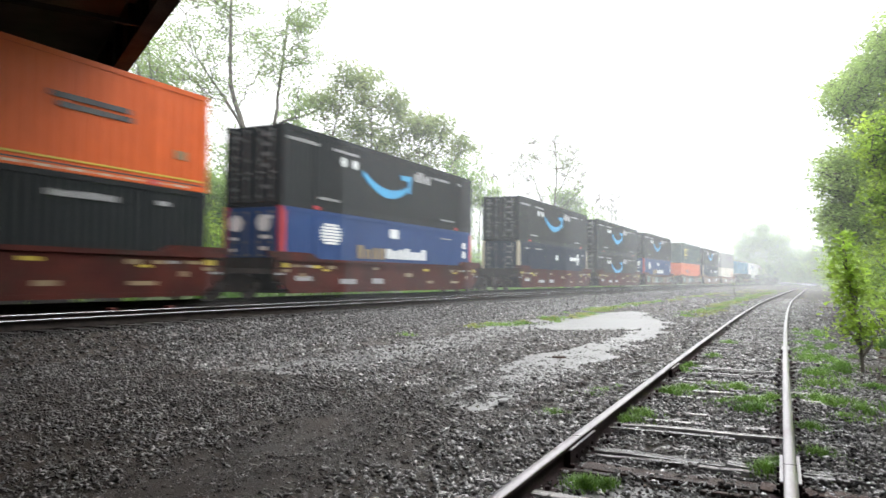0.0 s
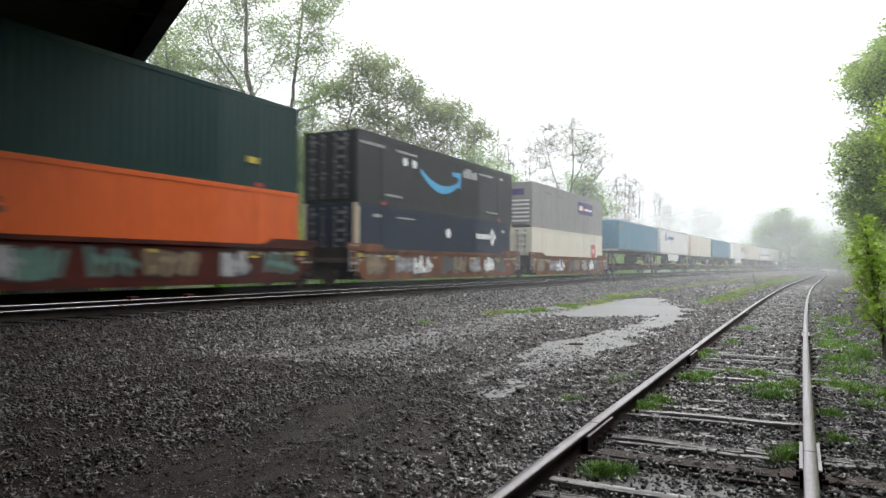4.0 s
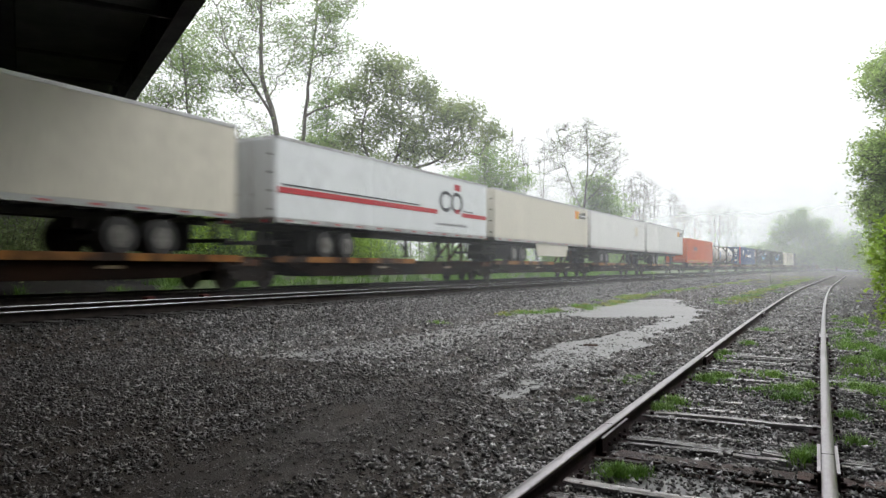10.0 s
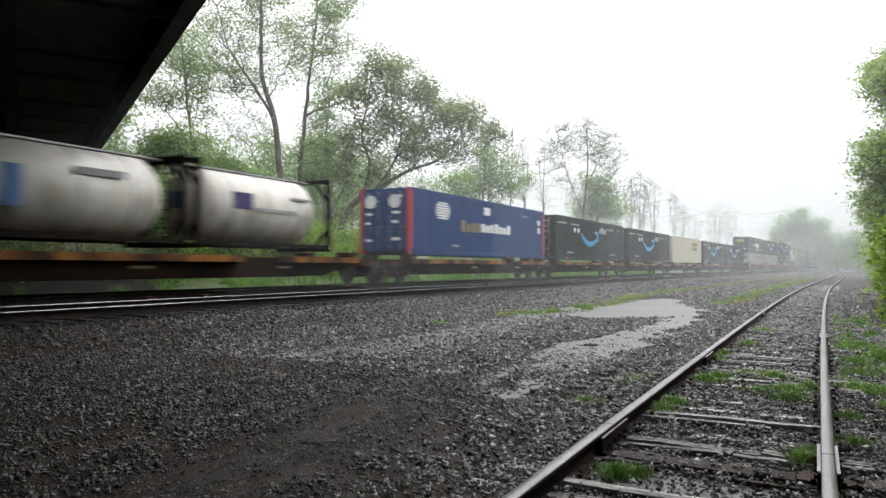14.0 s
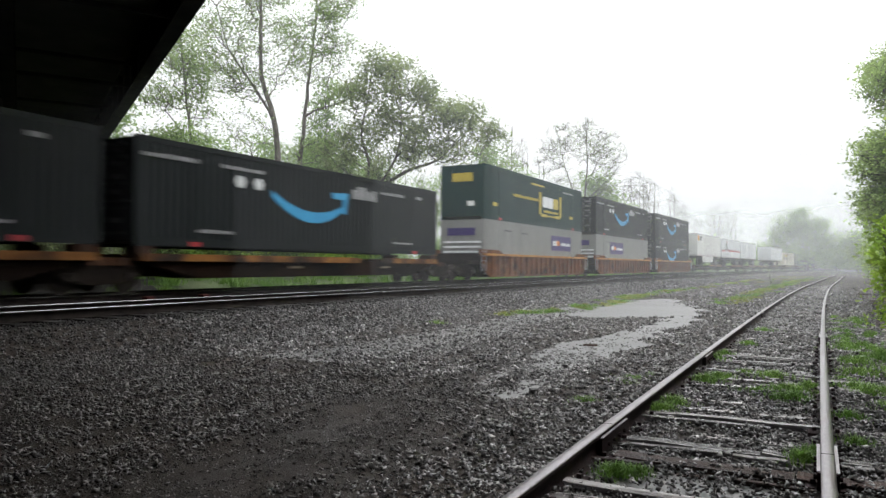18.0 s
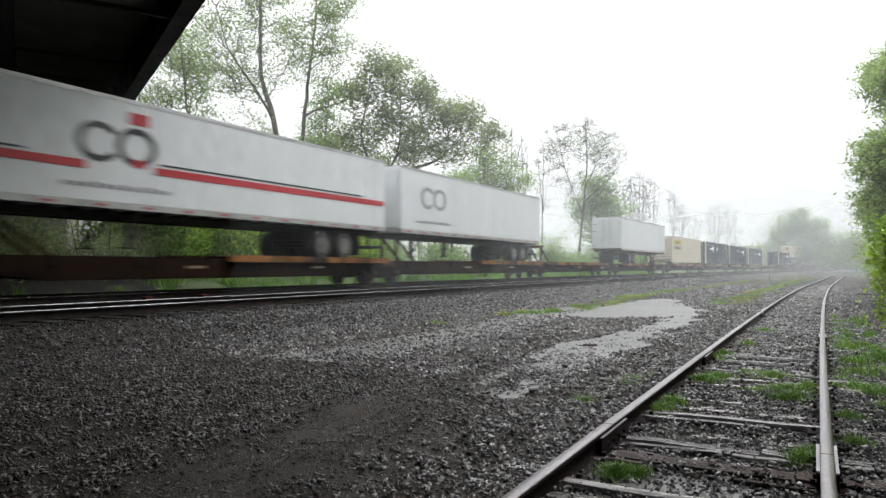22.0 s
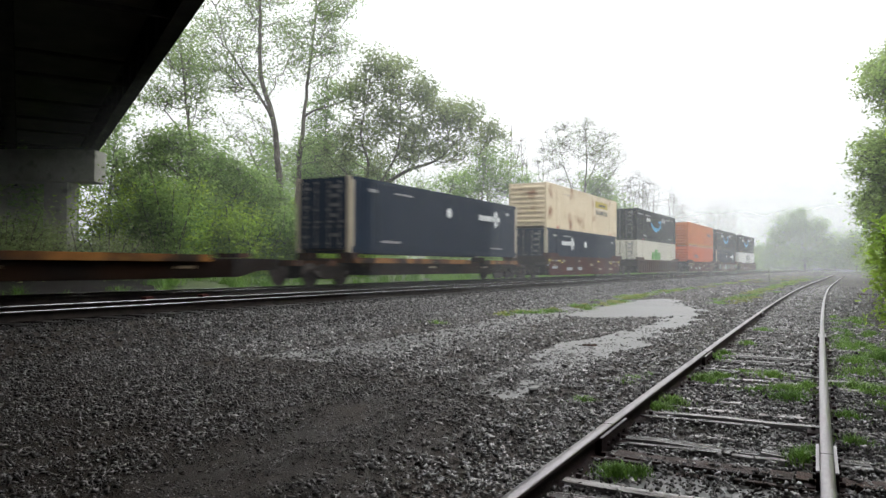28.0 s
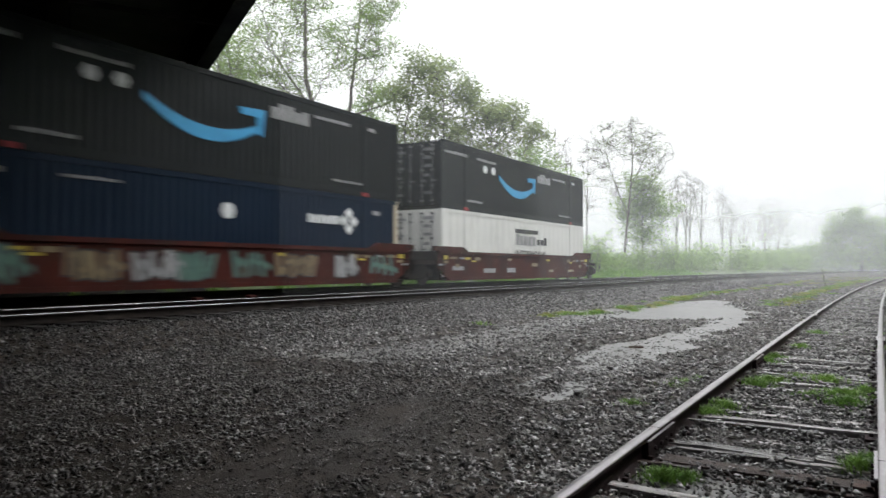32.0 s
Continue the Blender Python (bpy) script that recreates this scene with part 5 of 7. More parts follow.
def grown(x, y, seed, stems, heads, leafmat="leaf_airy", label="tall spring tree with thin new leaves", r0=0.22, per=16, size=0.075, spread=0.22, tmin=0.008, depth=0.8, leafy_share=1.0,
          flat=0.55, twigs=3, group="trees along the line"):
    """A tree by its stems and the heads of its crown, both in (sideways, height) as seen from the yard: limbs grow from the stems to the clumps of leaves in the heads."""
    rnd = random.Random(seed)
    rng = np.random.default_rng(seed)
    far = math.hypot(x, y)
    side, away = Vector((y / far, -x / far, 0)), Vector((x / far, y / far, 0))
    P, up, stem_r = [], [], []

    def node(p, parent, r=0.0):
        P.append(p)
        up.append(parent)
        stem_r.append(r)
        return len(P) - 1

    for k, line in enumerate(stems):
        a = Vector((line[0][0], 0.0, line[0][1]))
        if k == 0:
            last = node(side * a.x + Vector((0, 0, a.z - 0.6)), -1, r0)
        else:
            q = side * a.x + Vector((0, 0, a.z))
            last = min(range(len(P)), key=lambda i: (P[i] - q).length)
        run = 0.0
        sway = rnd.uniform(-0.25, 0.25)
        total = sum(math.dist(m, n) for m, n in zip(line, line[1:]))
        start_r = r0 if k == 0 else max(0.04, stem_r[last] * 0.65)
        for e in range(len(line) - 1):
            q = [line[max(0, e - 1)], line[e], line[e + 1], line[min(len(line) - 1, e + 2)]]
            L = math.dist(q[1], q[2])
            steps = max(1, int(L / 0.55))
            for i in range(1, steps + 1):
                f = i / steps
                run += L / steps
                wob = 0.025 + 0.004 * run
                p = side * (line_at(q, f)[0] + rnd.uniform(-wob, wob) * 0.6) + away * (sway * run * 0.25 + rnd.uniform(-wob, wob)) + Vector((0, 0, line_at(q, f)[1]))
                last = node(p, last, max(tmin, start_r * (1 - 0.88 * run / total)))
    base_count = len(P)
    clumps = []
    for s, z, rs, rz, n in heads:
        for _ in range(n):
            while True:
                u = [rnd.uniform(-1, 1) for _ in range(3)]
                if sum(c * c for c in u) <= 1:
                    break
            clumps.append(side * (s + u[0] * rs) + away * (u[1] * max(rs, rz) * depth) + Vector((0, 0, z + u[2] * rz)))
    stem_pts = np.array([tuple(p) for p in P])
    clumps.sort(key=lambda c: float(np.min(np.linalg.norm(stem_pts - np.array(tuple(c)), axis=1))))
    tips = []
    A = np.zeros((base_count + len(clumps) * 14, 3))
    A[:base_count] = stem_pts
    for c in clumps:
        n = len(P)
        d = A[:n] - np.array(tuple(c))
        cost = np.linalg.norm(d, axis=1) + np.maximum(0.0, d[:, 2] + 0.25) * 1.6
        i = int(np.argmin(cost))
        a = P[i]
        L = (c - a).length
        steps = max(1, min(8, int(L / 0.4)))
        last = i
        bow = Vector((rnd.uniform(-1, 1), rnd.uniform(-1, 1), rnd.uniform(-0.2, 0.9))) * 0.12 * L
        for j in range(1, steps + 1):
            f = j / steps
            p = a.lerp(c, f) + bow * math.sin(math.pi * f) + Vector((rnd.uniform(-1, 1), rnd.uniform(-1, 1), rnd.uniform(-1, 1))) * (0.05 if j < steps else 0.0)
            last = node(p, last)
            A[last] = tuple(p)
        for _ in range(twigs):
            q = c + Vector((rnd.uniform(-1, 1), rnd.uniform(-1, 1), rnd.uniform(-0.5, 0.8))) * spread * 1.7
            if len(P) < len(A):
                A[node(q, last)] = tuple(q)
            if rnd.random() < leafy_share:
                tips.append(tuple(q))
        if rnd.random() < leafy_share:
            tips.append(tuple(c))
    load = [0] * len(P)
    for i in range(len(P) - 1, -1, -1):
        load[i] += 1
        if up[i] >= 0:
            load[up[i]] += load[i]
    rad = [max(stem_r[i], tmin * min(5.0, load[i] ** 0.4)) if i < base_count else tmin * min(5.0, load[i] ** 0.4) for i in range(len(P))]
    V, F = [], []
    for i in range(1, len(P)):
        j = up[i]
        if j >= 0 and (P[i] - P[j]).length > 1e-4:
            tube(V, F, [P[j], P[i]], [min(rad[j], rad[i] * 1.5), rad[i]], 6 if rad[i] > 0.05 else 4 if rad[i] > tmin * 1.5 else 3)
    root = empty("tree", pose(x, y, 0.0), label, "tree", group)
    mesh_np("trunk", [tuple(v) for v in V], F, M["bark"], root, smooth=True)
    if tips and per:
        v, f = leaf_sprays(rng, tips, spread, per, size, flat)
        mesh_np("crown", v, f, M[leafmat], root)
    return root


def build_trees():
    # tall pair with feathery crowns, and the slighter tree beside them
    grown(-26, 31.2, 1, [[(0.0, 0.6), (0.0, 2.1), (-0.5, 5.3), (-0.9, 9.2), (-1.6, 11.7), (-1.7, 16.0), (-1.9, 19.5)], [(-0.9, 9.2), (-1.2, 9.8), (-2.5, 11.8), (-3.4, 13.1), (-4.1, 15.5)]],
          [(-3.5, 13.6, 2.4, 1.8, 46), (-1.9, 15.3, 1.8, 1.7, 34), (-3.9, 11.4, 1.3, 0.9, 16), (-2.3, 11.2, 1.4, 1.0, 18), (-2.3, 8.7, 1.5, 1.3, 14), (-3.5, 16.2, 2.2, 1.6, 34), (-2.2, 18.6, 2.2, 1.4, 24), (-1.3, 5.4, 1.0, 1.0, 8), (-0.6, 13.0, 1.2, 1.8, 20), (-5.0, 12.6, 1.6, 1.2, 22)], r0=0.24, per=12, spread=0.36, tmin=0.006, twigs=5)
    grown(-26.8, 32.7, 2, [[(0.0, 0.6), (0.0, 2.2), (0.2, 7.1), (0.5, 10.5), (0.7, 13.0), (1.0, 15.5), (1.1, 19.5)], [(0.5, 10.1), (1.6, 10.5), (2.7, 10.9), (3.4, 11.4)]],
          [(1.6, 15.5, 1.5, 1.6, 34), (0.4, 13.1, 1.5, 1.3, 20), (2.1, 16.9, 1.3, 1.5, 24), (-0.2, 14.7, 1.0, 1.4, 14), (2.4, 11.6, 1.2, 0.9, 12), (-0.8, 7.1, 1.1, 1.4, 12), (1.1, 19.0, 1.8, 1.5, 22), (1.3, 8.0, 1.0, 1.0, 10), (2.4, 13.8, 1.2, 1.2, 18)], r0=0.19, per=12, spread=0.36, tmin=0.006, twigs=5)
    grown(-27.5, 25.7, 3, [[(0.1, 0.6), (0.1, 2.0), (0.0, 5.1), (-0.1, 6.6), (-0.4, 9.1), (-0.7, 11.5), (-0.8, 13.2)], [(-0.1, 6.6), (-0.7, 7.9), (-1.3, 8.7)]],
          [(-0.7, 11.4, 1.3, 1.6, 40), (-1.5, 9.6, 1.3, 0.9, 24), (0.0, 9.1, 0.8, 1.2, 14), (0.1, 10.8, 0.8, 0.9, 12), (-1.8, 7.4, 1.0, 0.8, 12)], r0=0.13, per=12, spread=0.34, tmin=0.006, twigs=5)
    grown(-26, 25.0, 4, [[(0.0, 0.6), (-0.3, 3.0), (-1.0, 6.2)], [(0.0, 1.6), (1.0, 3.6), (1.6, 5.0)], [(-0.1, 1.8), (-2.2, 4.0)]],
          [(-1.5, 6.4, 1.4, 1.3, 66), (0.3, 5.3, 1.6, 1.4, 70), (-2.8, 5.0, 1.1, 1.6, 56), (2.2, 4.4, 1.7, 1.3, 66), (-1.2, 3.3, 2.2, 1.4, 80), (1.6, 2.8, 2.2, 1.1, 70), (3.6, 2.9, 1.4, 1.1, 44)],
          "leaf", "dense bright green young tree beside the bridge", r0=0.13, per=20, size=0.085, spread=0.3, tmin=0.006, twigs=3, depth=0.7)
    # leaning tree with a broad crown of hanging clumps
    grown(-25.6, 34.9, 5, [[(-0.3, 0.6), (0.0, 2.2), (0.4, 3.9), (0.9, 4.8), (2.4, 5.8), (4.5, 7.1), (6.1, 7.7), (7.8, 9.3)], [(0.9, 4.8), (1.7, 5.9), (2.0, 7.4), (1.5, 9.1), (1.9, 11.5), (2.2, 13.3)], [(2.4, 5.8), (3.6, 7.8), (3.9, 9.9), (3.8, 12.3)]],
          [(1.2, 11.6, 1.2, 1.3, 30), (2.4, 13.3, 0.9, 1.0, 20), (3.8, 12.7, 1.2, 1.3, 34), (5.4, 11.7, 1.0, 0.9, 22), (6.4, 10.5, 1.2, 1.0, 30), (8.0, 10.3, 1.2, 0.9, 30), (9.3, 9.4, 0.9, 0.7, 16), (1.7, 9.3, 1.5, 1.3, 34), (3.2, 10.4, 1.2, 1.0, 24), (4.8, 9.2, 1.5, 1.2, 36), (6.9, 8.4, 1.4, 1.0, 28), (4.2, 7.8, 1.2, 0.7, 16), (0.2, 7.7, 1.2, 1.3, 26), (2.6, 6.9, 1.2, 0.8, 16)],
          "leaf_dark", "leaning tree with a broad dull green crown", r0=0.25, per=12, size=0.11, spread=0.3, flat=0.9, tmin=0.007, depth=1.1, twigs=4)
    grown(-28.0, 38.0, 6, [[(0.0, 0.6), (-0.3, 4.0), (-0.6, 8.0), (-0.4, 12.5)], [(-0.3, 4.5), (0.9, 7.0), (1.4, 9.0)]], [(-0.9, 9.3, 1.5, 1.8, 44), (-1.3, 6.6, 1.5, 1.5, 36), (0.9, 7.0, 1.5, 1.5, 36), (-0.4, 12.0, 1.0, 1.4, 24), (0.6, 4.4, 1.8, 1.2, 30), (-2.2, 4.6, 1.6, 1.2, 26)],
          "leaf", "young green tree behind the leaning one", r0=0.14, per=13, size=0.1, spread=0.36, tmin=0.006, twigs=4)
    # slender saplings and poles in the wood behind
    rnd = random.Random(21)
    for i in range(26):
        y = 30 + i * 1.35 + rnd.uniform(-0.5, 0.5)
        x = -30 - rnd.uniform(0, 7)
        h = rnd.uniform(7.5, 11.5)
        lean = rnd.uniform(-0.8, 0.8)
        grown(x, y, 500 + i, [[(0.0, 0.4), (lean * 0.3, h * 0.5), (lean, h)]], [(lean, h * 0.8, 1.0, 1.8, 10), (lean * 0.6, h * 0.55, 1.0, 1.4, 5)], "leaf", "slender pole-like tree in the wood behind the tracks",
              r0=rnd.uniform(0.06, 0.11), per=8, size=0.11, spread=0.42, twigs=3)
    # light green trees further along and bare poles among them
    grown(-25, 54.5, 31, [[(0.0, 0.6), (0.0, 2.2), (0.2, 7.4), (0.5, 10.8)], [(0.1, 5.5), (1.9, 8.4), (2.8, 9.8)]], [(0.9, 9.8, 1.9, 1.7, 40), (-1.0, 7.9, 1.7, 1.7, 30), (2.6, 8.4, 1.7, 1.4, 30), (0.5, 7.0, 2.4, 1.4, 26), (0.5, 4.8, 2.2, 1.4, 18)],
          "leaf", "young green tree behind the tracks", r0=0.16, per=16, size=0.11, spread=0.42)
    grown(-24.5, 48.0, 38, [[(0.0, 0.6), (0.2, 4.0), (0.4, 8.2)]], [(0.3, 7.0, 1.6, 1.4, 30), (-0.6, 5.2, 1.5, 1.2, 22), (1.0, 4.6, 1.4, 1.2, 18)], "leaf", "young green tree behind the tracks", r0=0.12, per=16, size=0.11, spread=0.38)
    for i, (x, y, h, lean) in enumerate(((-27, 58.0, 15.5, 0.5), (-27.5, 62.0, 14.5, -0.3), (-27, 65.5, 15.5, 0.4), (-26.5, 69.0, 15.0, -0.5), (-26, 72.5, 14.5, 0.2))):
        grown(x, y, 40 + i, [[(0.0, 0.6), (lean * 0.4, h * 0.5), (lean, h)], [(lean * 0.3, h * 0.45), (lean + 0.7, h * 0.85)], [(lean * 0.4, h * 0.5), (lean - 0.7, h * 0.9)]], [(lean, h * 0.85, 0.9, 1.8, 16), (lean * 0.7, h * 0.6, 1.0, 1.6, 8)],
              label="bare slender tree with few leaves", r0=0.1, per=2, size=0.1, tmin=0.008, spread=0.5, leafy_share=0.2, twigs=5)
    grown(-25, 82, 13, [[(0.2, 0.6), (0.2, 2.0), (0.6, 7.3), (1.1, 12.7), (1.0, 16.7), (0.9, 19.1)], [(0.6, 7.3), (-1.4, 12.8), (-2.4, 17.5)], [(1.0, 10.7), (2.8, 14.7), (3.5, 17.3)], [(0.7, 8.7), (4.1, 12.0), (5.1, 13.9)]],
          [(0.6, 16.1, 2.9, 2.6, 70), (-2.4, 15.5, 2.2, 2.8, 55), (3.5, 14.5, 2.4, 2.7, 60), (-1.4, 11.2, 2.0, 2.0, 20), (3.0, 11.0, 2.0, 1.6, 16)],
          label="tall fine-twigged tree with sparse pale leaves", r0=0.2, per=3, size=0.1, spread=0.6, tmin=0.008, leafy_share=0.55, twigs=7)
    grown(-24, 86, 14, [[(0.2, 0.6), (0.2, 2.0), (0.2, 7.6), (0.5, 11.7)]], [(0.2, 10.8, 1.9, 2.8, 44), (1.9, 8.3, 2.3, 1.7, 34), (-0.9, 8.0, 2.0, 2.1, 30), (0.8, 5.2, 2.6, 1.6, 26)], "leaf", "rounded green tree behind the tracks", r0=0.18, per=18, size=0.16, spread=0.55)
    for i, (x, y, h, w) in enumerate(((-24, 104, 14.0, 1.3), (-24, 110, 16.0, 1.7), (-24.5, 115, 17.0, 1.9), (-24, 121, 15.5, 1.5), (-24, 140, 16.5, 1.3), (-23, 143, 14.0, 1.0), (-24, 165, 12.5, 2.2), (-22, 184, 16.0, 2.5), (-22, 193, 19.0, 3.4), (-21, 203, 17.5, 3.0), (-20, 213, 15.0, 2.6))):
        grown(x, y, 120 + i, [[(0.0, 0.5), (0.1, h * 0.4), (0.3, h)], [(0.1, h * 0.35), (-w * 0.7, h * 0.9)], [(0.1, h * 0.42), (w * 0.8, h * 0.88)]], [(0.0, h * 0.82, w, h * 0.17, 24), (0.0, h * 0.6, w * 0.9, h * 0.14, 10)],
              label="bare fine-twigged tree fading into the mist", r0=0.14, per=1, size=0.1, spread=0.7, tmin=0.011, leafy_share=0.2, twigs=4)
    # rounded trees at the far end of the line
    grown(-1.5, 205, 50, [[(-0.9, 0.5), (-0.9, 1.7), (-0.5, 9.0), (-0.2, 13.3)], [(-0.9, 6.1), (-5.4, 10.5)], [(-0.8, 6.0), (3.6, 10.0)]],
          [(-4.1, 12.0, 4.2, 3.3, 60), (1.1, 11.3, 4.0, 3.4, 60), (-7.4, 7.6, 3.3, 2.9, 34), (4.6, 7.5, 2.8, 2.8, 30), (-0.9, 7.0, 6.4, 2.8, 44), (-2.0, 14.6, 1.8, 1.2, 12), (-9.5, 4.5, 3.0, 2.2, 20), (0.0, 3.5, 7.0, 2.0, 34)],
          "leaf", "rounded tree far off in the mist", r0=0.35, per=16, size=0.26, spread=0.8, tmin=0.02)
    for i, (x, y, h, w) in enumerate(((8.5, 190, 10.0, 3.4), (13, 205, 10.5, 4.0), (-14, 228, 7.5, 4.0), (-21, 236, 7.0, 4.2), (5, 232, 8.0, 4.0))):
        grown(x, y, 52 + i, [[(0.0, 0.5), (0.2, h * 0.5), (0.4, h * 0.9)]], [(0.0, h * 0.72, w * 0.8, h * 0.22, 40), (-w * 0.4, h * 0.45, w * 0.7, h * 0.25, 30), (w * 0.4, h * 0.4, w * 0.7, h * 0.25, 30)],
              "leaf", "rounded tree far off in the mist", r0=0.25, per=16, size=0.28, spread=0.85, tmin=0.02)
    # undergrowth behind the tracks
    rnd = random.Random(5)
    for i in range(5):
        bush(-24.2 + rnd.uniform(-0.8, 0.5), 11.0 + i * 1.7, 2.2, rnd.uniform(1.9, 2.6), 90 + i, "leaf_dark", n=200)
    for i in range(1, 14):
        y = 19.4 + i * 1.5
        bush(-24.6 + rnd.uniform(-1.0, 0.6), y, rnd.uniform(2.4, 3.2), max(2.6, 5.2 - 0.26 * i) * rnd.uniform(0.85, 1.1), 100 + i, "leaf" if i % 2 else "leaf_lime", n=330, per=20, size=0.12)
    for i in range(7):
        bush(-27.4 + rnd.uniform(-0.8, 0.8), 22.0 + 2.0 * i, 3.2, (4.6 if i < 2 else max(3.6, 7.0 - 0.6 * i)) * rnd.uniform(0.9, 1.1), 140 + i, "leaf" if i % 2 else "leaf_lime", n=380, per=20, size=0.13)
    for i in range(14):
        bush(-34 + 4.6 * i, 238 + rnd.uniform(-8, 8), 7.0, rnd.uniform(6.0, 8.5), 300 + i, "leaf", n=150, per=10, size=0.5, label="dense thicket far off in the mist")
    for i in range(8):
        bush(-46 + rnd.uniform(-3, 3), 22 + 9 * i, 6.0, rnd.uniform(4.0, 6.0), 320 + i, "leaf", n=170, per=12, size=0.3, label="dense thicket at the back of the wood")
    for i in range(12):
        y = 46 + i * 5.0
        bush(-25 + rnd.uniform(-1.0, 1.0) + bend(y), y, 3.4, rnd.uniform(2.4, 4.2), 160 + i, "leaf", n=150, per=12, size=0.16)
    for i in range(10):
        y = 108 + i * 10.0
        bush(-25 + rnd.uniform(-1.0, 1.0) + bend(y), y, 6.0, rnd.uniform(3.0, 5.0), 180 + i, "leaf", n=130, per=10, size=0.3)
    for i in range(9):
        x = -40 - rnd.uniform(0, 12)
        tree(x, 18 + i * 7, rnd.uniform(10, 15), 60 + i, "leaf", "green tree at the back of the wood", r0=0.18, crown_lo=0.2, nb=16, reach=0.3, per=12, size=0.26, spread=0.7)
    # thicket on the other side of the siding
    for i, (x, y, w, h) in enumerate(((4.2, 14.6, 1.5, 2.0), (3.3, 16.6, 1.4, 1.5), (6.2, 16.5, 2.2, 3.8), (3.6, 21.5, 1.8, 2.6), (6.8, 20.5, 2.6, 5.2), (3.7, 26.5, 1.9, 2.4), (6.6, 26, 2.8, 6.0),
                                      (4.4, 33, 2.4, 3.2), (7.8, 13.5, 2.0, 3.6), (9.0, 16.5, 2.6, 5.0), (5.0, 44, 2.6, 3.8), (5.0, 62, 2.6, 3.6), (5.4, 76, 3.0, 4.2), (5.8, 90, 3.4, 4.8))):
        bush(x, y, w, h, 200 + i, "leaf_lime" if i % 3 else "leaf_side", base_z=0.0, n=300, per=18, size=0.1, label="bright lime green shrub beside the siding", group="thicket beside the siding")
    side = "bright green broadleaf tree beside the siding"
    near = "thicket beside the siding"
    grown(3.95, 30, 81, [[(0.0, -0.2), (0.0, 1.0), (0.1, 4.6), (0.2, 7.8), (0.4, 10.2)], [(0.0, 2.5), (-1.2, 4.4), (-1.9, 5.2)], [(0.1, 5.0), (-1.0, 7.2), (-1.7, 8.2)]],
          [(-1.5, 7.9, 0.85, 1.0, 46), (-1.75, 5.0, 0.8, 1.0, 60), (-1.7, 3.4, 0.7, 0.8, 44), (-0.4, 9.0, 1.0, 1.2, 56), (-0.4, 6.0, 1.1, 1.4, 66), (-0.5, 2.8, 1.1, 1.0, 50), (0.8, 7.8, 1.0, 1.5, 50), (0.6, 10.2, 1.2, 1.1, 44), (1.2, 4.6, 1.1, 1.6, 50)],
          "leaf_side", side, r0=0.17, per=22, size=0.07, spread=0.26, group=near, depth=1.4)
    grown(3.9, 24.0, 80, [[(0.0, -0.2), (0.0, 1.0), (0.3, 4.0), (0.6, 8.0)], [(0.1, 2.0), (-0.9, 4.0), (-1.2, 5.0)]],
          [(-0.9, 5.4, 0.8, 0.9, 40), (-0.8, 3.6, 0.8, 0.9, 46), (0.2, 6.6, 1.0, 1.1, 60), (0.3, 4.6, 1.0, 1.2, 56), (-0.2, 2.2, 1.1, 0.9, 50), (1.2, 7.6, 1.0, 1.0, 44), (1.4, 5.2, 1.0, 1.4, 46), (1.2, 3.0, 1.1, 1.2, 46)],
          "leaf_lime", side, r0=0.15, per=20, size=0.075, spread=0.2, group=near, depth=1.3)
    grown(4.6, 18.6, 82, [[(0.0, -0.2), (0.0, 1.0), (0.2, 3.0), (0.5, 6.2)], [(0.0, 1.2), (-0.7, 2.6), (-1.0, 3.3)]],
          [(-1.0, 3.1, 0.7, 0.8, 46), (-0.1, 4.3, 0.8, 0.8, 54), (-0.1, 2.3, 0.9, 0.8, 54), (-1.0, 1.6, 0.6, 0.6, 34), (0.4, 5.6, 0.8, 0.8, 46), (0.7, 3.4, 0.8, 1.0, 50), (0.9, 1.8, 0.9, 0.8, 44)],
          "leaf_lime", side, r0=0.12, per=15, size=0.09, spread=0.17, group=near, depth=1.3)
    grown(4.6, 37, 83, [[(0.0, -0.2), (0.0, 1.5), (0.2, 5.6), (0.3, 11.5)]],
          [(-1.2, 9.8, 1.1, 1.4, 50), (-1.6, 6.6, 1.0, 1.6, 56), (-1.6, 3.8, 1.0, 1.2, 46), (0.2, 11.0, 1.3, 1.4, 56), (0.2, 8.0, 1.3, 1.6, 60), (0.0, 4.8, 1.4, 1.6, 56)],
          "leaf_side", "green broadleaf tree beside the siding", r0=0.2, per=22, size=0.1, spread=0.24, group=near, depth=1.3)
    grown(9.2, 21.0, 84, [[(0.0, -0.2), (0.0, 1.5), (0.2, 5.0), (0.3, 9.2)]], [(-1.0, 7.6, 1.2, 1.3, 50), (0.6, 8.4, 1.2, 1.2, 50), (-0.8, 5.0, 1.3, 1.4, 56), (0.8, 5.4, 1.3, 1.5, 50)],
          "leaf_lime", side, r0=0.16, per=22, size=0.09, spread=0.22, group=near)
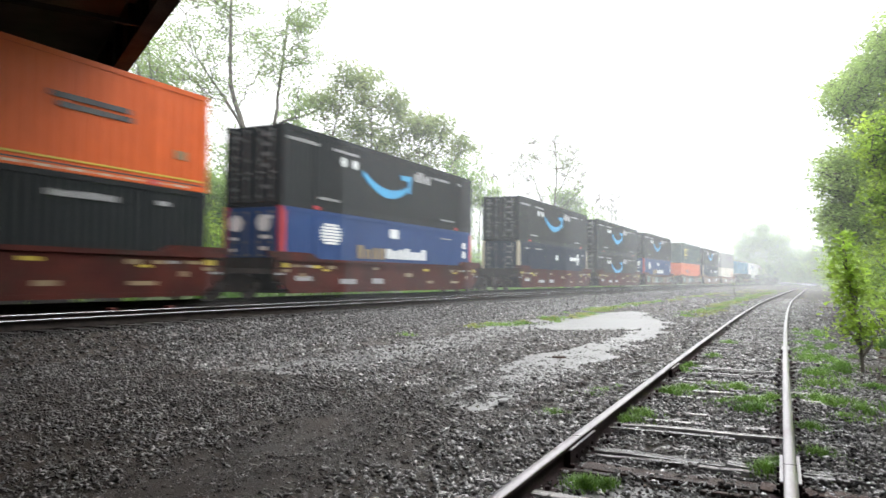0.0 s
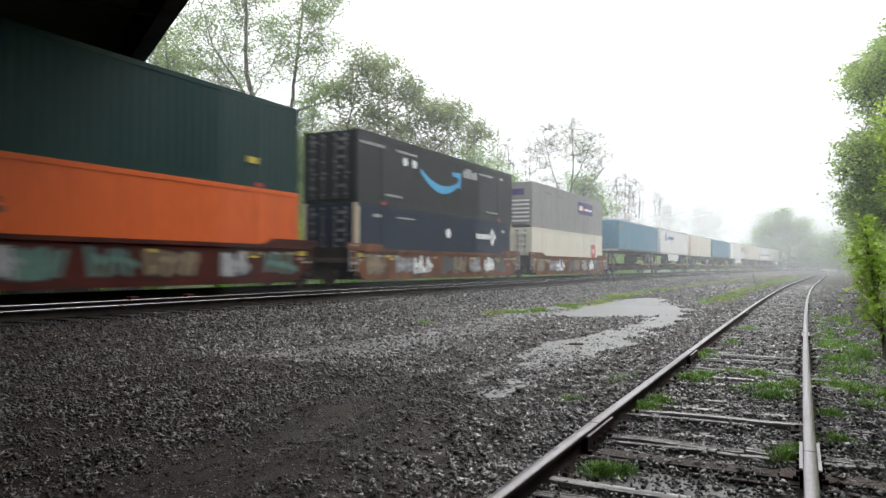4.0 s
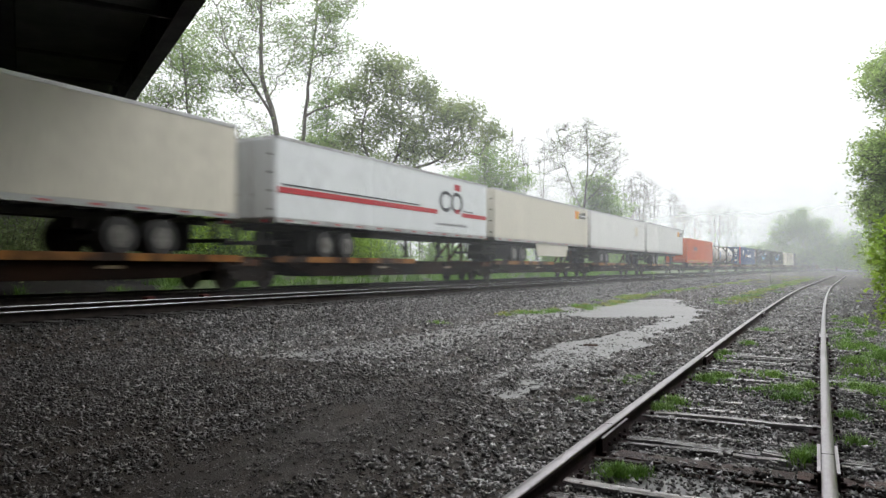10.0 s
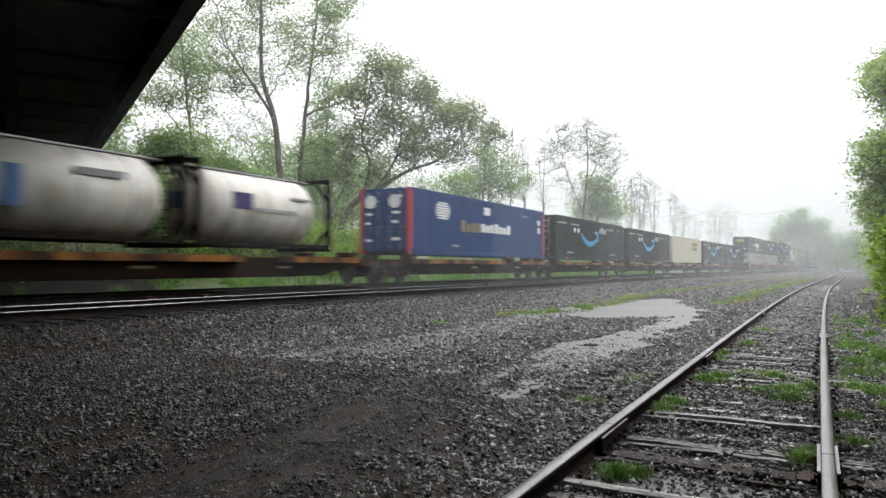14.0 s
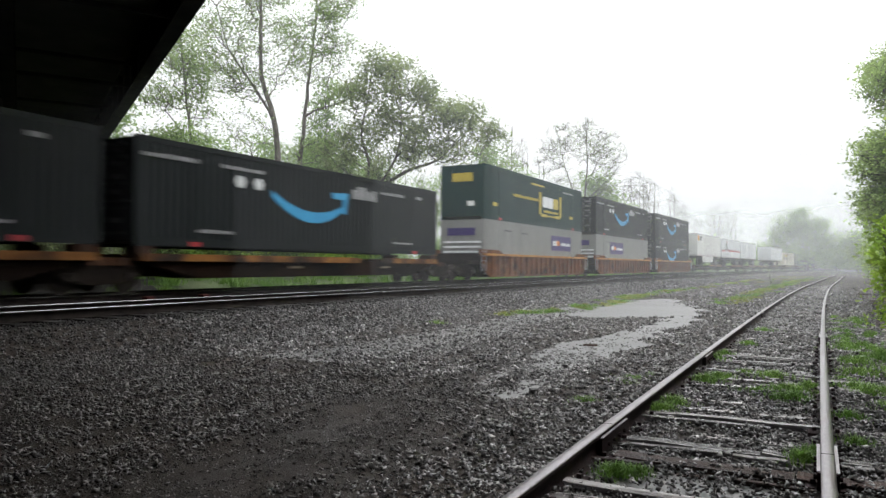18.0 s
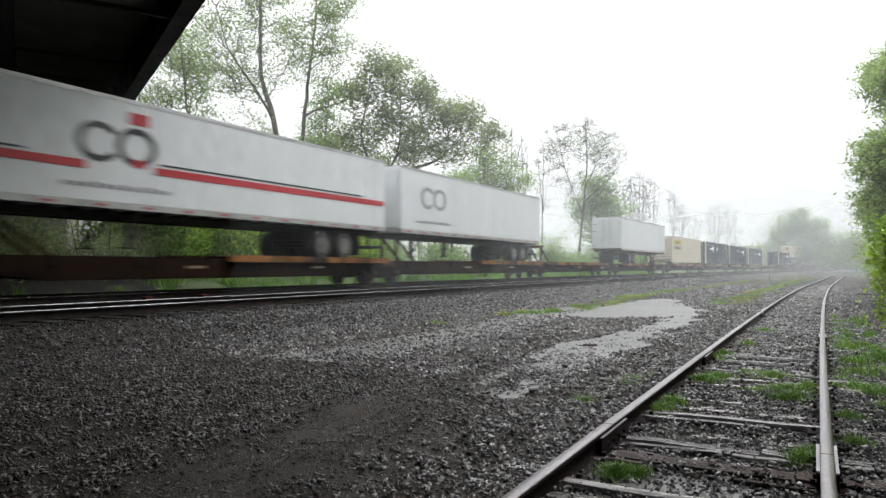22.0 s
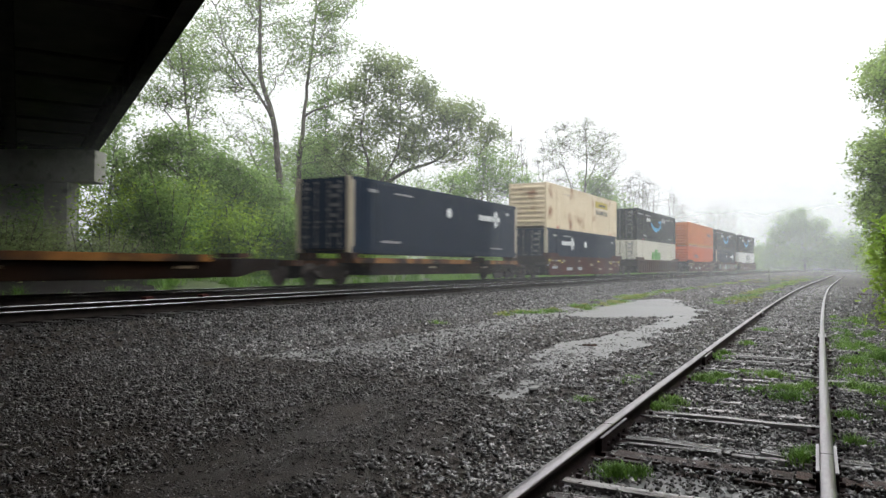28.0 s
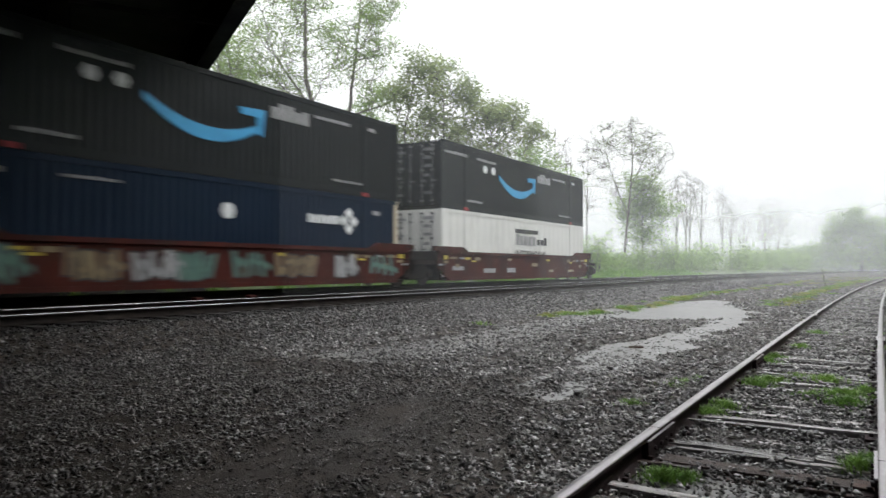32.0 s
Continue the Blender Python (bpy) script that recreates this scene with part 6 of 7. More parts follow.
    # tall trees outside the view, added to cut low sky light on the train
    for i, (x, y) in enumerate(((9.5, 14.5), (12.5, 19.5), (10.5, 27.0), (12.0, 34.0))):
        grown(x, y, 86 + i, [[(0.0, -0.2), (0.1, 4.0), (0.2, 9.0), (0.4, 14.0)], [(0.1, 5.0), (-1.6, 8.5), (-2.2, 11.0)], [(0.1, 5.5), (1.8, 9.0), (2.4, 11.5)]],
              [(-1.8, 10.5, 1.8, 2.0, 60), (1.9, 10.8, 1.8, 2.0, 60), (0.2, 13.2, 1.9, 1.8, 60), (0.0, 8.0, 2.2, 2.0, 70), (-1.2, 5.4, 1.8, 1.6, 50), (1.4, 5.2, 1.8, 1.6, 50)],
              "leaf_side", "unseen tall broadleaf tree added to block light from the right", r0=0.25, per=20, size=0.12, spread=0.34, group=near, depth=1.1)
    for i in range(6):
        tree(7.0 + bend(48 + 12 * i), 48 + 12 * i, 9.5, 84 + i, "leaf", "green broadleaf tree beside the siding", base_z=0.1, r0=0.2, crown_lo=0.15, nb=18, reach=0.4, per=14, size=0.28, spread=0.8)
    tree(1.15, 12.8, 1.95, 95, "leaf_lime", "thin sapling with pale leaves beside the siding", "sapling", base_z=-0.15, r0=0.022, crown_lo=0.2, nb=12, reach=0.2, per=5, size=0.075, spread=0.13, name="sapling", group="saplings")
    tree(-2.95, 57.0, 1.3, 96, "leaf", "thin bare sapling standing in the yard", "sapling", base_z=-0.15, r0=0.012, crown_lo=0.3, nb=5, reach=0.2, per=0.4, size=0.05, spread=0.1, name="sapling", group="saplings")


build_trees()


# ---------------------------------------------------------------- rain mist: its haze is put into thin pale sheets across the line
def build_mist():
    m = bpy.data.materials.new("rain_mist_haze")
    m.use_nodes = True
    t = m.node_tree
    N, Lk = t.nodes, t.links
    N.clear()
    out = N.new("ShaderNodeOutputMaterial")
    clear, vap, lit, mix1, mix2 = (N.new("ShaderNodeBsdfTransparent"), N.new("ShaderNodeBsdfTranslucent"), N.new("ShaderNodeBsdfDiffuse"), N.new("ShaderNodeMixShader"), N.new("ShaderNodeMixShader"))
    for b in (vap, lit):
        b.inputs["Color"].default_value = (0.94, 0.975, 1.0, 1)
    mix1.inputs["Fac"].default_value = 0.5
    tc, nz, sep, fall, puff, mul = (N.new("ShaderNodeTexCoord"), N.new("ShaderNodeTexNoise"), N.new("ShaderNodeSeparateXYZ"), N.new("ShaderNodeMapRange"), N.new("ShaderNodeMapRange"), N.new("ShaderNodeMath"))
    info, thick = N.new("ShaderNodeObjectInfo"), N.new("ShaderNodeMath")
    nz.inputs["Scale"].default_value, nz.inputs["Detail"].default_value = 0.07, 2
    Lk.new(tc.outputs["Object"], nz.inputs["Vector"])
    Lk.new(tc.outputs["Object"], sep.inputs["Vector"])
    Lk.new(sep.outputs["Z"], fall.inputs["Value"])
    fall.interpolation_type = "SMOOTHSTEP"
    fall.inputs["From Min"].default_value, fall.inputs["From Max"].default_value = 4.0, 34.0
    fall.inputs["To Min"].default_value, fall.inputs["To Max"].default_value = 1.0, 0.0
    Lk.new(nz.outputs["Fac"], puff.inputs["Value"])
    puff.inputs["From Min"].default_value, puff.inputs["From Max"].default_value = 0.3, 0.7
    puff.inputs["To Min"].default_value, puff.inputs["To Max"].default_value = 0.75, 1.25
    mul.operation, thick.operation = "MULTIPLY", "MULTIPLY"
    Lk.new(fall.outputs["Result"], mul.inputs[0])
    Lk.new(puff.outputs["Result"], mul.inputs[1])
    Lk.new(mul.outputs["Value"], thick.inputs[0])
    Lk.new(info.outputs["Alpha"], thick.inputs[1])
    Lk.new(vap.outputs["BSDF"], mix1.inputs[1])
    Lk.new(lit.outputs["BSDF"], mix1.inputs[2])
    Lk.new(thick.outputs["Value"], mix2.inputs["Fac"])
    Lk.new(clear.outputs["BSDF"], mix2.inputs[1])
    Lk.new(mix1.outputs["Shader"], mix2.inputs[2])
    Lk.new(mix2.outputs["Shader"], out.inputs["Surface"])
    # sheets add up to haze with distance; the nearest lift dark tones behind
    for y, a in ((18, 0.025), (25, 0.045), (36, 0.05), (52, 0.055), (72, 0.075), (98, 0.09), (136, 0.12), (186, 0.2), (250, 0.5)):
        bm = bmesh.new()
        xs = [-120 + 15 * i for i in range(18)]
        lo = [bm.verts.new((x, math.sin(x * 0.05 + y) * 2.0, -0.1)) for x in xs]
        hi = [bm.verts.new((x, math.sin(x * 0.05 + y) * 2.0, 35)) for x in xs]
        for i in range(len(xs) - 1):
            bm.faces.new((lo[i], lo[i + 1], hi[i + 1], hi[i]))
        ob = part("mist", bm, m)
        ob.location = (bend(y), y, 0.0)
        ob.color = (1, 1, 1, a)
        tagged(ob, "thin pale sheet that paints rain mist and haze over the tracks", "mist", "mist over the line", "stuff")


build_mist()


# ---------------------------------------------------------------- ties, crushed stone and grass
def scatter(name, places, size, material, label, seed, flat=0.6):
    """Angular stones, each a rough eight-cornered chip."""
    rng = np.random.default_rng(seed)
    p = np.asarray(places, dtype=np.float64)
    n = len(p)
    base = np.array([(-1, -0.6, -0.4), (1, -0.7, -0.3), (0.3, 1.1, -0.4), (0.8, -0.5, 0.5), (-0.7, -0.3, 0.6), (-0.3, 0.9, 0.4)], dtype=np.float64)
    v = base[None] * rng.uniform(0.6, 1.1, (n, 6, 3)) + rng.uniform(-0.25, 0.25, (n, 6, 3))
    v *= (np.array(size)[:, None, None] if np.ndim(size) else size) * rng.uniform(0.55, 1.25, (n, 1, 3)) * np.array([1, 1, flat])
    ax = rng.normal(0, 1, (n, 3))
    ax[:, 2] += 2.2
    ax /= np.linalg.norm(ax, axis=1)[:, None]
    th = rng.uniform(0, 6.28, n)
    K = np.zeros((n, 3, 3))
    K[:, 0, 1], K[:, 0, 2], K[:, 1, 0], K[:, 1, 2], K[:, 2, 0], K[:, 2, 1] = -ax[:, 2], ax[:, 1], ax[:, 2], -ax[:, 0], -ax[:, 1], ax[:, 0]
    R = np.eye(3)[None] + np.sin(th)[:, None, None] * K + (1 - np.cos(th))[:, None, None] * (K @ K)
    tilt = rng.normal(0, 0.32, n)
    c, s = np.cos(tilt), np.sin(tilt)
    T = np.zeros((n, 3, 3))
    T[:, 0, 0], T[:, 1, 1], T[:, 1, 2], T[:, 2, 1], T[:, 2, 2] = 1, c, -s, s, c
    v = np.einsum("nij,nkj->nki", T @ R, v) + p[:, None, :]
    f = np.array([(0, 2, 1), (3, 5, 4), (0, 1, 3), (0, 3, 4), (1, 2, 5), (1, 5, 3), (2, 0, 4), (2, 4, 5)])
    faces = (f[None] + (np.arange(n) * 6)[:, None, None]).reshape(-1, 3)
    ob = mesh_np(name, v.reshape(-1, 3), faces, material, per=3)
    return tagged(ob, label, "gravel", kind="stuff")


def build_stones():
    rnd = random.Random(3)
    pts, size = [], []
    # yard between the siding and the main line, thinning with distance
    for (y0, y1, count, s) in ((1.8, 4, 19000, 0.017), (4, 7, 30000, 0.02), (7, 11, 26000, 0.023), (11, 18, 22000, 0.028), (18, 30, 13000, 0.036), (30, 60, 7000, 0.05)):
        for _ in range(count):
            y = rnd.uniform(y0, y1)
            u = rnd.uniform(max(-9.2, -2.0 * y - 0.8), min(4.4, 0.24 * y + 0.6))
            if -2.05 < u < 0.8:
                if -1.5 < u < 0.65:
                    continue

            if u > 1.2 and rnd.random() < 0.55:
                continue
            # muddy wheel tracks stay barer
            rag = 0.35 * noise.noise((u * 0.8, y * 0.5, 9.0))
            small = 1.0
            bare = min(1.0, (1.05 + 2 * rag - abs(u + 3.4)) / 0.7, (8.0 + 4 * rag - y) / 2.0)
            if rnd.random() < bare:
                small = rnd.choice((0.25, 0.3, 0.4, 0.5, 0.75))
                if rnd.random() < 0.1:
                    continue
            if abs(u + 6.8) < 0.8 + rag and y > 7 and rnd.random() < 0.5:
                continue
            if hollow(u + bend(y), y) > 0.2 and lie(u, y) < WATER_Z - 0.006 and rnd.random() < (0.95 if y > 12 else 0.62):
                continue
            k = s * small * rnd.choice((0.5, 0.7, 0.8, 1.0, 1.0, 1.3, 1.8))
            pts.append((u + bend(y), y, lie(u, y) + k * 0.2 + 0.002))
            size.append(k)
    # fine stones that stand out of the thin film of water
    for (xa, ya, wa, _), (xb, yb, wb, _) in zip(FILM[1:], FILM[2:]):
        for _ in range(int((130 if ya > 12.5 else 700) * (ya - yb))):
            k = rnd.random()
            x, y = xa + k * (xb - xa) + rnd.gauss(0, 0.95) * wa, ya + k * (yb - ya)
            if noise.noise((x * 2.4, y * 0.7, 5.0)) < -0.12 and rnd.random() < 0.8:
                continue
            r = rnd.choice((0.008, 0.011, 0.014, 0.02, 0.028)) * (0.75 + y * 0.03)
            pts.append((x, y, max(WATER_Z, lie(x - bend(y), y)) + r * 0.05))
            size.append(r)
    chips, chip_size = [], []
    # fine chippings pressed into the muddy wheel track
    for _ in range(16000):
        y = rnd.uniform(2.2, 8.0)
        u = rnd.gauss(-3.4, 0.75)
        r = rnd.choice((0.004, 0.005, 0.007, 0.01)) * (0.7 + 0.08 * y)
        chips.append((u + bend(y), y, lie(u, y) + r * 0.25))
        chip_size.append(r)
    scatter("chippings", chips, chip_size, M["stone"], "fine pale chippings pressed into the muddy wheel track", 15)
    # stones near the bridge take the muddy tone that also carries its shade
    brown = [p[0] < -2.7 + 0.5 * noise.noise((p[0], p[1], 3.0)) and p[1] < 7.6 - 0.16 * (p[0] + 3) + 2.2 * noise.noise((p[0] * 0.5, p[1] * 0.5, 6.0)) for p in pts]
    scatter("brown_gravel", [p for p, q in zip(pts, brown) if q], [k for k, q in zip(size, brown) if q], M["stone_brown_shaded"], "muddy brown crushed stone, coloured darker for the bridge's shade", 14)
    pts, size = [p for p, q in zip(pts, brown) if not q], [k for k, q in zip(size, brown) if not q]
    scatter("gravel", pts, size, M["stone"], "loose wet grey crushed stone on the yard", 4)
    pts, size, dark, dsize = [], [], [], []
    for (y0, y1, count, s) in ((4, 9, 7000, 0.03), (9, 20, 22000, 0.036), (20, 40, 17000, 0.047), (40, 90, 9000, 0.075)):
        for _ in range(count):
            y = rnd.uniform(y0, y1)
            u = rnd.choice((rnd.uniform(-11.4, -8.4), rnd.uniform(-11.6, -8.4), rnd.uniform(-14.6, -11.0)))
            k = s * rnd.choice((0.7, 1.0, 1.0, 1.3))
            if u < -10.7:
                if rnd.random() < 0.4:
                    continue
                dark.append((u + bend(y), y, lie(u, y) + k * 0.2))
                dsize.append(k)
            else:
                pts.append((u + bend(y), y, lie(u, y) + k * 0.25))
                size.append(k)
    scatter("ballast", pts, size, M["ballast"], "grey crushed stone ballast banked along the main line", 5)
    scatter("track_bed_ballast", dark, dsize, M["ballast_dark"], "oil-dark crushed stone between the main line rails", 7)
    pts, size = [], []
    for (y0, y1, count, s) in ((1.8, 5, 10000, 0.02), (5, 9, 13000, 0.024), (9, 22, 13000, 0.03), (22, 50, 5000, 0.045)):
        for _ in range(count):
            y = rnd.uniform(y0, y1)
            x = X_SIDE + rnd.uniform(-1.35, 1.45)
            k = s * rnd.choice((0.6, 0.8, 1.0, 1.3))
            pts.append((x + lead(y), y, -0.172 + rnd.uniform(-0.03, 0.03) + 0.026 * noise.noise((x * 3, y * 3, 1.0)) + (0.016 if abs(x - X_SIDE) > 0.85 else 0.0)))
            size.append(k)
    scatter("siding_ballast", pts, size, M["stone"], "wet grey stone between the siding ties", 6)


build_stones()


def blades(name, spots, label, seed, mat_key="grass"):
    """Tufts of narrow bent blades: spots of (x, y, z, radius, height, count)."""
    rng = np.random.default_rng(seed)
    V, n0 = [], 0
    for x, y, z, r, h, n in spots:
        n = int(n * (1.5 if name != "siding_grass" else 2.2))
        r *= 1.35 if name == "siding_grass" else 1.0
        a = rng.uniform(0, 6.28, n)
        d = np.abs(rng.normal(0, 0.55, n)) * r
        bx, by = x + np.cos(a) * d, y + np.sin(a) * d
        t = rng.uniform(0, 6.28, n)
        hh = h * 0.72 * rng.uniform(0.2, 1.3, n) * (1.15 - 0.5 * d / r)
        bow = hh * rng.uniform(0.2, 1.3, n)
        w = 0.0024 + 0.002 * rng.uniform(0, 1, n) + h * 0.016
        ox, oy = np.cos(t + 1.57) * w, np.sin(t + 1.57) * w
        zz = np.full(n, z)
        m1x, m1y, m1z = bx + np.cos(t) * bow * 0.35, by + np.sin(t) * bow * 0.35, zz + hh * 0.65
        tx, ty, tz = bx + np.cos(t) * bow, by + np.sin(t) * bow, zz + hh
        V.append(np.stack([np.stack([bx - ox, by - oy, zz], 1), np.stack([bx + ox, by + oy, zz], 1), np.stack([m1x + ox * 0.7, m1y + oy * 0.7, m1z], 1), np.stack([m1x - ox * 0.7, m1y - oy * 0.7, m1z], 1),
                           np.stack([m1x - ox * 0.7, m1y - oy * 0.7, m1z], 1), np.stack([m1x + ox * 0.7, m1y + oy * 0.7, m1z], 1), np.stack([tx + ox * 0.1, ty + oy * 0.1, tz], 1), np.stack([tx - ox * 0.1, ty - oy * 0.1, tz], 1)], 1).reshape(-1, 3))
    v = np.concatenate(V)
    ob = mesh_np(name, v, np.arange(len(v)).reshape(-1, 4), M[mat_key])
    return tagged(ob, label, "grass", kind="stuff")


def build_grass():
    g = -0.17
    rnd = random.Random(8)
    spots = [(-2.06, 7.02, g, 0.15, 0.1, 300), (-2.12, 7.15, g, 0.08, 0.08, 90), (-2.0, 8.35, g, 0.2, 0.09, 200), (-1.95, 8.75, g, 0.22, 0.09, 220), (-1.85, 9.2, g, 0.12, 0.08, 90),
             (-1.2, 4.82, g, 0.13, 0.085, 300), (-1.08, 4.9, g, 0.1, 0.07, 140), (-1.34, 7.1, g, 0.14, 0.11, 240), (-1.3, 7.5, g, 0.16, 0.11, 240), (-1.22, 9.2, g, 0.2, 0.11, 220), (-1.1, 9.6, g, 0.18, 0.1, 160),
             (-1.38, 11.4, g, 0.18, 0.13, 220), (-1.3, 12.0, g, 0.15, 0.12, 120), (-0.5, 10.0, g, 0.26, 0.1, 260), (-0.85, 10.1, g, 0.18, 0.08, 120), (-0.3, 8.9, g, 0.24, 0.11, 300), (-0.25, 8.4, g, 0.2, 0.11, 260),
             (-0.6, 8.7, g, 0.2, 0.08, 140), (-0.09, 9.2, g, 0.12, 0.12, 140), (-0.1, 5.72, g, 0.11, 0.12, 220), (-0.05, 6.0, g, 0.08, 0.1, 80), (-1.1, 13.9, g, 0.16, 0.11, 120), (-1.0, 17, g, 0.25, 0.11, 130),
             (0.47, 13.9, g, 0.3, 0.12, 240), (0.37, 9.4, g, 0.25, 0.12, 260), (0.5, 10.8, g, 0.3, 0.12, 260), (0.25, 7.6, g, 0.16, 0.1, 160), (0.26, 6.45, g, 0.14, 0.1, 160), (0.55, 12.2, g, 0.3, 0.12, 260)]
    for _ in range(44):
        y = rnd.uniform(5.5, 24)
        x = 0.25 + abs(rnd.gauss(0, 0.5)) + lead(y)
        spots.append((x, y, g, rnd.uniform(0.08, 0.3), rnd.uniform(0.06, 0.16), rnd.randint(60, 200)))
    for _ in range(42):
        y = rnd.uniform(6, 26)
        x = rnd.uniform(1.6, 4.5)
        spots.append((x, y, -0.15, rnd.uniform(0.1, 0.26), rnd.uniform(0.14, 0.36), rnd.randint(80, 200)))
    blades("siding_grass", spots, "tufts of bright wet grass between the siding ties", 9)
    spots = []
    for _ in range(300):
        y = rnd.uniform(12, 34) if rnd.random() < 0.5 else rnd.uniform(26, 90)
        u = -7.4 + rnd.gauss(0, 0.22) + 0.25 * math.sin(y * 0.3)
        if noise.noise((u, y * 0.35, 4.0)) < -0.05:
            continue
        spots.append((u + bend(y), y, lie(u, y), rnd.uniform(0.25, 0.55), rnd.uniform(0.08, 0.15), rnd.randint(90, 160)))
    for _ in range(150):
        y = rnd.uniform(27, 95)
        u = -3.2 + rnd.gauss(0, 0.25)
        spots.append((u + bend(y), y, lie(u, y), rnd.uniform(0.3, 0.6), rnd.uniform(0.08, 0.16), rnd.randint(80, 140)))
    for _ in range(60):
        y = rnd.uniform(58, 120)
        u = rnd.uniform(-8, -2.5)
        spots.append((u + bend(y), y, lie(u, y), rnd.uniform(0.4, 0.9), rnd.uniform(0.08, 0.16), 90))
    half = [p for p in spots if rnd.random() < 0.45]
    blades("dry_yard_grass", half, "yellowish young grass along the yard tracks", 13, "grass_dry")
    spots = [p for p in spots if p not in half]
    blades("yard_grass", spots, "thin strips of young grass along the yard tracks", 10)
    spots = []
    for _ in range(420):
        y = rnd.uniform(12, 95)
        u = rnd.uniform(-24.5, -19.9)
        if y < 12.2 - 0.617 * (u + 12.7) and rnd.random() < 0.8:
            continue
        spots.append((u + bend(y), y, lie(u, y), rnd.uniform(0.3, 0.8), rnd.uniform(0.25, 0.75), 65))
    blades("verge_grass", spots, "tall green grass on the far side of the main line", 11)


build_grass()


def build_ties():
    rnd = random.Random(12)
    meshes = []
    for k in range(6):
        bm = bmesh.new()
        y = -0.115
        while y < 0.1:
            w = rnd.choice((0.06, 0.08, 0.11, 0.15, 0.2))
            a, c = -1.28 + rnd.uniform(0, 0.12), 1.28 - rnd.uniform(0, 0.12)
            if rnd.random() < 0.25:
                a += rnd.uniform(0.2, 0.9)
            cuts = [a] + sorted(rnd.uniform(a, c) for _ in range(rnd.randint(1, 3))) + [c]
            for p0, p1 in zip(cuts, cuts[1:]):
                if p1 - p0 < 0.12 or rnd.random() < 0.27:
                    continue
                n, top = 5, rnd.choice((rnd.uniform(-0.012, 0.008), rnd.uniform(-0.012, 0.008), rnd.uniform(-0.05, -0.02)))
                vs = []
                for i in range(n):
                    x = p0 + (p1 - p0 - 0.015) * i / (n - 1)
                    h = top + rnd.uniform(-0.01, 0.006)
                    e = rnd.uniform(-0.005, 0.005)
                    vs.append([bm.verts.new(q) for q in ((x, y + e, -0.15), (x, y + e, h - 0.003), (x, y + w * 0.5, h), (x, y + w - 0.004 + e, h - 0.004), (x, y + w - 0.004 + e, -0.15))])
                for p, q in zip(vs, vs[1:]):
                    for j in range(4):
                        bm.faces.new((p[j], q[j], q[j + 1], p[j + 1]))
                bm.faces.new(vs[0])
                bm.faces.new(vs[-1][::-1])
            y += w
        bmesh.ops.recalc_face_normals(bm, faces=bm.faces[:])
        me = bpy.data.meshes.new("tie")
        bm.to_mesh(me)
        bm.free()
        me.materials.append(M["tie_rotten"] if k == 5 else M["tie"])
        meshes.append(me)
    holder = empty("siding_ties", pose(0, 0, 0), "row of split weathered wooden ties", "railway ties", kind="structure")
    y = -11.9
    while y < 62:
        o = new("tie", meshes[5] if abs(y - 5.05) < 0.28 else rnd.choice(meshes[:5]))
        o.parent = holder
        o.matrix_basis = pose(X_SIDE + lead(y) + rnd.uniform(-0.06, 0.06), y, -0.130 - (0.012 if y > 8.2 else 0.0) + rnd.uniform(-0.014, 0.006), 0, 0, rnd.uniform(-1.8, 1.8) - math.degrees(0.0004 * y))
        if y < 14:
            for sx in (-1, 1):
                x = X_SIDE + sx * GAUGE / 2 + lead(y)
                bm = boxes((x - 0.13, x + 0.13, y - 0.09, y + 0.09, -0.19, -0.15))
                for s2 in (-1, 1):
                    box(bm, x + s2 * 0.085 - 0.016, x + s2 * 0.085 + 0.016, y - 0.016, y + 0.016, -0.142, -0.115)
                part("tie_plate", bm, M["rail"], holder)
        y += 0.56 + rnd.uniform(-0.05, 0.05)
    holder = empty("old_ties", pose(0, 0, 0), "row of dark half-buried ties of a lifted track", "railway ties", kind="structure")
    y = 11.0
    while y < 46:
        o = new("tie", rnd.choice((meshes[0], meshes[2], meshes[5], meshes[5], meshes[5])))
        o.parent = holder
        o.matrix_basis = pose(2.75 + lead(y) + rnd.uniform(-0.2, 0.2), y, lie(2.4, y) - 0.005 + rnd.uniform(-0.03, 0.03), 0, 0, rnd.uniform(-4, 4))
        y += 0.62 + rnd.uniform(-0.08, 0.14)
    dark = bpy.data.meshes.new("tie")
    bm = bevelled(boxes((-1.28, 1.28, -0.115, 0.115, -0.18, 0.0)), 0.012)
    bm.to_mesh(dark)
    bm.free()
    dark.materials.append(M["tie_dark"])
    holder = empty("main_line_ties", pose(0, 0, 0), "dark ties bedded in the main line ballast", "railway ties", kind="structure")
    for xc in (X_NEAR, X_FAR):
        y = 2.0
        while y < (80 if xc == X_NEAR else 50):
            o = new("tie", dark)
            o.parent = holder
            o.matrix_basis = pose(xc + bend(y), y, RAIL_Z - 0.17, 0, 0, rnd.uniform(-0.5, 0.5))
            y += 0.6


build_ties()


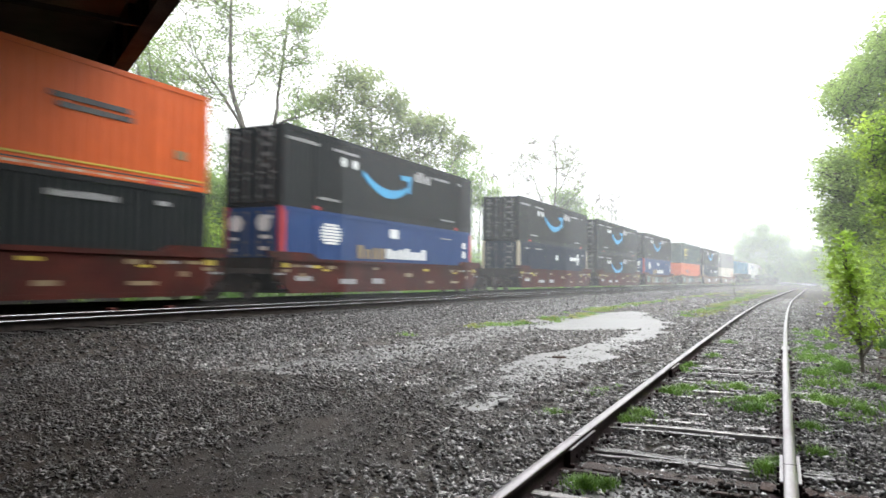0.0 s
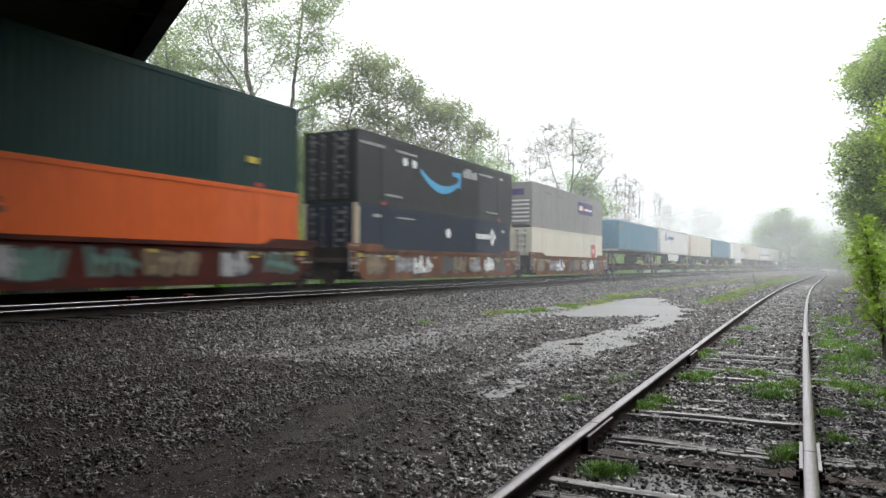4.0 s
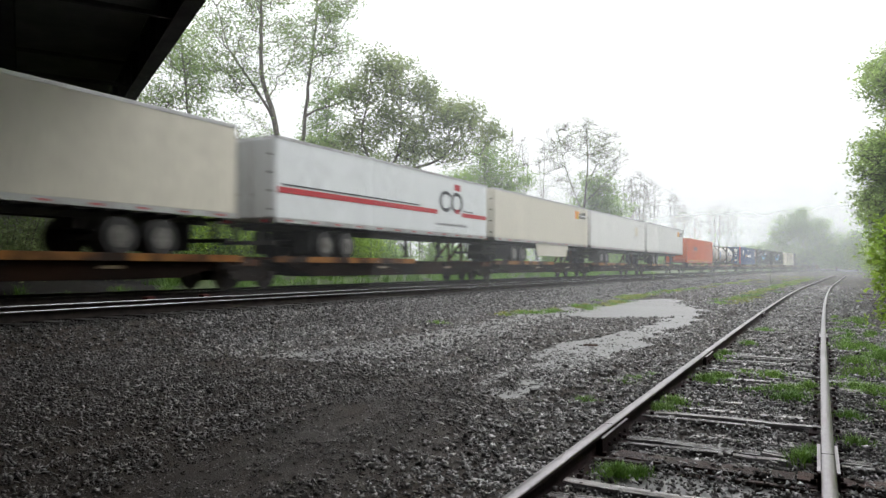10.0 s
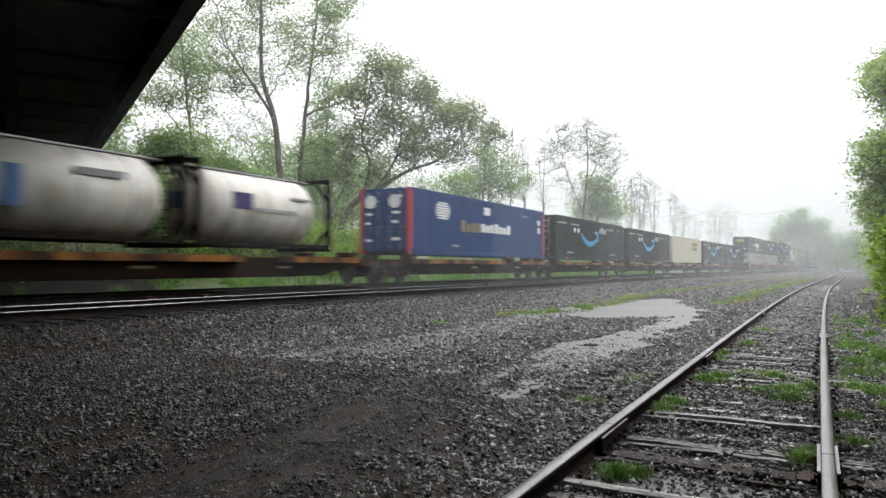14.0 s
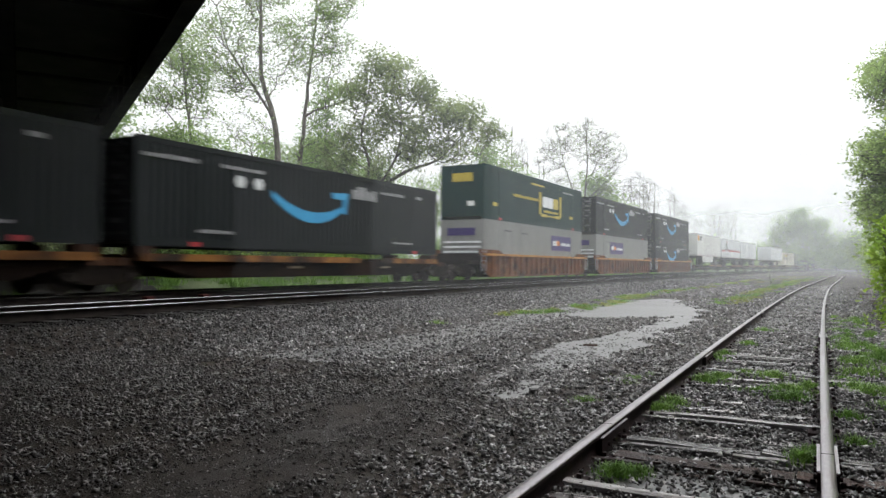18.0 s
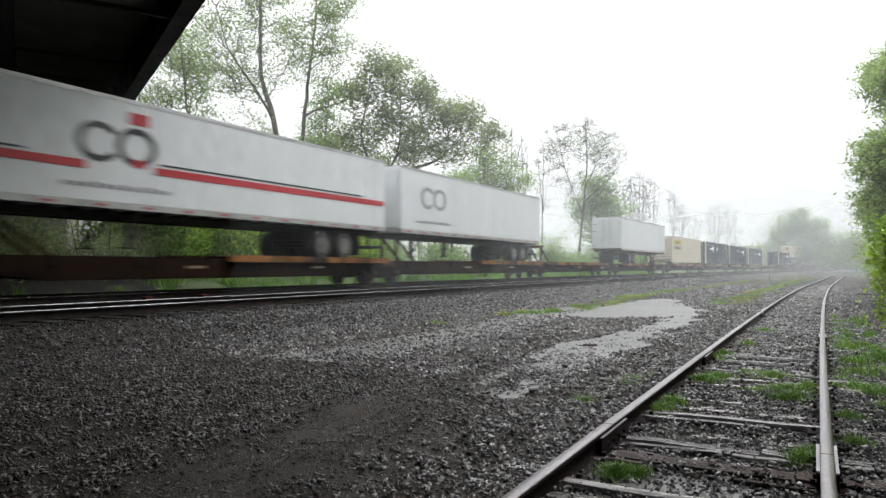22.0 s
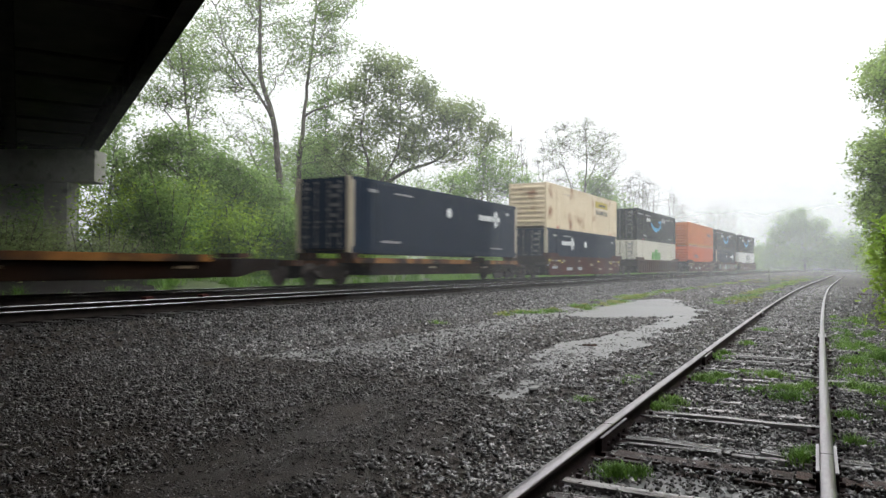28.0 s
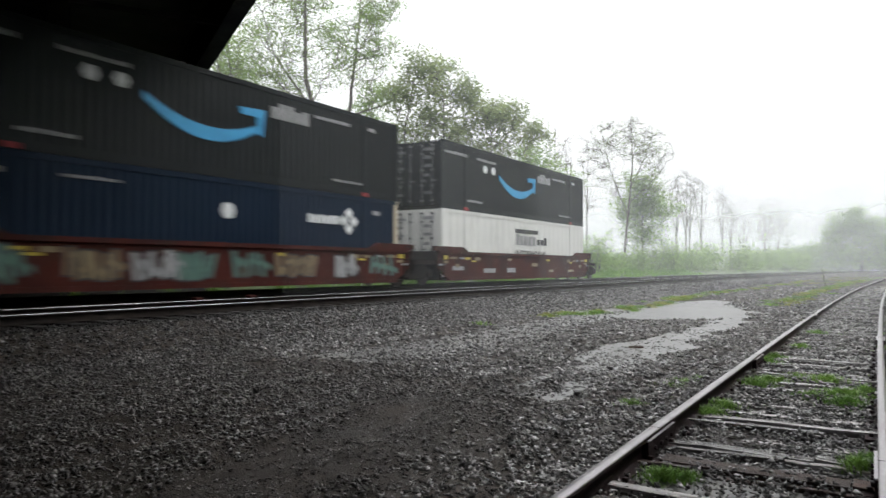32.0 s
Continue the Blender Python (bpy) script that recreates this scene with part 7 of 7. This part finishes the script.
def build_scraps():
    rnd = random.Random(77)
    for x, y, w, d, h, a, mm, lab in ((-3.56, 12.42, 0.24, 0.06, 0.035, 20, "tie_rotten", "dark wooden scrap lying in the puddle"), (-2.6, 8.9, 0.16, 0.07, 0.03, 60, "tie", "small wood splinter on the gravel"),
                                      (-0.5, 7.2, 0.3, 0.04, 0.025, 75, "tie", "pale wood splinter between the rails"), (-0.95, 9.1, 0.22, 0.04, 0.02, -50, "tie", "pale wood splinter between the rails"),
                                      (-3.1, 9.6, 0.07, 0.06, 0.045, 10, "ballast_dark", "dark loose rock at the edge of the water"), (-2.75, 7.4, 0.08, 0.07, 0.05, 30, "ballast_dark", "dark loose rock at the edge of the water")):
        bm = boxes((-w / 2, w / 2, -d / 2, d / 2, 0, h))
        bmesh.ops.subdivide_edges(bm, edges=bm.edges[:], cuts=2)
        for v in bm.verts:
            v.co += Vector((rnd.uniform(-1, 1) * d * 0.12, rnd.uniform(-1, 1) * d * 0.12, rnd.uniform(-1, 1) * h * 0.15))
        ob = part("debris", bm, M[mm])
        ob.matrix_basis = pose(x, y, max(lie(x - bend(y), y), WATER_Z) - 0.004, 0, 0, a)
        tagged(ob, lab, "debris", "scraps on the yard")
    for y in (12.3, 14.1):
        bm = bevelled(boxes((-0.1, 0.1, -0.12, 0.12, 0.0, 0.2)), 0.02)
        ob = part("marker_box", bm, M["maroon"])
        ob.matrix_basis = pose(-14.75 + bend(y), y, 0.225)
        tagged(ob, "small red marker box between the main tracks", "marker", "red markers between the tracks")


build_scraps()
# ---------------------------------------------------------------- the train, from front to back: place of each unit's near end at the start
STACKS = [  # near end, lower load, upper load, car, first and last unit of a coupled set
    (0.1, "plain", "orange_far", "maroon", False, True), (19.8, "blue", "black", "maroon", False, True),
    (43.5, "navy_far", "black", "maroon", True, True), (63.05, "black", "black", "maroon", False, True), (82.7, "blue", "black", "sprayed", False, True),
    (106.3, "orange", "green_black", "sprayed", True, True), (126.0, "navy_far", "black", "sprayed_brown", False, True), (145.5, "white", "parcel_far", "sprayed_brown", False, True),
    (493.4, "parcel_far_low", "green", "brown", True, True), (513.0, "parcel_near", "black", "brown", False, True), (532.3, "black", "black", "brown", False, True),
    (759.3, "navy", "rusty", "maroon", True, True), (782.2, "tiger", "black", "rusty_ribs", True, True),
    (805.2, "orange", "amber", "maroon", True, True), (824.4, "navy_far", "black", "sprayed", False, True), (843.75, "prime", "black", "maroon", False, True)]
SPINES = [  # near end, load, tyres at the far end
    (167.0, "T1", True), (184.5, "T2", True), (201.9, "T3", True), (219.3, "T4", True), (237.0, "T5", False),
    (256.0, "T6", True), (273.9, "T7", False), (291.1, "T8", False), (308.1, "T9", False), (325.2, "T10", False),
    (343.9, "orange", True), (363.8, "tank", True), (383.7, "blue", True), (402.0, "black", True), (420.0, "black", True),
    (437.6, "cream", True), (455.0, "black", True), (472.15, "black", True),
    (553.7, "A", True), (570.9, "G1", True), (588.3, "G2", True), (605.9, "none", True), (623.35, "W", False),
    (643.0, "cream_near", True), (662.7, "navy", True), (681.2, "navy_far", True), (699.6, "navy_far", True), (718.6, "none", False), (738.3, "navy_far", True)]


def build_loads():
    B = {}
    B["black"], B["plain"], B["navy"], B["blue"] = black_box(), plain_black(), navy_box(), blue_box()
    B["green"], B["green_black"] = green_box("green"), emblem_box()
    B["orange"], B["amber"], B["orange_far"], B["navy_far"] = orange_box("orange"), orange_box("amber", 12.2), orange_box("orange", 11.0), navy_box(True)
    B["cream"], B["cream_near"] = cream_box(), cream_box_near()
    B["rusty"] = cream_box("rusty_cream", "cream freight container with brown rust stains")
    B["parcel_far"], B["parcel_far_low"], B["parcel_near"] = parcel_box(9.6, 1.45, 2.35), parcel_box(10.0, 1.45, 2.4), parcel_box(3.8, 1.45, 2.4)
    B["tiger"], B["prime"], B["white"], B["tank"] = tiger_box(), prime_box(), white_box(), tank_box(True)
    B["tank_next"] = tank_box(False)
    T1 = trailer("sky_blue", "faded blue semi-trailer with rusty lower edge", True, marks=((0.3, 1.5, 2.1, 2.3, "tan_mark"), (0.5, 1.5, 0.6, 0.74, "grey_mark")))
    T2 = trailer("white", "white semi-trailer with a blue emblem and lettering", True, (4.0, 10.3))
    lettering(T2, 3.9, 7.3, 1.7, 2.15, "blue_mark", 8, 31, 1.314)
    lettering(T2, 5.0, 7.3, 1.42, 1.52, "grey_mark", 10, 32, 1.314)
    bm = bmesh.new()
    for k in range(5):
        a = 2 * math.pi * k / 5
        disc(bm, (1.3, 2.9 + math.cos(a) * 0.35 - CL / 2, 1.95 + math.sin(a) * 0.35), "x", 0.2, 0.028, 5)
    part("emblem", bm, M["blue_mark"], T2)
    T3 = trailer("offwhite", "grimy off-white semi-trailer with a red edge strip", True, edge="red_mark", marks=((2.1, 2.9, 2.0, 2.1, "grey_mark"), (2.0, 2.5, 2.25, 2.4, "tan_mark")))
    T4 = trailer("sky_blue", "faded blue semi-trailer with rusty lower edge", True, marks=((0.4, 1.6, 2.1, 2.3, "tan_mark"), (0.5, 1.5, 0.6, 0.74, "grey_mark")))
    T5 = trailer("white", "white semi-trailer with an orange square and black letters", False, (5.3, 12.0))
    sun_logo(T5, 11.45, 15.95, 1.35, 2.4)
    T6 = trailer("offwhite", "grimy cream semi-trailer with a small red mark", True, marks=((1.4, 2.2, 1.4, 2.0, "red_mark"), (1.6, 2.0, 1.55, 1.85, "white_mark"), (1.3, 2.4, 1.2, 1.28, "red_mark")))
    T7 = trailer("pale", "white semi-trailer with red stripes and ring letters", False)
    ring_logo(T7, 11.0, False)
    T8 = trailer("offwhite", "grimy white semi-trailer with a small orange mark", False, (6.0, 12.0))
    sun_logo(T8, 13.3, 15.7, 1.95, 2.5)
    T9 = trailer("white", "plain white semi-trailer with a faint grey panel", False, marks=((12.6, 13.7, 1.35, 2.15, "cream"), (14.2, 15.4, 2.3, 2.4, "grey_mark"), (12.2, 14.0, 1.25, 1.33, "grey_mark")))
    T10 = trailer("white", "white semi-trailer with a small orange mark", False)
    sun_logo(T10, 13.4, 15.8, 1.95, 2.5)
    A = trailer("white", "grimy white semi-trailer with an orange square and letters", True, (3.2, 10.9))
    sun_logo(A, 0.2, 2.9, 1.95, 2.6)
    G1 = trailer("pale", "white semi-trailer with red stripes and ring letters", True)
    ring_logo(G1, 2.6, True)
    G2 = trailer("pale", "pale semi-trailer with faded grey ring letters", True)
    ring_logo(G2, 1.6, True, "grey_mark", None, False)
    Wt = trailer("pale", "clean white semi-trailer with double rear doors", False)
    B.update(T1=T1, T2=T2, T3=T3, T4=T4, T5=T5, T6=T6, T7=T7, T8=T8, T9=T9, T10=T10, A=A, G1=G1, G2=G2, W=Wt)
    return B


def build_cars():
    C = {}
    for first in (False, True):
        C["maroon", first] = well_car("maroon", "maroon well car with pale stencilled marks", False, first, True, "stencil", 3)
        C["sprayed", first] = well_car("maroon", "maroon well car covered in teal and tan graffiti", False, first, True, ["teal_mark", "tan_mark", "grey_mark", "teal_mark"], 5)
        C["brown", first] = well_car("brown", "orange-brown ribbed well car with yellow top sill", True, first, True)
        C["sprayed_brown", first] = well_car("brown", "brown well car covered in pale graffiti", False, first, True, ["tan_mark", "grey_mark", "white_mark", "dark_mark"], 7)
        C["rusty_ribs", first] = well_car("rust", "dark rusty ribbed well car", True, first, True)
    for key in ("box", "trailer", "none"):
        for far in (True, False):
            C[key, far] = spine_car("rusty orange-edged spine car", key, True, False, far)
    C["end"] = spine_car("rusty orange-edged spine car", "box", True, True, True)
    return C


TRAIN = []


def couple():
    """Put every car and its load in its place along the train."""
    B, C = build_loads(), build_cars()
    used = set()

    def take(proto):
        if proto.name in used:
            ob = copy_thing(proto, Matrix.Identity(4))
        else:
            used.add(proto.name)
            ob = proto
        return ob

    for f, low, high, car, first, last in STACKS:
        mid = f + CL / 2
        TRAIN.append((take(C[car, first]), mid, 0.0))
        TRAIN.append((take(B[low]), mid, 0.33))
        top = take(B[high])
        for sy in (-1, 1):
            part("corner_lock", boxes((CW / 2 - 0.05, CW / 2 + 0.02, sy * (CL / 2 - 2.0) - 0.16, sy * (CL / 2 - 2.0) + 0.16, 0.02, 0.15)), M["red_mark"], top, "red corner lock")
        TRAIN.append((top, mid, 0.33 + CH + 0.008))
    for i, (f, load, far) in enumerate(SPINES):
        mid = f + CL / 2
        road = load[0] in "TAGW" and load != "tank"
        nxt = SPINES[i + 1][0] if i + 1 < len(SPINES) else 1e9
        key = "none" if load == "none" else "trailer" if road else "box"
        car = C["end"] if (nxt - f > 22) and key == "box" else C[key, far]
        TRAIN.append((take(car), mid, 0.0))
        if load == "tank":
            TRAIN.append((take(B["tank"]), mid - 3.3, 1.255))
            TRAIN.append((take(B["tank_next"]), mid + 3.3, 1.255))
        elif load != "none":
            TRAIN.append((take(B[load]), mid, 2.16 if road else 1.255))
    # prototypes that no unit uses
    for ob in list(B.values()) + list(C.values()):
        if ob.name not in used:
            for o in (*ob.children_recursive, ob):
                bpy.data.objects.remove(o)


couple()


def travelled(t):
    """Metres that the train has gone by t seconds."""
    keys = ((0.0, 0.0), (8.0, 205.35), (16.0, 408.07), (24.0, 614.19), (32.0, 818.29))
    for (a, sa), (b, sb) in zip(keys, keys[1:]):
        if t <= b:
            return sa + (sb - sa) * (t - a) / (b - a)
    return keys[-1][1]


def on_line(s, z):
    return pose(X_FAR + bend(s), s, RAIL_Z + z, 0, 0, -math.degrees(math.atan(2 * BEND * max(0.0, s))))


def motions():
    for ob, mid, z in TRAIN:
        walk(ob, [(2.0 * i, on_line(mid - travelled(2.0 * i), z)) for i in range(17)])


motions()
